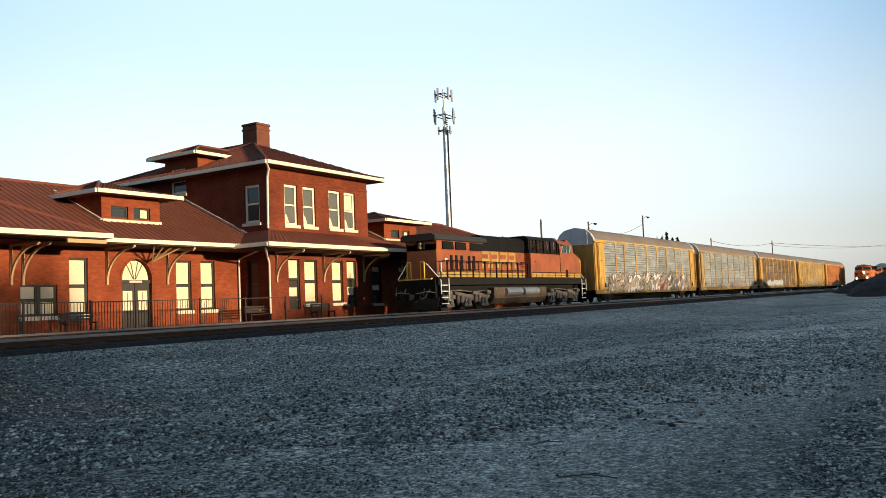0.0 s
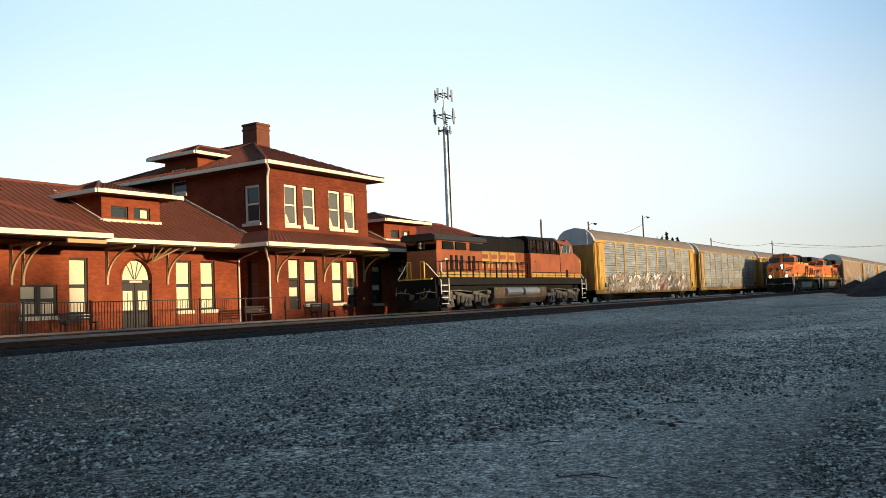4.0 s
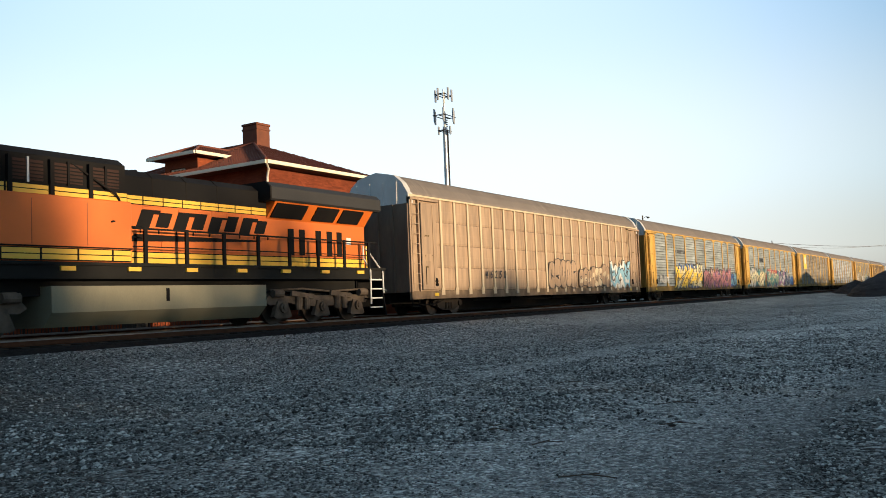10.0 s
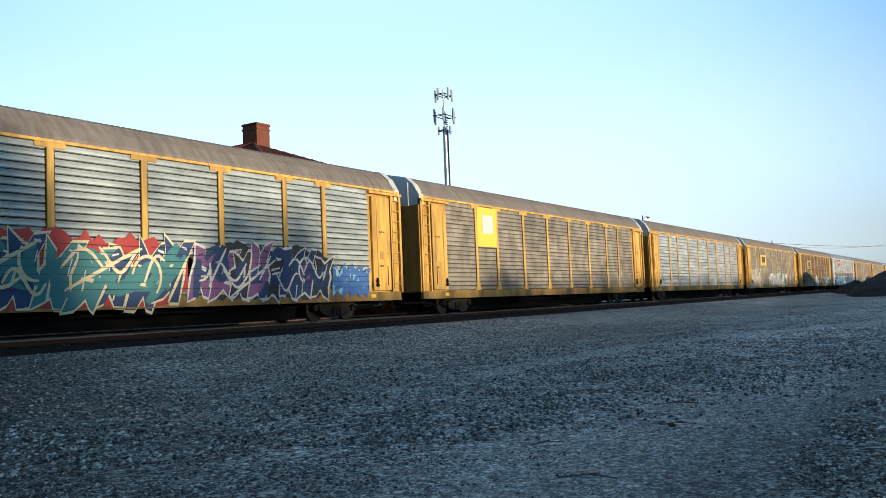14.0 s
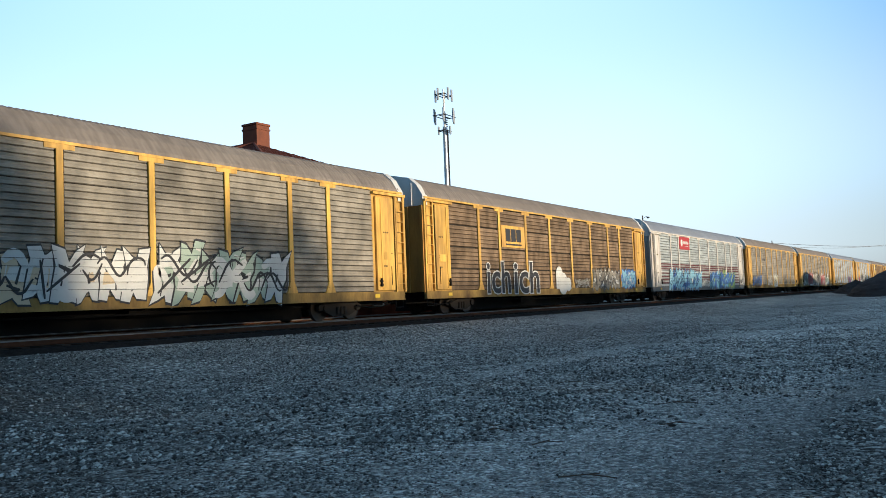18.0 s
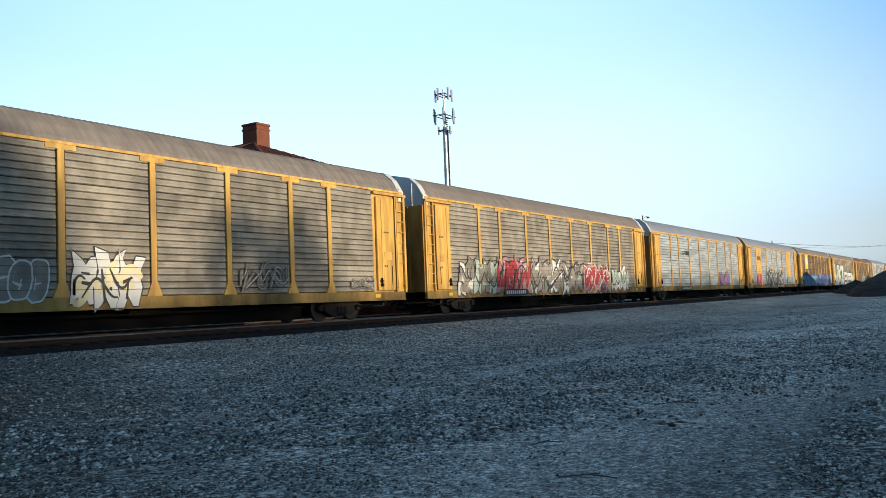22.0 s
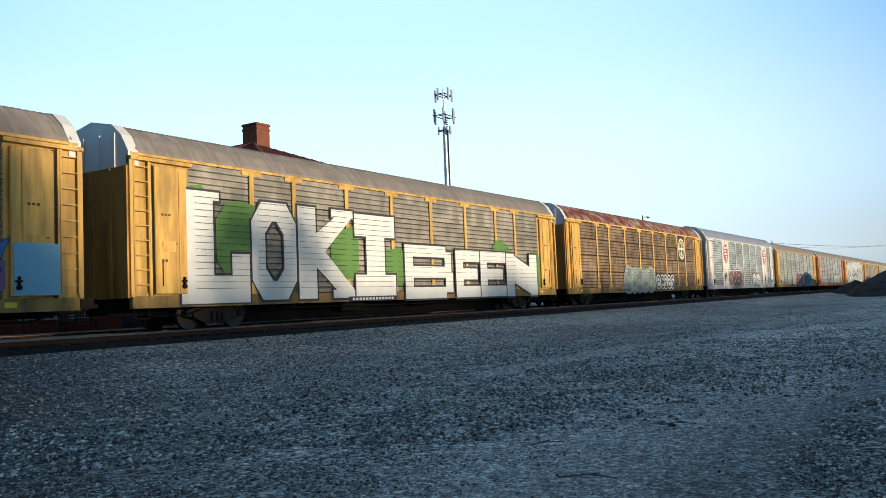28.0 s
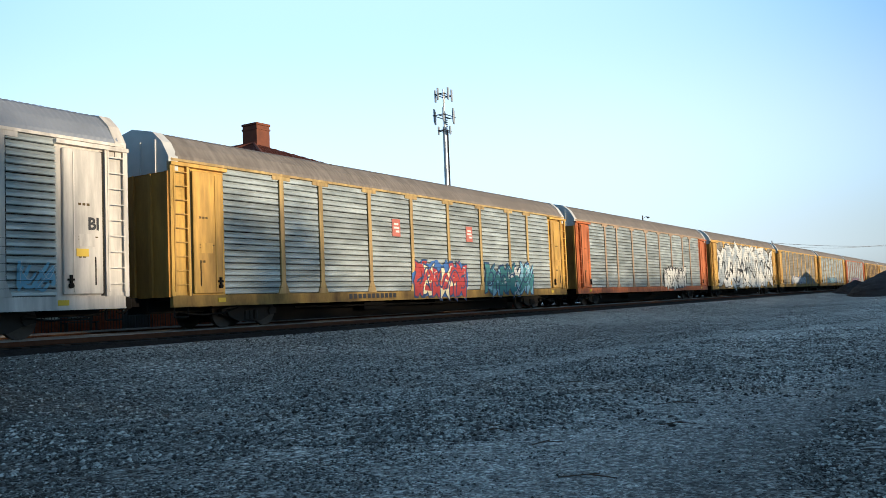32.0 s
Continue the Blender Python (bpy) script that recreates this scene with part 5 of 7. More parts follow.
def loco_truck(parent, x, material):
    t = part("truck", shared("loco_bolster", lambda: Shape().box(-1.9, 1.9, -0.85, 0.85, 0.6, 1.0)), UNDER, parent, at=(x, 0, 0))

    def side():
        s = Shape()
        s.prism([(-2.55, 0.92), (2.55, 0.92), (2.7, 0.75), (2.5, 0.62), (1.6, 0.70), (0.9, 0.55), (-0.9, 0.55), (-1.6, 0.70), (-2.5, 0.62), (-2.7, 0.75)], -0.09, 0.09, "y")
        for a in (-1.95, 0, 1.95):
            s.prism([(a - 0.22, 0.75), (a + 0.22, 0.75), (a + 0.42, 0.25), (a + 0.30, 0.2), (a - 0.30, 0.2), (a - 0.42, 0.25)], -0.15, 0.02, "y")
            s.cyl((a, -0.24, 0.53), (a, -0.1, 0.53), 0.17, 12).cyl((a, -0.27, 0.53), (a, -0.24, 0.53), 0.09, 10)
        for a in (-1.0, 1.0):
            s.cyl((a - 0.2, -0.16, 0.45), (a - 0.2, -0.16, 0.9), 0.11, 10).cyl((a + 0.2, -0.16, 0.45), (a + 0.2, -0.16, 0.9), 0.11, 10)
            s.bar((a - 0.6, -0.2, 1.0), (a + 0.5, -0.2, 0.88), 0.08, 0.16)
        s.cyl((2.0, -0.18, 1.0), (2.45, -0.18, 1.0), 0.13, 10).cyl((-2.45, -0.18, 1.0), (-2.0, -0.18, 1.0), 0.13, 10)
        s.pipe([(-2.5, -0.12, 1.1), (-1, -0.15, 1.15), (0.5, -0.12, 1.05), (2.4, -0.14, 1.12)], 0.035, 6)
        return s
    for y, turn in ((-1.12, 0), (1.12, math.pi)):
        o = part("side_frame", shared_mat("loco_side", side, material), material, t, at=(0, y, 0))
        o.rotation_euler = (0, 0, turn)

    def wheels():
        s = Shape().cyl((0, -0.95, 0), (0, 0.95, 0), 0.1, 8)
        for y in (-0.7525, 0.7525):
            s.cyl((0, y - 0.07, 0), (0, y + 0.06, 0), 0.53, 22)
        return s
    for a in (-1.95, 0, 1.95):
        WHEELS.append(part("wheelset", shared("loco_wheelset", wheels), WHEEL, t, at=(a, 0, 0.53)))


def locomotive(label, number, old=False, lit=False, paint_mat=None, truck_mat=None):
    """A six-axle road locomotive; x runs back from the front coupler, the origin is at rail level."""
    OR = paint_mat or LOCO_OR
    TR = truck_mat or TRUCK_L
    L = thing("diesel_locomotive", label, "locomotive", group="locomotives")
    f = Shape().box(1.0, 21.4, -1.46, 1.46, 1.46, 1.82).box(1.0, 21.4, -1.52, 1.52, 1.80, 1.88)
    f.box(2.2, 20.2, -0.95, 0.95, 1.05, 1.48)
    part("frame", f, LOCO_GR, L)
    # pilot, plough and steps at both ends
    for sx, x in ((1, 0.0), (-1, 22.3)):
        q = lambda a: x + sx * a
        pl = Shape().prism([(q(1.0), 0.75), (q(0.78), 0.75), (q(0.78), 1.80), (q(1.0), 1.80)], -1.3, 1.3, "y")
        e = part("pilot", pl, LOCO_BK, L)
        for y0, y1, f0, f1 in ((-1.42, 0.0, 0.78, 0.34), (0.0, 1.42, 0.34, 0.78)):
            a = [(q(f0), y0, 0.12), (q(f1), y1, 0.12), (q(f1 + 0.22), y1, 0.82), (q(f0 + 0.14), y0, 0.82)]
            part("plough_blade", Shape().loft([a, [(px + 0.05 * sx, py, pz) for px, py, pz in a]]), LOCO_BK, e)
        for y in (-1.0, 1.0):
            part("stair_back", Shape().box(min(q(1.1), q(1.95)), max(q(1.1), q(1.95)), min(y * 0.85, y * 0.9), max(y * 0.85, y * 0.9), 0.35, 1.8), LOCO_BK, e)
            part("stair_side", Shape().box(min(q(1.08), q(1.11)), max(q(1.08), q(1.11)), min(y * 0.9, y * 1.48), max(y * 0.9, y * 1.48), 0.35, 1.8), LOCO_BK, e)
            for k in range(4):
                st = part("step", Shape().box(min(q(1.12), q(1.86)), max(q(1.12), q(1.86)), min(y * 0.92, y * 1.46), max(y * 0.92, y * 1.46), 0.40 + 0.34 * k, 0.44 + 0.34 * k), LOCO_BK, e)
                part("step_edge", Shape().box(min(q(1.12), q(1.86)), max(q(1.12), q(1.86)), min(y * 1.46, y * 1.49), max(y * 1.46, y * 1.49), 0.40 + 0.34 * k, 0.45 + 0.34 * k), HANDWHITE, st)
            part("handrail", Shape().pipe([(q(1.75), y * 1.12, 2.74), (q(1.74), y * 1.12, 2.25), (q(1.86), y * 1.52, 1.80), (q(1.88), y * 1.53, 0.55)], 0.032, 6), HANDWHITE, e)
            part("handrail", Shape().pipe([(q(0.98), y * 0.62, 2.68), (q(0.98), y * 0.74, 2.60), (q(1.08), y * 1.5, 1.72), (q(1.08), y * 1.52, 0.95)], 0.032, 6), HANDWHITE, e)
            part("end_rail", Shape().pipe([(q(0.86), y * 0.58, 1.8), (q(0.86), y * 0.58, 2.78), (q(0.86), y * 0.32, 2.78), (q(0.86), y * 0.32, 1.8)], 0.032, 6), LOCO_YE, e)
            part("hose_cluster", Shape().pipe([(q(0.75), y * 0.45, 1.15), (q(0.45), y * 0.5, 0.8), (q(0.42), y * 0.62, 0.72), (q(0.6), y * 0.8, 0.85), (q(0.72), y * 0.85, 1.2)], 0.04, 6).pipe([(q(0.75), y * 0.62, 1.3), (q(0.5), y * 0.68, 0.95), (q(0.52), y * 0.85, 0.9), (q(0.72), y * 1.0, 1.25)], 0.035, 6), TRUCK, e)
            part("uncoupling_lever", Shape().pipe([(q(0.7), y * 1.35, 1.05), (q(0.55), y * 0.9, 1.12), (q(0.5), y * 0.2, 1.02)], 0.025, 6), GALV, e)
        part("deck_edge", Shape().box(min(q(0.72), q(1.1)), max(q(0.72), q(1.1)), -1.1, 1.1, 1.78, 1.86), LOCO_YE, e, "yellow deck edge")
        coupler(L, q(0.6), -sx)
    # nose and cab, in one faceted shell
    nose = [[(1.34, -0.62, 1.88), (1.34, 0.62, 1.88), (1.98, 1.5, 1.88), (3.2, 1.5, 1.88), (3.2, -1.5, 1.88), (1.98, -1.5, 1.88)],
            [(1.38, -0.6, 3.46), (1.38, 0.6, 3.46), (1.98, 1.5, 3.30), (3.2, 1.5, 3.30), (3.2, -1.5, 3.30), (1.98, -1.5, 3.30)],
            [(2.72, -0.2, 3.74), (2.72, 0.2, 3.74), (3.12, 1.5, 3.70), (3.2, 1.5, 3.70), (3.2, -1.5, 3.70), (3.12, -1.5, 3.70)]]
    part("nose", Shape().loft(nose), OR, L, "orange wide nose")
    cab = [[(2.70, -0.08, 3.70), (2.70, 0.08, 3.70), (3.1, 1.495, 3.66), (5.45, 1.495, 3.66), (5.45, -1.495, 3.66), (3.1, -1.495, 3.66)],
           [(2.92, -0.08, 4.34), (2.92, 0.08, 4.34), (3.22, 1.47, 4.26), (5.45, 1.47, 4.26), (5.45, -1.47, 4.26), (3.22, -1.47, 4.26)],
           [(3.0, -0.08, 4.62), (3.0, 0.08, 4.62), (3.34, 1.28, 4.48), (5.45, 1.28, 4.48), (5.45, -1.28, 4.48), (3.34, -1.28, 4.48)],
           [(3.35, -0.08, 4.74), (3.35, 0.08, 4.74), (3.55, 0.62, 4.70), (5.42, 0.62, 4.70), (5.42, -0.62, 4.70), (3.55, -0.62, 4.70)]]
    cb = part("cab", Shape().loft(cab), OR, L, "orange crew cab")
    part("cab_side", Shape().box(3.15, 5.46, -1.502, 1.502, 1.88, 3.665), OR, cb)

    def face(p, q, r, s, out, z0, z1, u0, u1):
        p, q, r, s = map(Vector, (p, q, r, s))     # bottom left, bottom right, top right, top left
        g = lambda u, v: (p.lerp(q, u)).lerp(s.lerp(r, u), v) + Vector(out)
        a = [g(u0, z0), g(u1, z0), g(u1, z1), g(u0, z1)]
        o2 = Vector(out).normalized() * 0.03
        return Shape().loft([[v - o2 * 2 for v in a], a])
    for k, o in ((5, -1), (2, 1)):
        i0 = 0 if o < 0 else 1
        sr = part("windscreen_surround", face(cab[0][i0], cab[0][k], cab[1][k], cab[1][i0], (-0.006, 0.002 * o, 0.001), 0.04, 0.97, 0.07, 0.995), LOCO_BK, cb)
        part("windscreen", face(cab[0][i0], cab[0][k], cab[1][k], cab[1][i0], (-0.018, 0.006 * o, 0.002), 0.16, 0.86, 0.14, 0.95), CABGLASS, sr)
        part("wiper", Shape().bar((2.86, 0.55 * o, 3.74), (2.92, 0.85 * o, 3.98), 0.02, 0.02), LOCO_BK, sr)
    for y in (-1.0, 1.0):
        nb = part("number_board", Shape().bevelbox(2.94, 3.2, y * 0.62 - 0.38, y * 0.62 + 0.38, 4.42, 4.72, 0.02), OR, cb)
        part("board_face", Shape().box(2.932, 2.94, y * 0.62 - 0.34, y * 0.62 + 0.34, 4.46, 4.69), LOCO_BK, nb)
        if number:
            o = part("board_number", lettering(number, 0.25, 0, 0.006), paint("number_cream", (0.75, 0.66, 0.4)), nb, "cream road number", at=(2.929, y * 0.62, 4.49))
            o.rotation_euler = (0, 0, -math.pi / 2)
        for a, b, m2 in ((3.62, 3.82, CABGLASS), (3.88, 4.40, CABGLASS), (4.44, 4.96, CABGLASS), (5.02, 5.22, CABGLASS)):
            part("side_window", Shape().box(a, b, min(y * 1.46, y * 1.51), max(y * 1.46, y * 1.51), 3.68, 4.17), m2, cb)
        for a in (3.57, 3.82, 4.385, 4.96, 5.22):
            part("window_post", Shape().box(a, a + 0.06, min(y * 1.47, y * 1.53), max(y * 1.47, y * 1.53), 3.64, 4.2), WINFRAME, cb)
        part("window_ledge", Shape().box(3.55, 5.3, min(y * 1.47, y * 1.54), max(y * 1.47, y * 1.54), 3.60, 3.65), OR, cb)
        part("sun_visor", Shape().prism([(y * 1.46, 4.22), (y * 1.66, 4.18), (y * 1.66, 4.21), (y * 1.46, 4.28)], 3.6, 5.3, "x"), OR, cb)
        part("cab_door_step", Shape().box(4.24, 4.6, min(y * 1.49, y * 1.53), max(y * 1.49, y * 1.53), 1.92, 2.46), LOCO_BK, cb)
        part("grab_iron", Shape().pipe([(2.06, y * 1.53, 2.1), (2.06, y * 1.56, 2.15), (2.06, y * 1.56, 3.2), (2.06, y * 1.53, 3.25)], 0.018, 6), LOCO_YE, cb)
        part("marker_light", Shape().cyl((2.14, y * 1.48, 3.14), (2.14, y * 1.53, 3.14), 0.05, 10), LENS, cb)
        part("ditch_light_box", Shape().bevelbox(0.62, 0.86, y * 0.95 - 0.17, y * 0.95 + 0.17, 1.86, 2.14, 0.03), LOCO_BK, L)
        part("ditch_light", Shape().cyl((0.56, y * 0.95, 2.0), (0.64, y * 0.95, 2.0), 0.125, 14), LAMP if lit else LENS, L, "round ditch light")
    for z in (3.30, 3.06):
        part("headlight", Shape().cyl((1.24, -0.34, z), (1.34, -0.34, z), 0.115, 14), LAMP if lit else LENS, L, "round headlight")
    part("headlight_box", Shape().bevelbox(1.26, 1.45, -0.5, -0.18, 2.9, 3.46, 0.03), LOCO_BK, L)
    part("nose_door", Shape().bevelbox(1.31, 1.37, -0.1, 0.55, 1.95, 3.1, 0.012), OR, L)
    part("door_window", Shape().bevelbox(1.305, 1.33, 0.05, 0.4, 2.7, 3.0, 0.01), CABGLASS, L)
    # nose emblem: sweeping black wings over both slants
    for sy in (-1, 1):
        p0, p1 = Vector((1.33, sy * 0.62, 0)), Vector((1.96, sy * 1.5, 0))
        out = Vector((-0.82, sy * 0.57, 0)) * 0.012
        em = Shape()
        for a, b, za, zb, w in ((0.02, 0.34, 2.62, 2.68, 0.1), (0.18, 0.62, 2.86, 2.84, 0.07), (0.3, 0.95, 2.98, 3.02, 0.045), (0.36, 0.56, 2.66, 2.74, 0.11), (0.62, 0.88, 2.74, 2.9, 0.08), (0.64, 0.72, 2.56, 2.7, 0.12)):
            u, v = p0.lerp(p1, a) + out, p0.lerp(p1, b) + out
            em.add([(u.x, u.y, za - w), (v.x, v.y, zb - w * 0.5), (v.x, v.y, zb + w * 0.5), (u.x, u.y, za + w * 0.6)], [(0, 1, 2, 3)])
        part("nose_emblem", em, LOCO_BK, L, "black winged emblem")
        part("nose_stripe", Shape().add([tuple(p0 + out + Vector((0, 0, 1.92))), tuple(p1 + out + Vector((0, 0, 2.0))), tuple(p1 + out + Vector((0, 0, 2.2))), tuple(p0 + out + Vector((0, 0, 1.98)))], [(0, 1, 2, 3)]), LOCO_BK, L)
    # full-width section behind the cab, long hood and its black roof
    part("aux_cab", Shape().bevelbox(5.48, 10.05, -1.5, 1.5, 1.88, 3.52, 0.03), OR, L)
    part("hood", Shape().bevelbox(10.03, 20.8, -1.02, 1.02, 1.88, 3.82, 0.03), OR, L, "orange long hood")
    part("stripe_backing", Shape().box(5.5, 10.02, -1.36, 1.36, 3.5, 3.78).box(10.06, 15.6, -1.03, 1.03, 3.54, 3.80), LOCO_BK, L)
    for k in range(0 if old else 12):
        a, b, w, z0 = (5.53 + 1.13 * k, 6.60 + 1.13 * k, 1.375, 3.53) if k < 4 else (10.1 + 0.69 * (k - 4), 10.75 + 0.69 * (k - 4), 1.045, 3.56)
        part("yellow_stripe", Shape().box(a, b, -w, w, z0, z0 + 0.1).box(a, b, -w, w, z0 + 0.125, z0 + 0.22), LOCO_YE, L)
    st = Shape()
    for y in (-1, 1):
        a, b = sorted((y * 1.50, y * 1.518))
        for z in (1.93, 2.075):
            st.box(2.02, 4.2, a, b, z, z + 0.12).box(4.64, 10.0, a, b, z, z + 0.12)
        a, b = sorted((y * 1.02, y * 1.035))
        for z in (1.92, 2.08):
            st.box(10.1, 20.7, a, b, z, z + 0.13)
    part("lower_stripe", st, LOCO_YO if old else LOCO_YE, L, "double yellow stripe")
    part("stripe_backing", Shape().box(3.2, 9.98, -1.508, 1.508, 1.90, 2.22).box(10.08, 20.72, -1.03, 1.03, 1.90, 2.24), LOCO_BK, L)
    for x in (3.1, 5.4, 6.4, 7.4, 8.4, 9.4):
        for y in (-1, 1):
            part("stripe_gap", Shape().box(x, x + 0.05, min(y * 1.5, y * 1.524), max(y * 1.5, y * 1.524), 1.90, 2.22), LOCO_BK, L)
    for y in (-1, 1):
        part("panel_seam", Shape().box(5.45, 5.475, min(y * 1.49, y * 1.509), max(y * 1.49, y * 1.509), 1.88, 3.9), LOCO_BK, L)
        part("panel_seam", Shape().box(3.3, 5.4, min(y * 1.49, y * 1.509), max(y * 1.49, y * 1.509), 2.62, 2.645), LOCO_OLD, L)
        part("kick_rail", Shape().box(2.4, 10.0, min(y * 1.5, y * 1.56), max(y * 1.5, y * 1.56), 2.235, 2.265), LOCO_BK, L)
        for x in (7.2, 8.7):
            part("panel_seam", Shape().box(x, x + 0.015, min(y * 1.49, y * 1.506), max(y * 1.49, y * 1.506), 2.3, 3.4), LOCO_OLD, L)
        part("conduit", Shape().pipe([(8.4, y * 1.3, 4.4), (9.6, y * 1.45, 3.7), (10.2, y * 1.2, 3.1), (9.4, y * 1.53, 2.95)], 0.028, 6), LOCO_BK, L)
        for z in (2.62, 2.9):
            part("grab_iron", Shape().pipe([(10.15, y * 1.05, z), (10.15, y * 1.14, z), (10.7, y * 1.14, z), (10.7, y * 1.05, z)], 0.018, 6), LOCO_BK, L)
    part("roof_band", Shape().prism([(-1.03, 3.8), (1.03, 3.8), (1.02, 4.32), (0.75, 4.52), (-0.75, 4.52), (-1.02, 4.32)], 10.0, 15.6, "x"), LOCO_BK, L)
    for x in (11.1, 12.3, 13.5):
        part("roof_rib", Shape().prism([(-1.04, 3.8), (1.04, 3.8), (1.03, 4.33), (0.76, 4.535), (-0.76, 4.535), (-1.03, 4.33)], x, x + 0.03, "x"), UNDER, L)
    up = Shape().prism([(-1.3, 3.76), (1.3, 3.76), (1.3, 4.50), (1.0, 4.70), (-1.0, 4.70), (-1.3, 4.50)], 5.5, 10.0, "x")
    part("blower_housing", up, LOCO_BK, L)
    for k in range(4):
        x = 5.6 + 1.08 * k
        for y in (-1, 1):
            o = part("grille", Shape().box(x + 0.12, x + 0.95, min(y * 1.29, y * 1.33), max(y * 1.29, y * 1.33), 3.86, 4.36), GRILLE, L)
            fr = Shape().box(x, x + 0.11, min(y * 1.29, y * 1.42), max(y * 1.29, y * 1.42), 3.50, 4.42)
            for j in range(5):
                fr.box(x + 0.12, x + 0.95, min(y * 1.32, y * 1.345), max(y * 1.32, y * 1.345), 3.9 + 0.09 * j, 3.93 + 0.09 * j)
            part("grille_frame", fr, LOCO_BK, o)
            part("grille_post", Shape().box(x + 0.5, x + 0.56, min(y * 1.32, y * 1.37), max(y * 1.32, y * 1.37), 3.8, 4.42), GALV if k < 2 else LOCO_BK, o)
    # hood doors
    for y in (-1, 1):
        a, b = sorted((y * 1.02, y * 1.032))
        for k in range(9):
            x = 10.15 + 0.62 * k
            part("hood_door", Shape().bevelbox(x, x + 0.59, a, b, 2.27, 3.5, 0.005), OR, L)
            part("door_latch", Shape().box(x + 0.5, x + 0.54, min(y * 1.03, y * 1.05), max(y * 1.03, y * 1.05), 2.75, 2.85), LOCO_BK, L)
        for x in (16.6, 17.15, 18.0, 18.6, 19.15):
            part("louvre", Shape().box(x, x + 0.27, min(y * 1.02, y * 1.045), max(y * 1.02, y * 1.045), 2.30, 3.18), LOCO_BK, L, "tall black louvre")
        part("warning_label", Shape().box(19.7, 19.95, min(y * 1.02, y * 1.03), max(y * 1.02, y * 1.03), 2.75, 3.0), HANDWHITE, L)
    # radiator wings
    wing = [(-1.5, 4.0), (-1.56, 4.06), (-1.56, 4.44), (-1.35, 4.62), (1.35, 4.62), (1.56, 4.44), (1.56, 4.06), (1.5, 4.0)]
    if old:
        wing = [(-1.12, 3.98), (-1.16, 4.04), (-1.16, 4.24), (-0.95, 4.36), (0.95, 4.36), (1.16, 4.24), (1.16, 4.04), (1.12, 3.98)]
    part("radiator_wing", Shape().prism(wing, 15.3, 21.15, "x"), WINGM, L, "overhanging black radiator housing")
    part("wing_end", Shape().prism([(y * 1.002, 4.27 + (z - 4.27) * 1.01) for y, z in wing], 15.26, 15.32, "x"), UNDER, L)
    part("radiator_core", Shape().prism([(-1.02, 3.45), (-1.46 if not old else -1.05, 4.0), (1.46 if not old else 1.05, 4.0), (1.02, 3.45)], 15.6, 20.8, "x"), OR, L)
    for y in (-1, 1):
        for x, w in ((15.7, 1.5), (17.7, 1.15), (19.1, 1.15)):
            e = 1.43 if not old else 1.05
            p = [Vector((x, y * 1.09, 3.52)), Vector((x + w, y * 1.09, 3.52)), Vector((x + w, y * e, 3.95)), Vector((x, y * e, 3.95))]
            o2 = Vector((0, y * 0.035, -0.02))
            part("radiator_screen", Shape().loft([[v - o2 for v in p], [v + o2 for v in p]]), LOCO_BK, L)
    part("exhaust", Shape().bevelbox(11.6, 12.8, -0.3, 0.3, 4.38, 4.5, 0.03), LOCO_BK, L)
    part("horn", Shape().cyl((10.7, -0.35, 4.42), (10.7, 0.25, 4.52), 0.05).cyl((10.4, -0.3, 4.5), (11.1, -0.32, 4.54), 0.05, 8, 0.11).cyl((10.4, 0, 4.56), (11.1, 0, 4.58), 0.05, 8, 0.11).cyl((10.4, 0.25, 4.5), (11.1, 0.25, 4.52), 0.05, 8, 0.11), LOCO_BK, L)
    part("roof_unit", Shape().bevelbox(3.7, 4.5, -0.45, 0.45, 4.68, 4.84, 0.05), WINGM, cb)
    # rear of the hood
    rr = Shape().bevelbox(20.78, 20.9, -0.25, 0.25, 3.5, 3.95, 0.02)
    part("rear_light_box", rr, LOCO_BK, L)
    for z in (3.82, 3.62):
        part("rear_light", Shape().cyl((20.88, 0.0, z), (20.95, 0.0, z), 0.09, 12), LENS, L)
    # walkway rails
    for y in (-1, 1):
        yy = y * 1.46
        part("handrail", Shape().box(10.1, 20.9, yy - 0.022, yy + 0.022, 2.80, 2.85).box(10.1, 20.9, yy - 0.015, yy + 0.015, 2.32, 2.35), LOCO_BK, L)
        pm = shared("stanchion", lambda: Shape().box(-0.055, 0.055, -0.03, 0.03, 1.8, 2.86))
        for k in range(8):
            part("stanchion", pm, LOCO_BK, L, at=(10.5 + 1.42 * k, yy, 0))
        for k in range(0 if old else 10):
            o = part("sill_reflector", shared(("reflector", y), lambda: Shape().box(-0.2, 0.2, min(y * 1.46, y * 1.53), max(y * 1.46, y * 1.53), 1.66, 1.77)), LOCO_YE, L, at=(2.3 + 1.95 * k, 0, 0))
    # fuel tank, air tanks, trucks
    part("fuel_tank", Shape().prism([(-1.42, 1.28), (1.42, 1.28), (1.42, 0.62), (1.05, 0.26), (-1.05, 0.26), (-1.42, 0.62)], 7.75, 15.1, "x"), TRUCK_L if old else TANK, L, "dusty beige fuel tank")
    if old:
        for x in (9.2, 11.6):
            part("air_reservoir", Shape().cyl((x, -1.35, 1.0), (x + 2.1, -1.35, 1.0), 0.3, 14).cyl((x - 0.1, -1.35, 1.0), (x, -1.35, 1.0), 0.22, 14, 0.3), GALV, L, "grey air reservoir")
            part("air_reservoir", Shape().cyl((x, 1.35, 1.0), (x + 2.1, 1.35, 1.0), 0.3, 14), GALV, L, "grey air reservoir")
    part("tank_band", Shape().box(11.2, 11.3, -1.44, -1.40, 0.85, 1.2), LOCO_BK, L)
    loco_truck(L, 4.55, TR)
    loco_truck(L, 17.95, TR)
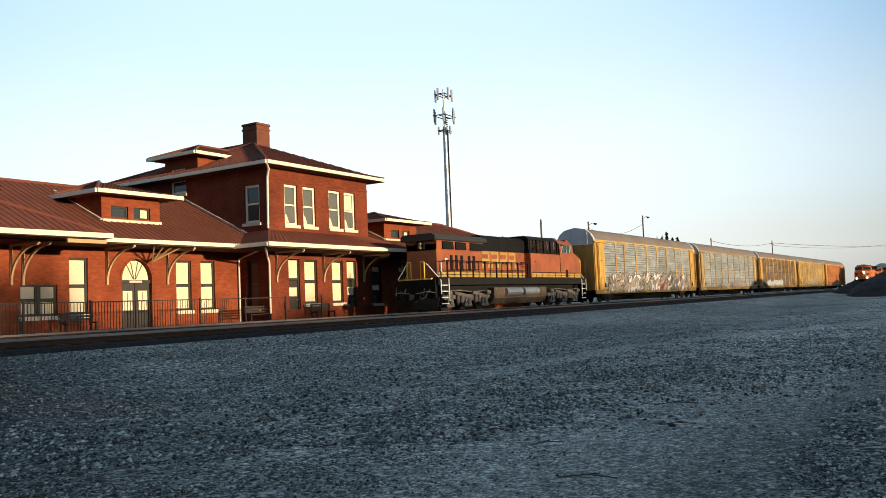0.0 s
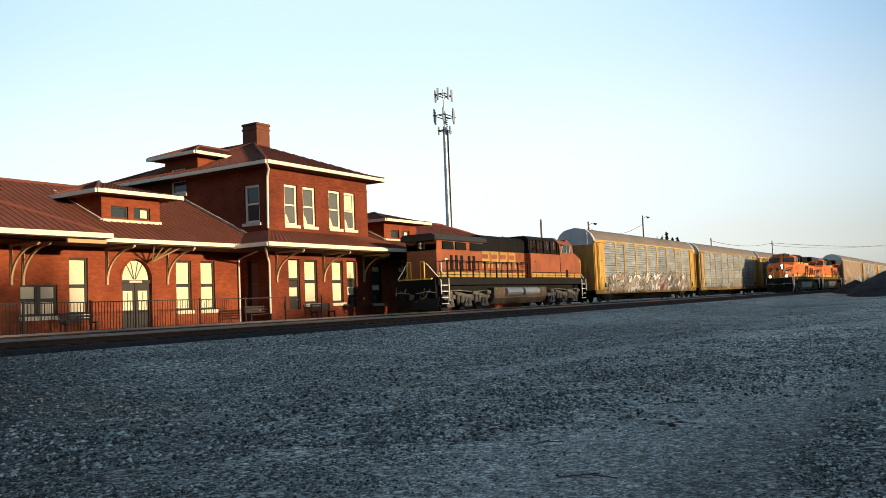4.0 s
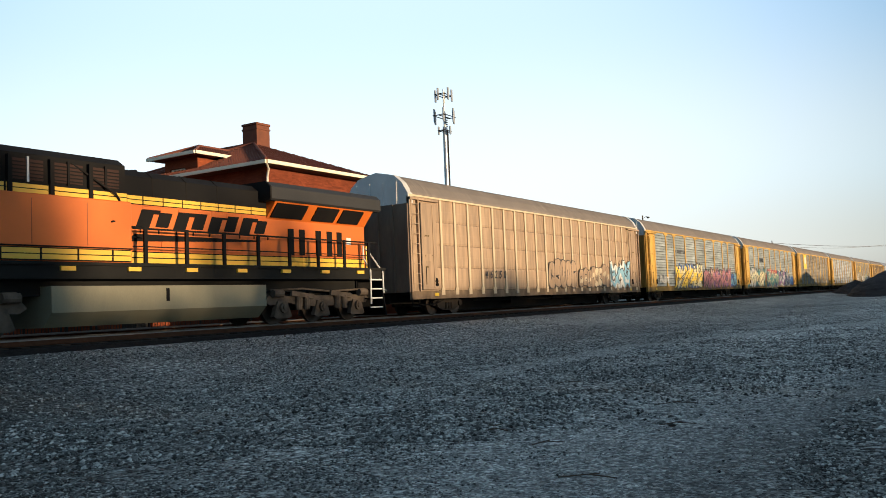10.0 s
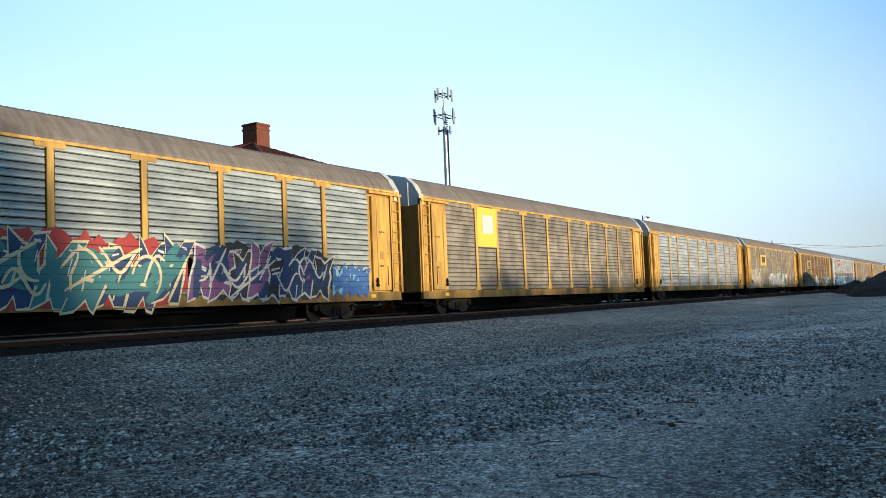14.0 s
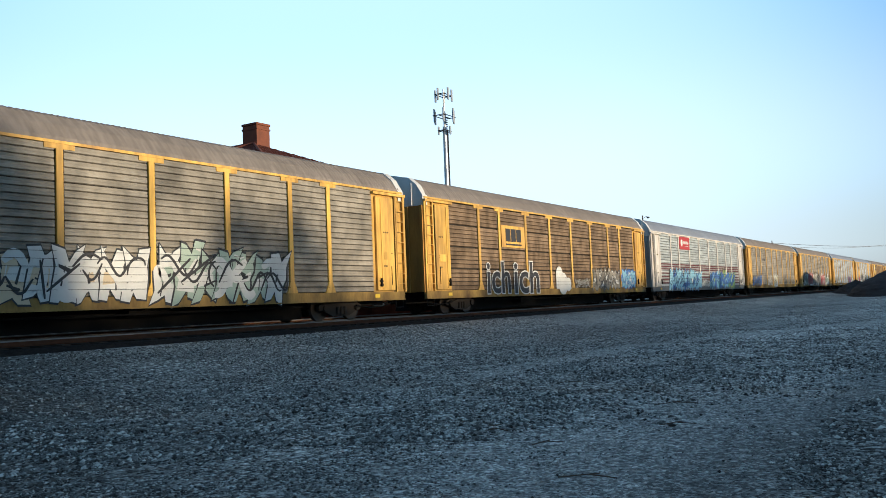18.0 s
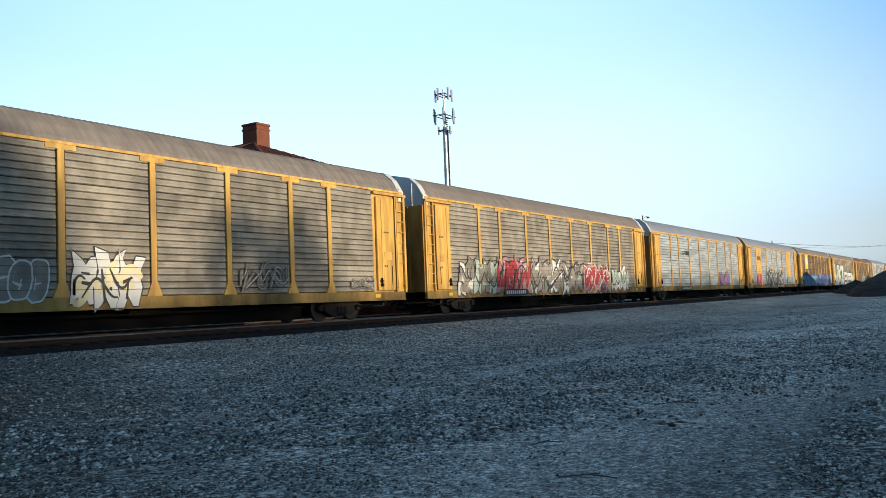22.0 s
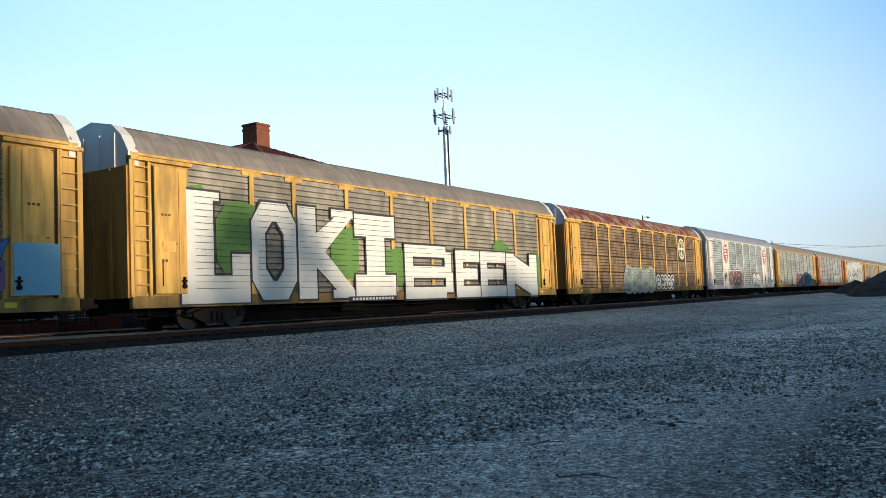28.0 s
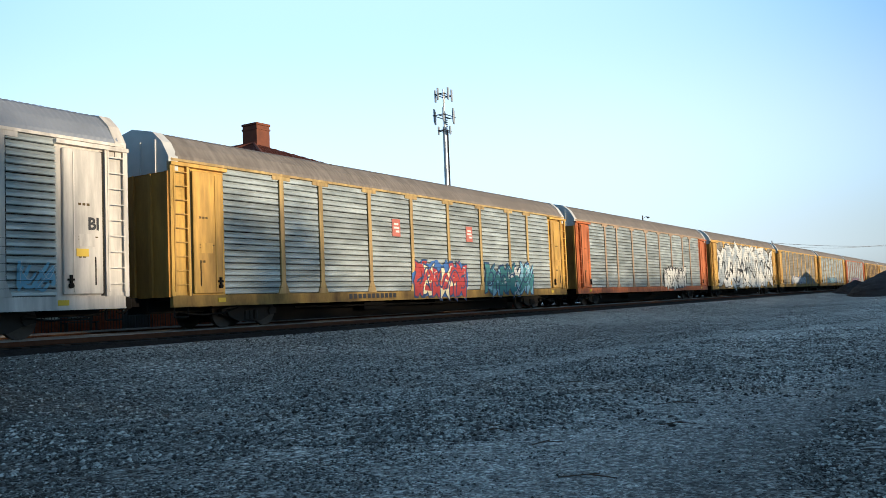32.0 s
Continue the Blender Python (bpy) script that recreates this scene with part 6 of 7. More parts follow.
    # road number under the cab windows
    if number:
        me = lettering(number, 0.66)
        part("road_number", me, LOCO_BK, L, "black road number", at=(4.05, -1.508, 2.80))
    # big company emblem: plain slanted blocks with a swoosh under them
    if old:
        for k in range(4):
            a = 11.4 + 1.15 * k
            for y0, y1 in ((-1.047, -1.03), (1.03, 1.047)):
                e, f = a + 0.18, a + 0.75
                part("emblem_block", Shape().prism([(a, 2.5), (e, 2.5), (e, 2.9), (f, 2.9), (f, 2.5), (f + 0.18, 2.5), (f + 0.18, 3.06), (e, 3.06), (e, 3.33), (f + 0.18, 3.33), (f + 0.18, 3.5), (a, 3.5)], y0, y1, "y"), LOCO_YO, L, "faded yellow emblem block on the hood")
    else:
        lean = lambda a, z: (a + (z - 2.86) * 0.42, z)
        for i in range(8):
            a, b = 10.5 + 0.64 * i, 10.94 + 0.64 * i
            z0, z1 = 2.88 + 0.06 * (i % 2), 3.42 - 0.06 * (i % 3 == 1)
            if i % 2 == 0:
                outline = [lean(a, z0), lean(b, z0), lean(b, 3.3), lean(b + 0.2, 3.3), lean(b + 0.2, z1), lean(a, z1)]
            else:
                outline = [lean(a, z0), lean(b, z0), lean(b, z1), lean(a, z1)]
            part("emblem_block", Shape().prism(outline, -1.047, -1.03, "y"), LOCO_BK, L, "black slanted emblem block on the hood")
        part("emblem_swoosh", Shape().prism([(10.15, 2.50), (15.2, 2.67), (15.4, 2.72), (10.5, 2.72)], -1.047, -1.03, "y"), LOCO_BK, L, "black swoosh under the emblem")
    return L


# ---- the passing train ----
BLUE_P, SKY_P, PINK_P = paint("blue", (0.05, 0.13, 0.38)), paint("pale_blue", (0.24, 0.44, 0.58)), paint("pink", (0.4, 0.17, 0.2))
RED_P, GREEN_P, LIME_P = paint("red", (0.34, 0.035, 0.035)), paint("green", (0.10, 0.20, 0.035)), paint("lime", (0.28, 0.4, 0.1))
PURP_P, CREAM_P, TEAL_P = paint("purple", (0.2, 0.09, 0.23)), paint("cream", (0.66, 0.6, 0.38)), paint("teal", (0.06, 0.2, 0.22))
MINT_P, NAVY_P, MAUVE_P = paint("mint", (0.36, 0.44, 0.37)), paint("navy", (0.02, 0.05, 0.14)), paint("mauve", (0.29, 0.18, 0.36))
PEACH_P = paint("peach", (0.4, 0.25, 0.21))
BRIGHTY = paint("bright_yellow", (0.8, 0.55, 0.06))

lead = locomotive("clean orange and black diesel locomotive with lit headlights", "6822", lit=True)
second = locomotive("clean orange and black diesel locomotive with unlit headlights", "6845", lit=False)

CARS = []


def put_car(c, top=2.5):
    """Adds a car to the train; thin dark strips over the paint stand for the shaded slots between ribs, up to a height.
    """
    CARS.append(c)
    if len(CARS) == 1:
        return c
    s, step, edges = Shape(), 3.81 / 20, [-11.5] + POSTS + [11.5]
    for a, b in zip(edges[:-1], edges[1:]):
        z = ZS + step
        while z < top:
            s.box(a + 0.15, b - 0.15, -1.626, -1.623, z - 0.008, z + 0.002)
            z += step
    tagged(part("rib_slot", s, INSIDE_SHADE, c, "thin dark strip put in for the shaded slot between ribs"), kind="stuff")
    return c


# the first car: plain grey-tan with many slim posts
c = put_car(autorack("grey-tan autorack car with many slim posts and scrawled tags", GREYP, GREYP, ROOF_G, CAPWHITE, ribs=1, tiers=4, posts=MANY, slim=True, smooth=True, post_mat=POSTTAN, sill_mat=BROWN))
part("road_number", lettering("46250", 0.5, 0.2, 0.012, 1.75), BLACK_P, c, "black road number", at=(-6.5, -1.572, 1.52))
piece(c, 3, -0.6, 3.0, 1.0, 2.4, (GREYP,), BLACK_P, form=BUBBLE, rim=0.03, edge=GREYP, slant=0.05)
piece(c, 4, 3.4, 8.0, 1.05, 2.2, (GREYP, POSTTAN), BLACK_P, form=BUBBLE, rim=0.035, edge=GREYP)
piece(c, 5, 8.25, 11.5, 0.95, 2.45, (WHITE_P, SKY_P), BLACK_P, rim=0.03, halo=None)
# 2
c = put_car(autorack("yellow autorack car with silver ribbed panels and cream and purple graffiti", YELLOW, SILVER))
marks(c, -6.7, -4.25, 3.45, 3.72, BLACK_P, 8, y=-1.53)
graffiti(c, 13, -10.9, -8.7, 1.05, 1.95, WHITE_P, WHITE_P, fat=0.12)
piece(c, 11, -7.1, 0.0, 0.85, 2.5, (CREAM_P, CREAM_P, BRIGHTY), BLACK_P, halo=BLUE_P, slant=0.3)
piece(c, 12, 0.5, 9.4, 0.8, 2.3, (PEACH_P, PURP_P, PINK_P), BLACK_P, slant=0.2)
piece(c, 14, 9.5, 11.5, 0.85, 2.0, (BLUE_P, SKY_P), BLACK_P)
# 3
c = put_car(autorack("yellow autorack car with silver ribbed panels and green and white graffiti", YELLOW, SILVER))
marks(c, -6.5, -4.6, 3.35, 3.72, BLACK_P, 4, y=-1.55)
piece(c, 21, -12.1, -4.4, 0.78, 2.5, (WHITE_P, MINT_P, TEAL_P, CREAM_P), BLACK_P, slant=0.4)
piece(c, 22, -3.5, 2.8, 0.72, 2.45, (TEAL_P, NAVY_P, TEAL_P), CREAM_P, halo=RED_P, slant=0.3, rim=0.05)
piece(c, 23, 3.1, 9.1, 0.85, 2.4, (BLACK_P, PURP_P, NAVY_P), WHITE_P, halo=BLACK_P, slant=0.2, rim=0.06)
piece(c, 24, 9.4, 11.4, 0.9, 1.85, (SKY_P, BLUE_P), BLUE_P)
# 4
c = put_car(autorack("grimy yellow autorack car with brown-grey panels and a bright yellow placard", YELLOW, TAN, seam=0.008))
placard(c, -8.9, -7.1, 2.95, 4.75, BRIGHTY, "bright yellow placard")
placard(c, -8.45, -7.45, 3.55, 4.4, WHITE_P, "white square on the placard", y=-1.582)
# 5
c = put_car(autorack("yellow autorack car with bright white-silver ribbed panels", YELLOW, PALE, tiers=4, ribs=4))
marks(c, 2.6, 4.0, 0.75, 0.94, BROWN, 3, y=-1.56)
# 6, 7
for k in range(2):
    c = put_car(autorack("yellow autorack car with brown-grey panels, yellow placard and white graffiti", YELLOW, BROWN if k else TAN, tiers=4))
    placard(c, -6.85, -4.4, 3.0, 4.05, BRIGHTY if k == 0 else YELLOW, "yellow company placard with black marks")
    em = part("company_emblem", Shape().box(-6.45, -4.8, -1.588, -1.58, 3.1, 3.18), BLACK_P, c)
    for i in range(3):
        part("emblem_block", Shape().bevelbox(-6.45 + 0.56 * i, -5.95 + 0.56 * i, -1.589, -1.58, 3.28, 3.9, 0.003), BLACK_P, em)
    if k == 0:
        piece(c, 41, -11.6, -7.5, 0.8, 2.5, (TAN, POSTTAN), WHITE_P, rim=0.05, slant=0.3)
        piece(c, 42, -3.6, 1.1, 0.85, 2.2, (WHITE_P, POSTTAN, WHITE_P), BLACK_P, rim=0.04)
        piece(c, 43, 1.5, 6.7, 0.8, 2.35, (WHITE_P, MINT_P, WHITE_P), BLACK_P, rim=0.05, slant=0.25)
    else:
        painted_word(c, "ich", -8.5, -6.1, 0.75, 2.35, BLACK_P, WHITE_P, 0.015, 0.025)
        painted_word(c, "ich", -5.8, -2.9, 0.72, 2.4, BLACK_P, WHITE_P, 0.015, 0.025)
        s = Shape()
        for xx, zz, r in ((-0.45, 1.75, 0.42), (0.0, 1.25, 0.6), (0.7, 1.2, 0.38)):
            s.box(xx - r, xx + r, -1.577 - 0.002 * r, -1.568, 0.95, zz).cyl((xx, -1.568, zz), (xx, -1.581 - 0.002 * r, zz), r, 16)
        part("painted_tag", s, WHITE_P, c, "white rounded painted shapes")
        graffiti(c, 48, 1.7, 3.8, 0.95, 1.6, TAN, WHITE_P, None, fat=0.12)
        piece(c, 49, 4.3, 8.6, 0.9, 2.1, (WHITE_P, TAN), BLACK_P, rim=0.04)
        piece(c, 50, 9.2, 11.4, 0.95, 2.0, (WHITE_P, SKY_P), BLUE_P, halo=BLUE_P)
# 8: white and red
c = put_car(autorack("white autorack car with red stripes, red placard and blue graffiti", WHITEP, BRIGHT, ROOF_S, tiers=4, ribs=5, sill_mat=SILLG))
placard(c, -6.8, -4.2, 3.78, 4.74, paint("placard_red", (0.34, 0.03, 0.035)), "dark red company placard")
part("emblem_disc", Shape().cyl((-6.25, -1.58, 4.27), (-6.25, -1.585, 4.27), 0.26, 16), WHITE_P, c)
marks(c, -5.8, -4.45, 4.2, 4.42, WHITE_P, 7, y=-1.585)
marks(c, -5.5, -4.6, 4.02, 4.08, WHITE_P, 8, y=-1.585)
for z in (1.2, 1.42, 1.64, 1.9, 2.2, 2.38, 2.56):
    part("red_stripe", Shape().box(-11.5, 11.5, -1.556, -1.535, z, z + 0.09), paint("dark_red", (0.08, 0.008, 0.011)), c, "dark red stripe")
piece(c, 51, -9.6, -1.4, 0.72, 2.25, (SKY_P, BLUE_P, WHITE_P, SKY_P), NAVY_P, slant=0.3, rim=0.04)
graffiti(c, 53, -1.2, 1.2, 0.8, 1.6, WHITE_P, WHITE_P, None, fat=0.12)
piece(c, 52, 1.4, 9.9, 0.75, 2.2, (SKY_P, TEAL_P, LIME_P, SKY_P, BLUE_P), NAVY_P, slant=0.3, rim=0.04)
graffiti(c, 54, -12.6, -12.1, 1.1, 3.6, BLACK_P, BLACK_P, None, fat=0.05, y=-1.66)
marks(c, -8.0, -4.9, 0.74, 0.92, WHITE_P, 10, y=-1.57)
# 9
c = put_car(autorack("yellow autorack car with brown-grey panels and faint tags", YELLOW, TAN, seam=0.008))
marks(c, -6.3, -4.7, 3.5, 3.72, BLACK_P, 8, y=-1.55)
piece(c, 61, -11.6, -7.2, 0.9, 1.9, (TAN, BLUE_P), BLACK_P, rim=0.05)
piece(c, 62, -4.1, -1.8, 0.95, 1.95, (TAN,), WHITE_P, rim=0.05, form=BUBBLE)
piece(c, 63, -1.1, 0.95, 0.72, 2.1, (WHITE_P, CREAM_P), BLACK_P, rim=0.03)
graffiti(c, 64, 4.5, 6.9, 0.95, 2.1, TAN, BLACK_P, None, fat=0.1)
graffiti(c, 65, 10.0, 11.5, 0.95, 1.6, TAN, BLACK_P, None, fat=0.12)
# 10
c = put_car(autorack("grimy yellow autorack car with brown-grey panels and pale graffiti", YELLOW, TAN, seam=0.008))
piece(c, 71, -10.9, -7.5, 0.8, 2.3, (MINT_P, WHITE_P, TAN), BLACK_P, rim=0.035, slant=0.25)
piece(c, 72, -7.4, -3.9, 0.75, 2.4, (PINK_P, PEACH_P, RED_P), BLACK_P, rim=0.05)
piece(c, 73, -3.8, 2.6, 0.75, 2.4, (WHITE_P, MINT_P, TAN), BLACK_P, rim=0.06, slant=0.3)
piece(c, 74, 2.9, 7.1, 0.8, 2.4, (PINK_P, PEACH_P, RED_P), WHITE_P, rim=0.04)
piece(c, 75, 7.3, 10.2, 0.85, 2.2, (WHITE_P, MINT_P), BLACK_P, rim=0.03)
placard(c, -6.85, -4.45, 0.70, 1.0, BLACK_P, "black number panel on the sill", y=-1.60)
marks(c, -6.7, -4.6, 0.77, 0.93, WHITE_P, 10, y=-1.616)
# 11
c = put_car(autorack("yellow-ended autorack car with silver panels and small purple tag", YELLOW, PALE, ROOF_S))
for k in range(3):
    part("emblem_stripe", Shape().box(-6.5 + 0.1 * k, -5.55 + 0.1 * k, -1.576, -1.565, 3.36 + 0.11 * k, 3.42 + 0.11 * k), SILLG, c, "faded dark emblem stripe")
for a in (-5.4, -4.85):
    part("emblem_block", Shape().prism([(a, 3.35), (a + 0.42, 3.35), (a + 0.54, 3.68), (a + 0.12, 3.68)], -1.578, -1.565, "y"), BLACK_P, c, "black slanted emblem block")
placard(c, -6.9, -4.2, 0.72, 0.93, BLACK_P, "black number panel on the sill", y=-1.588)
marks(c, -6.75, -4.35, 0.77, 0.88, WHITE_P, 12, y=-1.604)
piece(c, 81, 4.45, 7.85, 1.0, 2.1, (PURP_P, MAUVE_P), BLACK_P, rim=0.06, wide=0.62, slant=0.1)
# 12
c = put_car(autorack("yellow autorack car with silver panels and black-and-white graffiti", YELLOW, PALE, ROOF_S, cap=YELLOW))
for a, b in ((-9.2, -7.1), (6.75, 8.8)):
    part("door_bay", Shape().bevelbox(a, b, -1.57, -1.5, 0.99, 4.78, 0.02), YELLOW, c, "plain yellow door bay")
    part("bay_seam", Shape().box((a + b) / 2 - 0.012, (a + b) / 2 + 0.012, -1.573, -1.569, 1.02, 4.75), STENCIL, c)
marks(c, -8.75, -7.5, 3.5, 3.9, BLACK_P, 3, y=-1.575)
for sx in (-1, 1):
    part("emblem_bracket", Shape().box(-8.14 + sx * 0.82 - 0.03, -8.14 + sx * 0.82 + 0.03, -1.578, -1.57, 3.4, 4.0).box(min(-8.14 + sx * 0.82, -8.14 + sx * 0.7), max(-8.14 + sx * 0.82, -8.14 + sx * 0.7), -1.578, -1.57, 3.96, 4.02).box(min(-8.14 + sx * 0.82, -8.14 + sx * 0.7), max(-8.14 + sx * 0.82, -8.14 + sx * 0.7), -1.578, -1.57, 3.38, 3.44), BLACK_P, c)
piece(c, 91, -4.5, 4.4, 0.75, 2.55, (BLACK_P,), WHITE_P, slant=0.2, rim=0.045, halo=None, edge=WHITE_P, wide=0.66)
piece(c, 92, -9.1, -7.2, 0.95, 2.1, (RED_P, PINK_P), RED_P, form=BUBBLE, y=-1.58)
graffiti(c, 93, 6.7, 8.7, 0.95, 1.9, SKY_P, BLUE_P, None, y=-1.58)
# 13
c = put_car(autorack("grimy yellow autorack car with brown panels and blue-violet graffiti", YELLOW, BROWN))
placard(c, -8.9, -7.1, 2.95, 4.75, BRIGHTY, "bright yellow placard")
placard(c, -8.5, -7.5, 3.5, 4.3, WHITE_P, "white square on the placard", y=-1.582)
piece(c, 101, -11.6, -0.6, 0.78, 2.15, (SKY_P, BLUE_P, PURP_P, SKY_P), NAVY_P, slant=0.2, rim=0.05, halo=BLUE_P)
piece(c, 102, -0.4, 11.3, 0.78, 2.2, (SKY_P, MAUVE_P, PINK_P, BLUE_P), NAVY_P, slant=0.2, rim=0.05, halo=PURP_P)
placard(c, 11.7, 12.9, 1.05, 2.3, SKY_P, "pale blue painted patch", y=-1.645)
# 14: the great white letters on green
c = put_car(autorack("yellow autorack car painted with giant white letters over bright green", YELLOW, TAN, seam=0.008), 3.95)
s = Shape()
rng = random.Random(4)
for x0, x1, za, zb in ((-10.5, -8.5, 1.55, 3.75), (-7.6, -6.4, 1.0, 3.4), (-5.2, -3.6, 1.5, 3.2), (-2.2, -0.6, 1.2, 2.7), (10.2, 11.6, 0.85, 2.9), (6.6, 8.4, 2.3, 3.2), (-11.6, -10.9, 3.2, 4.2)):
    n = 10
    low, high = [], []
    for i in range(n + 1):
        x, e = x0 + (x1 - x0) * i / n, min(1.0, 0.55 + 2.5 * min(i, n - i) / n)
        mid_z, half = (za + zb) / 2, (zb - za) / 2 * e
        low.append((x, -1.567, mid_z - half + 0.12 * noise.noise((x * 1.3, 2, 0))))
        high.append((x, -1.567, mid_z + half + 0.3 * noise.noise((x * 0.9, 7, 0))))
    s.add(low + high, [(i, i + 1, n + 2 + i, n + 1 + i) for i in range(n)])
green = part("painted_tag", s, GREEN_P, c, "bright green painted ground of the giant letters")


def block_letter(ch, x, z, w, h, t, y, grow=0.0):
    """A slab letter of bars, all t thick; grow swells each bar for the outline behind."""
    s = Shape()

    def q(*p):
        cx, cz = sum(a for a, _ in p) / len(p), sum(b for _, b in p) / len(p)
        far = [(a + (grow if a > cx else -grow), b + (grow if b > cz else -grow)) for a, b in p]
        s.add([(x + a, y - 0.0003 * (len(s.f) % 7), z + b) for a, b in far], [tuple(range(len(p)))])

    def bx(a, b, c0, d):
        q((a, c0), (b, c0), (b, d), (a, d))
    if ch == "L":
        bx(0, t * 1.5, 0, h), bx(t * 1.4, w, 0, t), bx(w - t * 0.9, w, t * 0.9, t * 1.8), bx(-t * 0.3, t * 1.8, h - t * 0.2, h + t * 0.1)
    elif ch == "O":
        bx(0.22 * w, 0.78 * w, 0, t), bx(0.22 * w, 0.78 * w, h - t, h), bx(0, t, 0.2 * h, 0.8 * h), bx(w - t, w, 0.2 * h, 0.8 * h)
        q((0, 0.2 * h), (0.22 * w, 0), (0.45 * w, t), (t, 0.32 * h)), q((0, 0.8 * h), (t, 0.68 * h), (0.45 * w, h - t), (0.22 * w, h))
        q((0.78 * w, 0), (w, 0.2 * h), (w - t, 0.32 * h), (0.55 * w, t)), q((w, 0.8 * h), (0.78 * w, h), (0.55 * w, h - t), (w - t, 0.68 * h))
    elif ch == "K":
        bx(0, t * 1.3, 0, h), q((t * 1.2, 0.38 * h), (w, h - t * 0.3), (w - t * 1.3, h - t * 0.3), (t * 1.2, 0.7 * h)), q((t * 1.2, 0.66 * h), (t * 1.2, 0.36 * h), (w - t * 1.3, t * 0.3), (w + 0.1, t * 0.3))
        bx(w - t * 1.7, w + 0.05, h - t * 0.4, h), bx(w - t * 1.7, w + 0.15, 0, t * 0.4)
    elif ch == "I":
        bx(w / 2 - t * 0.7, w / 2 + t * 0.7, t * 0.9, h - t * 0.9), bx(0, w, 0, t), bx(0, w, h - t, h)
    elif ch == "B":
        bx(0, t, 0, h), bx(t * 0.9, w * 0.85, 0, t * 0.8), bx(t * 0.9, w * 0.85, h / 2 - t * 0.4, h / 2 + t * 0.4), bx(t * 0.9, w * 0.85, h - t * 0.8, h), bx(w - t, w, t * 0.4, h / 2), bx(w - t * 1.1, w - t * 0.2, h / 2, h - t * 0.4)
    elif ch == "E":
        bx(0, t, 0, h), bx(t * 0.9, w, 0, t * 0.8), bx(t * 0.9, w * 0.85, h / 2 - t * 0.4, h / 2 + t * 0.4), bx(t * 0.9, w, h - t * 0.8, h)
    elif ch == "N":
        bx(0, t, 0, h), bx(w - t, w, 0, h), q((t * 0.6, h), (t * 0.6, h - t * 1.6), (w - t * 0.6, 0), (w - t * 0.6, t * 1.6))
    return s


for turn_, (ch, x, w, h, t, z) in enumerate((("L", -11.85, 2.7, 3.2, 0.82, 0.74), ("O", -9.05, 2.05, 3.1, 0.6, 0.8), ("K", -6.9, 2.95, 3.1, 0.7, 0.8), ("I", -3.85, 2.5, 3.05, 0.82, 0.8),
                          ("B", -0.7, 3.6, 2.15, 0.58, 0.68), ("E", 3.15, 2.2, 2.05, 0.62, 0.68), ("E", 5.3, 2.5, 2.05, 0.62, 0.68), ("N", 7.8, 3.3, 2.05, 0.82, 0.66))):
    lt = part("painted_letter", block_letter(ch, x, z, w, h, t, -1.576 - 0.006 * turn_), WHITE_P, c, "giant white painted letter")
    part("outline", block_letter(ch, x, z, w, h, t, -1.5733 - 0.006 * turn_, 0.075), BLACK_P, lt)
placard(c, -4.3, -1.3, 0.66, 0.84, BLACK_P, "black number panel on the sill", y=-1.588)
marks(c, -4.1, -1.5, 0.70, 0.79, WHITE_P, 13, y=-1.604)
# 15: rusty roof
c = put_car(autorack("weathered yellow autorack car with rusty roof and round white emblem", YELLOW, BROWN, ROOF_R, tiers=4, seam=0.085))
EX, EM = 8.0, 3.8
part("emblem_field", Shape().bevelbox(7.1, 8.86, -1.562, -1.5, 2.92, 4.76, 0.01), BLACK_P, c, "black square behind the emblem")
em = part("company_emblem", Shape().cyl((EX, -1.56, EM), (EX, -1.572, EM), 0.84, 28), BLACK_P, c, "round cream cross emblem on black")
ring = Shape()
for r0, r1 in ((0.80, 0.66), (0.52, 0.44)):
    for i in range(28):
        a, b = 2 * math.pi * i / 28, 2 * math.pi * (i + 1) / 28
        ring.add([(EX + r * math.cos(t), -1.578, EM + r * math.sin(t)) for r, t in ((r0, a), (r0, b), (r1, b), (r1, a))], [(0, 1, 2, 3)])
for dx, dz in ((0.07, 0.66), (0.66, 0.07)):
    ring.add([(EX + u * dx, -1.579 - 0.0005 * (dx > 0.5), EM + v * dz) for u, v in ((-1, -1), (1, -1), (1, 1), (-1, 1))], [(0, 1, 2, 3)])
part("emblem_ring", ring, CREAM_P, em)
SAGE_P, SLATE_P = paint("sage", (0.27, 0.31, 0.25)), paint("slate", (0.15, 0.185, 0.2))
piece(c, 111, -4.4, 1.0, 0.72, 2.1, (SLATE_P, SAGE_P, SLATE_P), SAGE_P, halo=SAGE_P, form=BUBBLE, rim=0.12, wide=0.8)
painted_word(c, "ecses", 1.4, 5.8, 0.68, 1.95, BLACK_P, BLACK_P, 0.09, 0.02, y=-1.577)
painted_word(c, "ecses", 1.55, 5.65, 0.78, 1.85, paint("soot", (0.035, 0.04, 0.055)), WHITE_P, 0.0, 0.05, y=-1.588)
marks(c, -6.4, -3.6, 0.75, 0.9, BLACK_P, 11, y=-1.57)
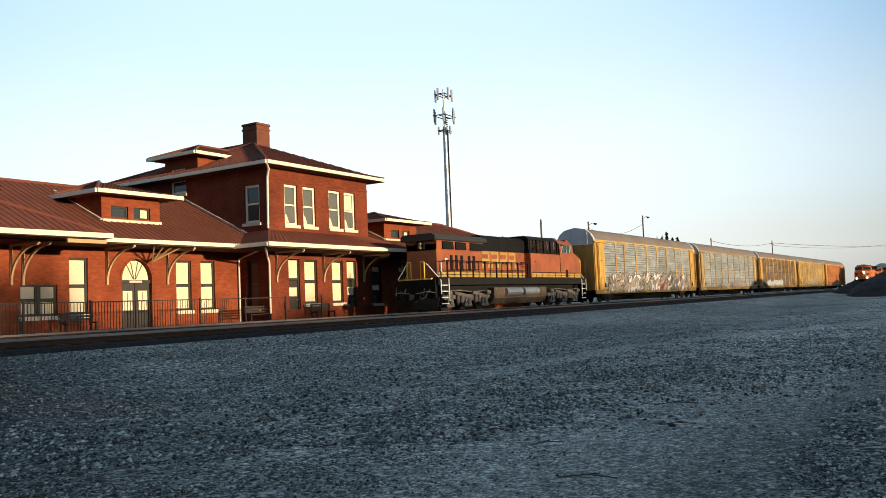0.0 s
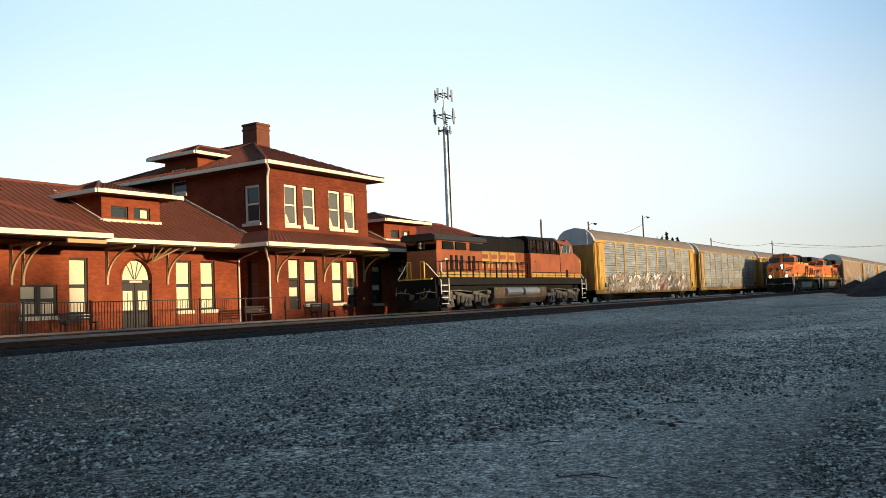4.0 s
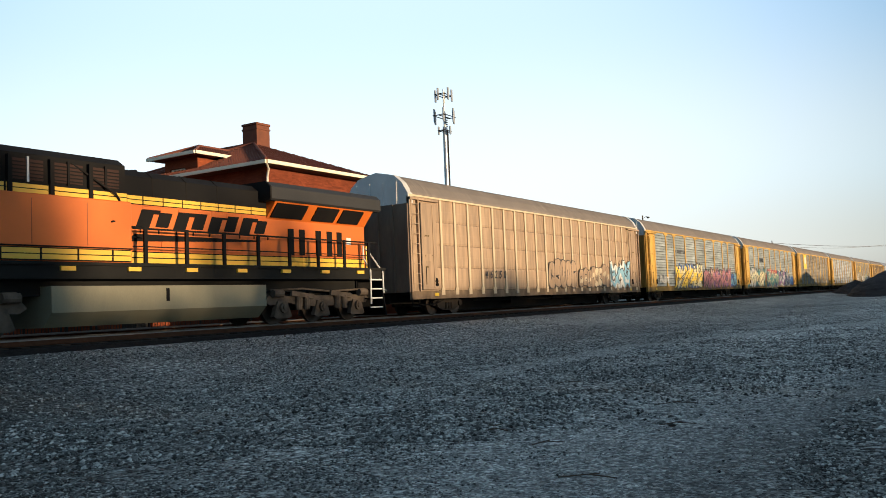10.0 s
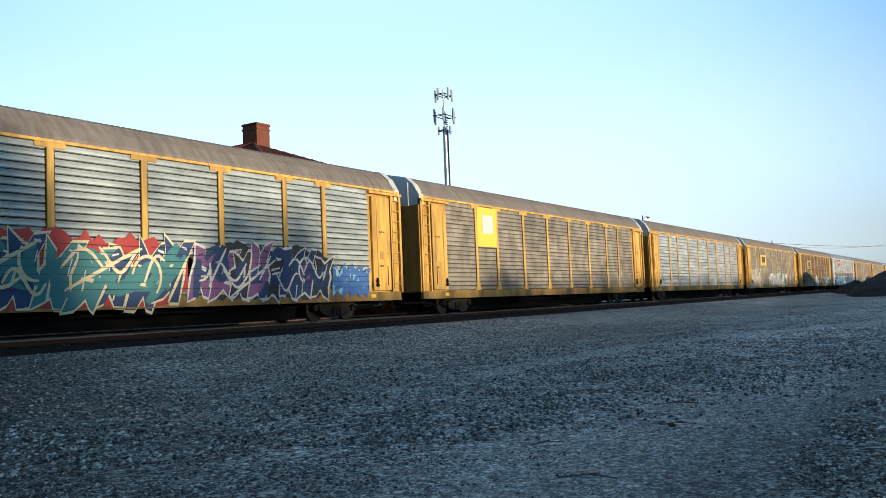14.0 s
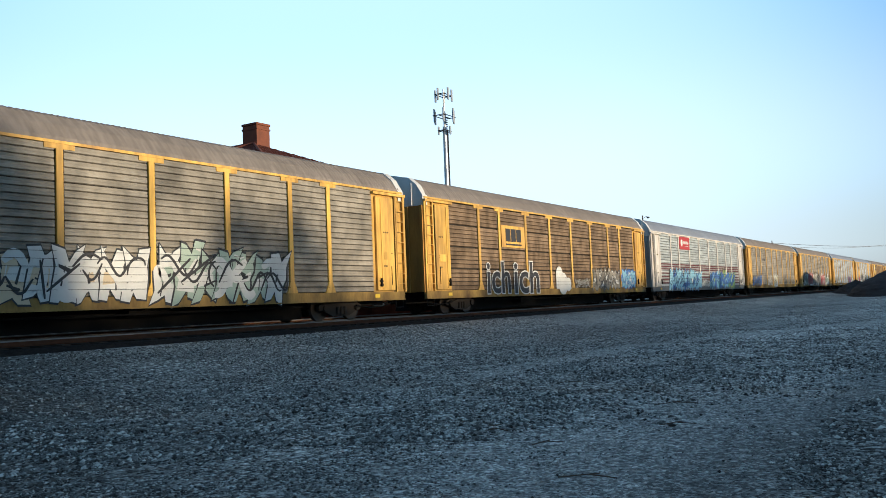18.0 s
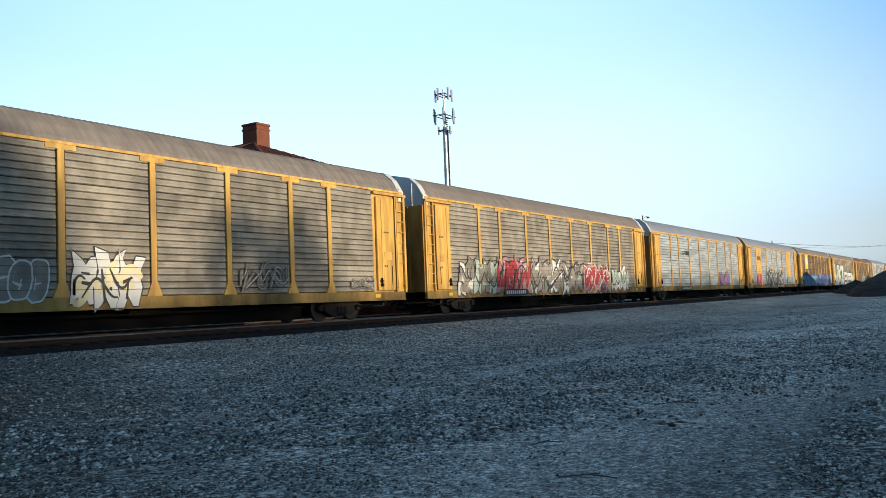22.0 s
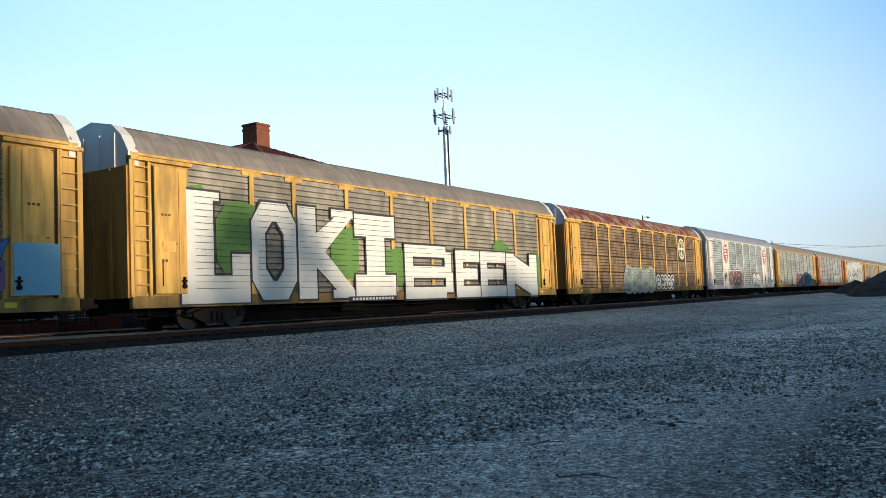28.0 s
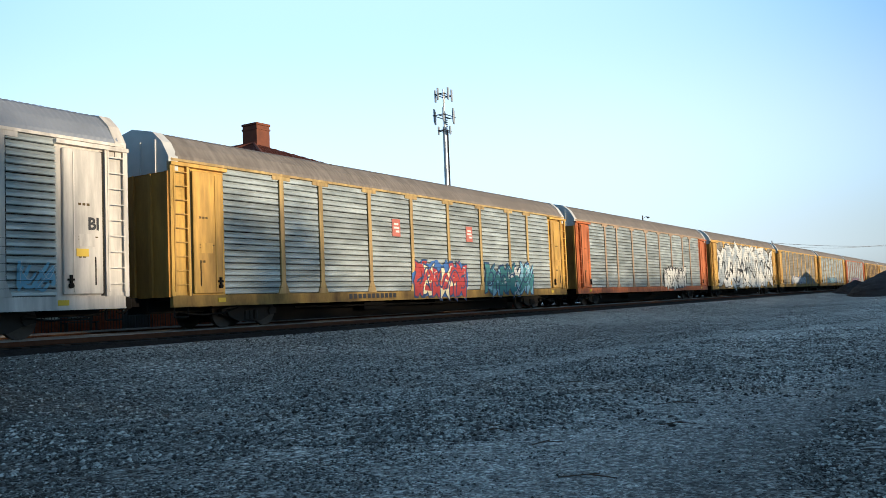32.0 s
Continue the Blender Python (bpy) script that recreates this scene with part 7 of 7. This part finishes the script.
# 16: white with red octagons
c = put_car(autorack("dusty white autorack car with red octagon emblems and outlined tags", WHITEP, SILVER, ROOF_S, tiers=4, ribs=5, cap=WHITEP, posts=[-8.26, -6.06, -3.3, -0.5, 2.3, 5.1, 7.9, 10.1], tall=1.03))
for a in (-7.16, 9.0):
    b = part("smooth_bay", Shape().bevelbox(a - 1.05, a + 1.05, -1.57, -1.5, 0.99, 4.78, 0.02), WHITEP, c, "smooth white bay")
    for kk, mm, yy in ((1.0, RED_P, -1.58), (0.94, WHITE_P, -1.583), (0.88, RED_P, -1.586)):
        o = [(a + 0.86 * kk * math.cos(math.pi / 8 + i * math.pi / 4), 3.72 + 0.88 * kk * math.sin(math.pi / 8 + i * math.pi / 4)) for i in range(8)]
        part("octagon_emblem", Shape().prism(o, yy, -1.571, "y"), mm, b, "red octagon emblem")
    for x0, x1, z in ((-0.46, 0.42, 4.12), (-0.46, 0.22, 3.86), (-0.5, 0.56, 3.6), (-0.14, 0.42, 3.36), (-0.02, 0.4, 3.14)):
        part("emblem_bar", Shape().box(a + x0, a + x1, -1.59, -1.586, z, z + 0.15), WHITE_P, b)
graffiti(c, 120, -8.2, -6.9, 1.2, 2.2, BLACK_P, BLACK_P, None, fat=0.08, y=-1.576)
painted_word(c, "OBER", -6.75, -0.85, 0.74, 2.4, WHITE_P, BLACK_P, 0.10, 0.03, y=-1.575)
painted_word(c, "OBER", -6.55, -1.05, 0.9, 2.24, paint("dark_brown", (0.14, 0.068, 0.052)), BLACK_P, 0.05, 0.015, y=-1.585)
piece(c, 122, 3.0, 6.5, 0.95, 2.0, (WHITE_P,), BLACK_P, form=BUBBLE, rim=0.06, wide=0.6)
graffiti(c, 124, 8.7, 9.6, 1.1, 2.2, BLACK_P, BLACK_P, None, fat=0.08, y=-1.576)
graffiti(c, 125, 10.4, 11.5, 1.0, 1.9, SKY_P, SKY_P, None, fat=0.1)
marks(c, -12.2, -11.6, 2.6, 2.85, BLACK_P, 2)
part("car_letters", lettering("BI", 0.42, 0.0, 0.015), BLACK_P, c, "small black letters", at=(12.5, -1.64, 2.62))
placard(c, 12.0, 12.35, 1.95, 2.14, BRIGHTY, "yellow sticker", y=-1.632)
# 17
c = put_car(autorack("yellow autorack car with silver panels and red and blue graffiti", YELLOW, SILVER, post_mat=YELLOW_D))
FADED_P = paint("faded_red", (0.42, 0.13, 0.10))
for a in (-2.5, 3.15):
    e = part("small_emblem", Shape().bevelbox(a - 0.27, a + 0.27, -1.562, -1.53, 3.12, 3.8, 0.01), FADED_P, c, "small faded red emblem")
    for x0, x1, z in ((-0.17, 0.13, 3.56), (-0.19, 0.19, 3.42), (-0.05, 0.19, 3.28)):
        part("emblem_bar", Shape().box(a + x0, a + x1, -1.566, -1.561, z, z + 0.08), WHITE_P, e)
piece(c, 131, -1.3, 2.6, 0.75, 2.1, (RED_P, CREAM_P, RED_P), NAVY_P, halo=BLUE_P)
piece(c, 132, 4.5, 9.4, 0.75, 2.1, (SKY_P, WHITE_P, TEAL_P), NAVY_P)
marks(c, -5.6, -2.6, 0.76, 0.93, BLACK_P, 11)
# 18
c = put_car(autorack("orange-red autorack car with grey ribbed panels and a white tag", ORANGE, SILVER, post_mat=GREYP))
piece(c, 141, 2.2, 7.4, 0.85, 2.3, (WHITE_P,), BLACK_P, rim=0.05, halo=BLACK_P)
# 19
c = put_car(autorack("white-painted autorack car with tall white and black letterforms", YELLOW, TAN), 4.5)
piece(c, 151, -11.3, 11.3, 0.85, 4.4, (WHITE_P, WHITE_P, PALE), BLACK_P, rim=0.03, wide=0.95, halo=WHITE_P)
# further cars
for k, (fm, pm) in enumerate(((YELLOW, TAN), (YELLOW, SILVER), (ORANGE, SILVER), (YELLOW, BROWN), (YELLOW, TAN))):
    c = put_car(autorack("yellow autorack car with ribbed metal side panels" if fm is YELLOW else "orange-red autorack car with silver panels", fm, pm))
    graffiti(c, 160 + k, -6, 4, 0.95, 2.0, (WHITE_P, SKY_P, PINK_P)[k % 3], (BLUE_P, BLACK_P)[k % 2], None)

# ---- the standing train on the second track ----
GP = 25.0 + 1.45
old = locomotive("weathered orange diesel locomotive with a dark roof, standing rear end first", "", old=True, paint_mat=LOCO_OLD, truck_mat=mat("old_truck_grey", (0.21, 0.20, 0.185), (0.05, 0.045, 0.04), 0.8, scale=3, amount=0.9))
old.matrix_basis = pose(60.3, GP, 0, 0, 0, 180)
STAND = [("standing yellow autorack car with grimy panels and red and grey graffiti", YELLOW, SILVER, None), ("standing autorack car with grey-tan panels and pale posts", YELLOW_D, SILVER, None),
         ("standing yellow autorack car with dark panels", YELLOW, BROWN, None), ("standing yellow autorack car with grimy panels", YELLOW, YELLOW_D, None), ("standing orange-yellow autorack car", YELLOW, ORANGE, None)]
for i, (lab, fm, pm, rm) in enumerate(STAND):
    c = autorack(lab, fm, pm, rm)
    tagged(c, group="standing autorack cars")
    c.matrix_basis = pose(60.3 + 28.6 * i + 14.3, GP, 0)
    if i == 0:
        piece(c, 201, -10.8, 1.8, 0.8, 2.3, (GREYP, WHITE_P, TAN), BLACK_P, rim=0.05, slant=0.3)
        piece(c, 202, 2.0, 10.8, 0.8, 2.3, (RED_P, WHITE_P, TAN), BLACK_P, rim=0.05, slant=0.3)
    elif i == 2:
        graffiti(c, 203, -9, 2.0, 0.8, 1.9, WHITE_P, SKY_P, None)
    else:
        graffiti(c, 204 + i, -5, 7.0, 0.8, 1.8, TAN, WHITE_P, None, fat=0.12)

# ---- far things ----
mast = thing("cell_mast", "tall tapering grey lattice phone mast with antenna panels", "mast", (144.75, 90, -0.3))
s = Shape().cyl((0, 0, 0), (0, 0, 36.5), 0.6, 12, 0.42).cyl((0, 0, 36.5), (0, 0, 44.3), 0.22, 10, 0.14)
part("pole", s, GALV, mast, "tapering steel pole")
lad = Shape()
for i in range(100):
    lad.box(0.5, 1.05, -0.2, 0.2, 0.4 + 0.42 * i * 0.9, 0.5 + 0.42 * i * 0.9)
part("cable_ladder", lad.box(0.48, 0.54, -0.2, 0.2, 0, 36).box(1.0, 1.06, -0.2, 0.2, 0, 36), IRON, mast)
PANEL = mat("antenna_panel", (0.30, 0.33, 0.38), None, 0.5)
for z, r, n, h in ((43.0, 1.75, 5, 2.5), (38.6, 2.2, 6, 2.8), (35.6, 1.35, 3, 1.7)):
    a = part("antenna_frame", Shape().cyl((-r, -r * 0.6, z), (r, -r * 0.6, z), 0.1).cyl((-r, r * 0.6, z), (r, r * 0.6, z), 0.1).cyl((-r, -r * 0.6, z), (-r, r * 0.6, z), 0.1).cyl((r, -r * 0.6, z), (r, r * 0.6, z), 0.1).cyl((-r, 0, z), (r, 0, z), 0.12), IRON, mast)
    for k in range(n):
        ang = 2 * math.pi * k / n + 0.5
        part("antenna_panel", Shape().bevelbox(r * math.cos(ang) - 0.25, r * math.cos(ang) + 0.25, r * math.sin(ang) - 0.12, r * math.sin(ang) + 0.12, z - h / 2, z + h / 2, 0.04), PANEL, a)

WOODPOLE = mat("weathered_pole", (0.12, 0.09, 0.07), (0.07, 0.055, 0.045), 0.9, scale=2)


def utility_pole(x, y, h, arm=0.0, lamp=False, label="tall weathered wooden utility pole"):
    p = thing("utility_pole", label, "utility pole", (x, y, -0.3), group="utility poles")
    part("pole", Shape().cyl((0, 0, 0), (0, 0, h + 0.3), 0.22, 10, 0.14), WOODPOLE, p)
    if arm:
        part("crossarm", Shape().box(-arm, arm, -0.08, 0.08, h - 1.0, h - 0.82), WOODPOLE, p)
        for dx in (-arm * 0.9, -arm * 0.5, arm * 0.5, arm * 0.9):
            part("insulator", Shape().cyl((dx, 0, h - 0.82), (dx, 0, h - 0.55), 0.06, 6), IRON, p)
    if lamp:
        part("lamp_arm", Shape().pipe([(0, 0, h - 0.4), (1.2, -0.3, h + 0.1), (2.0, -0.5, h + 0.1)], 0.05), IRON, p)
        part("lamp_head", Shape().bevelbox(1.7, 2.5, -0.7, -0.3, h - 0.2, h + 0.15, 0.06), IRON, p)
    return p


utility_pole(125.07, 60, 13.4)
utility_pole(145.0, 60, 14.2, 0.0, True, "wooden pole with a small street lamp")
utility_pole(175.04, 60, 17.3, 0.0, True, "tall wooden pole with a small lamp")
utility_pole(228.8, 60, 14.8)
utility_pole(307.8, 60, 17.2, 2.2, False, "wooden utility pole with a crossarm and transformer")
utility_pole(365.5, 60, 12.9, 1.2)


def wire(p, q, sag, r):
    s = Shape()
    P, Q = Vector(p), Vector(q)
    pts = [P.lerp(Q, i / 12) - Vector((0, 0, sag * 4 * (i / 12) * (1 - i / 12))) for i in range(13)]
    tagged(part("overhead_wire", s.pipe(pts, r, 4), IRON), "thin dark overhead wire between poles", "wire", group="overhead wires")


wire((307.8, 60, 16.4), (228.8, 60, 14.0), 1.2, 0.06)
wire((307.8, 60, 16.4), (420, 10, 17.5), 1.5, 0.08)
wire((307.8, 60, 15.6), (380, 8, 19.5), 3.0, 0.06)
wire((175, 60, 15.5), (145, 60, 13.0), 1.6, 0.04)


def heap(name, label, cx, cy, rx, ry, h, material, seed, z0):
    """A rough conical heap of loose stone."""
    s, rng = Shape(), random.Random(seed)
    rings, seg = 22, 60
    vs = []
    for i in range(rings + 1):
        k = i / rings
        for j in range(seg):
            a = 2 * math.pi * j / seg
            n = noise.noise((math.cos(a) * 1.6 + seed, math.sin(a) * 1.6, k * 2)) * 0.18
            rr = (1 - k) * (1 + n)
            zz = h * (1 - (1 - k) ** 1.25) * (1 + 0.6 * n * (1 - k))
            x, y = cx + rx * rr * math.cos(a), cy + ry * rr * math.sin(a)
            vs.append((x + rng.uniform(-0.08, 0.08), y + rng.uniform(-0.08, 0.08), z0 + zz + rng.uniform(-0.07, 0.07)))
    s.add(vs, [(i * seg + j, i * seg + (j + 1) % seg, (i + 1) * seg + (j + 1) % seg, (i + 1) * seg + j) for i in range(rings) for j in range(seg)])
    tagged(part(name, s, material), label, "gravel pile", kind="stuff")


COAL = mat("dark_crushed_stone", (0.055, 0.053, 0.055), (0.03, 0.03, 0.032), 0.95, scale=1.5, amount=0.8, fine=9, bump=0.8, dist=0.1)
SAND = mat("tan_gravel", (0.36, 0.27, 0.19), (0.26, 0.2, 0.14), 0.95, scale=1.0, amount=0.7, fine=9, bump=0.6, dist=0.1)
heap("gravel_pile", "large dark heap of crushed stone beside the track", 118, 6.0, 18, 9.0, 4.5, COAL, 3, -0.9)
heap("gravel_pile", "low dark heap of crushed stone at the foot of the larger one", 126, 14.2, 9, 3.0, 1.7, COAL, 5, -0.5)
heap("gravel_pile", "tan heap of gravel beyond the dark heap", 190, 8, 22, 9, 4.2, SAND, 7, -0.9)

# far woods behind the yard
BARK = mat("tree_bark", (0.10, 0.075, 0.055), None, 0.9, scale=3)
LEAF = mat("dusk_foliage", (0.06, 0.07, 0.03), (0.035, 0.04, 0.02), 0.8, scale=2, spread=0.3, bump=0.0)


def tree(name, label, x, y, z, h, w, seed, n=900, cone=False):
    rng = random.Random(seed)
    t = thing(name, label, "tree", (x, y, z), group="trees")
    tr = Shape().cyl((0, 0, 0), (0, 0, h * 0.6), h * 0.022, 8, h * 0.01)
    if not cone:
        for k in range(7):
            a, z0 = rng.uniform(0, 6.28), h * rng.uniform(0.25, 0.5)
            tr.cyl((0, 0, z0), (w * 0.35 * math.cos(a), w * 0.35 * math.sin(a), z0 + h * rng.uniform(0.15, 0.35)), h * 0.01, 6, h * 0.004)
    part("trunk", tr, BARK, t)
    s = Shape()
    lobes = [(rng.uniform(-0.3, 0.3) * w, rng.uniform(-0.3, 0.3) * w, h * rng.uniform(0.45, 0.85), rng.uniform(0.16, 0.3) * w) for _ in range(9)]
    for i in range(n):
        if cone:
            k = rng.random() ** 0.7
            a = rng.uniform(0, 6.28)
            r = w * 0.5 * k * rng.uniform(0.3, 1)
            c = Vector((r * math.cos(a), r * math.sin(a), h * (1 - k * 0.88)))
        else:
            lx, ly, lz, lr = rng.choice(lobes)
            d = Vector((rng.gauss(0, 1), rng.gauss(0, 1), rng.gauss(0, 1))).normalized() * lr * rng.uniform(0.55, 1.1)
            c = Vector((lx, ly, lz)) + d
        e = h * rng.uniform(0.018, 0.04)
        u = Vector((rng.gauss(0, 1), rng.gauss(0, 1), rng.gauss(0, 1))).normalized()
        v = u.orthogonal().normalized()
        s.add([c - u * e, c + v * e * 0.6, c + u * e, c - v * e * 0.6], [(0, 1, 2, 3)])
    part("crown", s, LEAF, t)
    return t


for i, (px, h) in enumerate(((282, 20.2), (287.6, 20.8), (292.7, 22.3), (299.2, 21.2), (305, 21.0))):
    tree("conifer", "far dark pointed conifer", px, 92, -0.5, h, 6, 300 + i, 500, True)


# the trees behind the camera, whose long shadows fall on the trains
def leaf_cloud(s, rng, n, cx, cy, cz, rx, rz, e0, e1):
    for i in range(n):
        d = Vector((rng.gauss(0, 1), rng.gauss(0, 1), rng.gauss(0, 1))).normalized() * rng.uniform(0.2, 1.0) ** 0.4
        c = Vector((cx + d.x * rx * rng.uniform(0.85, 1.08), cy + d.y * 1.8, cz + d.z * rz * rng.uniform(0.88, 1.06)))
        u = Vector((rng.gauss(0, 1), rng.gauss(0, 1), rng.gauss(0, 1))).normalized()
        v = u.orthogonal().normalized()
        e = rng.uniform(e0, e1)
        s.add([c - u * e, c + v * e * 0.7, c + u * e, c - v * e * 0.7], [(0, 1, 2, 3)])


for i, lobes in enumerate(([(-7, 8.8, 6.5, 4.4)], [(1.8, 8.6, 5.5, 4.5), (10.5, 9.7, 3.5, 3.5)], [(19.5, 9.3, 1.7, 2.3), (22.0, 9.1, 1.7, 2.6)], [(36, 7.6, 3.0, 2.2)], [(16.4, 10.4, 1.4, 2.4)])):
    rng = random.Random(500 + i)
    t = thing("broadleaf_tree", "dark leafy tree standing behind the lot", "tree", (lobes[0][0], -70, -0.8), group="trees behind the lot")
    tr, cr = Shape().cyl((0, 0, 0), (0, 0, 7.0), 0.3, 8, 0.15), Shape()
    for cx, cz, rx, rz in lobes:
        tr.cyl((0, 0, 4.0), (cx - lobes[0][0], 0, cz), 0.14, 6, 0.05)
        leaf_cloud(cr, rng, int((330 if i < 2 else 150 if i < 4 else 22) * rx * rz / 4), cx - lobes[0][0], 0, cz + 0.8, rx, rz, 0.25, 0.5)
    part("trunk", tr, BARK, t)
    part("crown", cr, LEAF, t)
rng = random.Random(77)
s = Shape()
for i in range(36000):
    a = -40 + 370 * rng.random()
    top = 9.75 - 0.85 * min(1, max(0, (a - 11) / 7)) + 0.55 * min(1, max(0, (a - 36) / 10)) + 0.5 * noise.noise((a * 0.3, 0, 0)) + 0.4 * noise.noise((a * 1.1, 3, 0))
    cpos = Vector((a, -70 + rng.uniform(-1.5, 1.5), rng.uniform(0, 1) ** 0.7 * top - 0.8))
    u = Vector((rng.gauss(0, 1), rng.gauss(0, 1), rng.gauss(0, 1))).normalized()
    w2 = u.orthogonal().normalized()
    e = rng.uniform(0.5, 0.85)
    s.add([cpos - u * e, cpos + w2 * e * 0.7, cpos + u * e, cpos - w2 * e * 0.7], [(0, 1, 2, 3)])
tagged(part("hedge", s, LEAF), "tall dense hedgerow of dark foliage behind the lot", "hedge", kind="stuff")

# loose stones and twigs on the lot
npr = np.random.RandomState(5)
OCTA = np.array([(1, 0, 0), (-1, 0, 0), (0, 1, 0), (0, -1, 0), (0, 0, 0.75), (0, 0, -0.75)], float)
TRI = np.array([(0, 2, 4), (2, 1, 4), (1, 3, 4), (3, 0, 4), (2, 0, 5), (1, 2, 5), (3, 1, 5), (0, 3, 5)])
def stone_mat(name, k):
    """Stones of many greys, each its own tone."""
    m = bpy.data.materials.new(name)
    m.use_nodes = True
    n, l = m.node_tree.nodes, m.node_tree.links
    geo, rmp = n.new("ShaderNodeNewGeometry"), n.new("ShaderNodeValToRGB")
    rmp.color_ramp.elements[0].color, rmp.color_ramp.elements[1].color = (0.035, 0.033, 0.03, 1), (0.66 * k, 0.67 * k, 0.63 * k, 1)
    for pos, g in ((0.3, 0.11 * k), (0.7, 0.26 * k)):
        rmp.color_ramp.elements.new(pos).color = (g * 0.94, g * 0.96, g * 0.91, 1)
    l.new(geo.outputs["Random Per Island"], rmp.inputs[0])
    l.new(rmp.outputs[0], n["Principled BSDF"].inputs["Base Color"])
    n["Principled BSDF"].inputs["Roughness"].default_value = 0.9
    n["Principled BSDF"].inputs["Specular IOR Level"].default_value = 0.2
    return m


def strew(label, count, near_r, reach, power, size0, size1, thin, material):
    """Strews stones over the lot, few on the worn path."""
    rad_ = near_r + reach * npr.rand(count) ** power
    ang = np.radians(1 + 63 * npr.rand(count))
    px, py = rad_ * np.cos(ang), rad_ * np.sin(ang)
    keep = []
    for a, b in zip(px, py):
        k = b + 0.5 + 0.35 * noise.noise((a * 0.45, b * 0.45, 0))
        k2 = k + 0.38 * max(0.0, a - 8.0)
        dens = 0.85 if k < 1.75 else max(thin, min(0.8, (k2 - 3.2) / 2.0))
        if a > 13 and abs(k + 0.33 * max(0.0, a - 20.5) - 7.95) < 0.45:
            dens = thin
        keep.append(b < 17.6 and npr.rand() < dens * (0.65 + 0.7 * noise.noise((a * 0.5, b * 0.8, 9.0))))
    px, py = px[keep], py[keep]
    n = len(px)
    size = size0 + size1 * npr.rand(n) ** 2.4
    vs = OCTA[None] * (0.6 + 0.7 * npr.rand(n, 6, 1)) * size[:, None, None] * np.array([1.25, 1.0, 0.9])
    rot = npr.rand(n) * 6.28
    cs, sn = np.cos(rot)[:, None], np.sin(rot)[:, None]
    vx, vy = vs[:, :, 0] * cs - vs[:, :, 1] * sn, vs[:, :, 0] * sn + vs[:, :, 1] * cs
    gz = np.array([ground_height(a, b) + 0.05 * noise.noise((a * 0.35, b * 0.5, 0)) + 0.025 * noise.noise((a * 1.3, b * 1.6, 4)) for a, b in zip(px, py)])
    pts = np.stack([vx + px[:, None], vy + py[:, None], vs[:, :, 2] + (gz + size * 0.35)[:, None]], -1).reshape(-1, 3)
    faces = (TRI[None] + 6 * np.arange(n)[:, None, None]).reshape(-1, 3)
    me = bpy.data.meshes.new("loose_stones")
    me.from_pydata(pts.tolist(), [], faces.tolist())
    me.materials.append(material)
    tagged(new("loose_stones", me), label, "gravel", kind="stuff")


strew("loose grey pebbles strewn over the lot", 230000, 4.6, 19.0, 1.5, 0.004, 0.013, 0.06, stone_mat("grey_pebble", 1.05))
strew("coarser pale and dark stones spread across the lot", 200000, 8.0, 62.0, 1.3, 0.010, 0.024, 0.07, stone_mat("pale_stone", 1.1))


for tx, ty, ln, tn in ((7.35, 4.11, 0.35, 20), (7.2, 4.0, 0.22, 80), (6.66, 3.23, 0.3, -40), (5.5, 2.38, 0.4, -70), (8.02, 2.52, 0.35, -55), (6.1, 6.9, 0.3, 10), (9.5, 3.0, 0.5, -50), (11.5, 5.2, 0.4, -35)):
    tw = Shape().pipe([(-ln / 2, 0, 0.02), (0, 0.03, 0.035), (ln / 2, -0.02, 0.02)], 0.005, 5).pipe([(0, 0.03, 0.035), (ln * 0.2, 0.09, 0.03)], 0.005, 5)
    o = part("twig", tw, BARK)
    o.matrix_basis = pose(tx, ty, ground_height(tx, ty) + 0.03, 0, 0, tn)
    tagged(o, "dark broken twig lying on the gravel", "twig", group="twigs on the lot")


def motions():
    """The train runs at a steady pace towards the near end."""
    drift = [(0, 1.3), (1, 1.0), (2, 0.8), (3, 0.5), (6, -0.3), (7, -0.6), (8, -0.45), (9, -0.25), (9.5, 0.0), (10, 1.15), (10.5, -0.5), (11, -0.6), (12, -0.1), (13, 0.36), (14, 1.65), (17, 1.45), (18, 1.6), (19, 1.9),
             (20, 1.0), (21, 1.22), (22, 1.33), (23, 1.5), (24, 0.8), (25, 1.2), (28, 0.76), (29, 1.2), (30, 2.5), (31, 1.85), (32, 1.8)]
    pace = 21.0
    for ob, start in [(lead, 191.1), (second, 213.4)] + [(c, 235.7 + 28.1 * i + 14.05) for i, c in enumerate(CARS)]:
        walk(ob, [(t, pose(start - pace * t + d, TRACK_1, 0)) for t, d in drift])
    # wheels roll with the train; those at the same place under their trucks share one run of keys
    runs = {}
    for w in WHEELS:
        if w.parent.parent not in MOVING:
            continue
        x, r = round(w.location.x, 2), w.location.z
        if (x, r) not in runs:
            walk(w, [(i / 30, pose(x, 0, r, 0, -math.degrees(pace / r) * i / 30, 0)) for i in range(961)])
            runs[x, r] = w
        else:
            w.rotation_mode = "QUATERNION"
            w.animation_data_create()
            w.animation_data.action = runs[x, r].animation_data.action
            w.animation_data.action_slot = runs[x, r].animation_data.action_slot


MOVING = [lead, second] + CARS
motions()
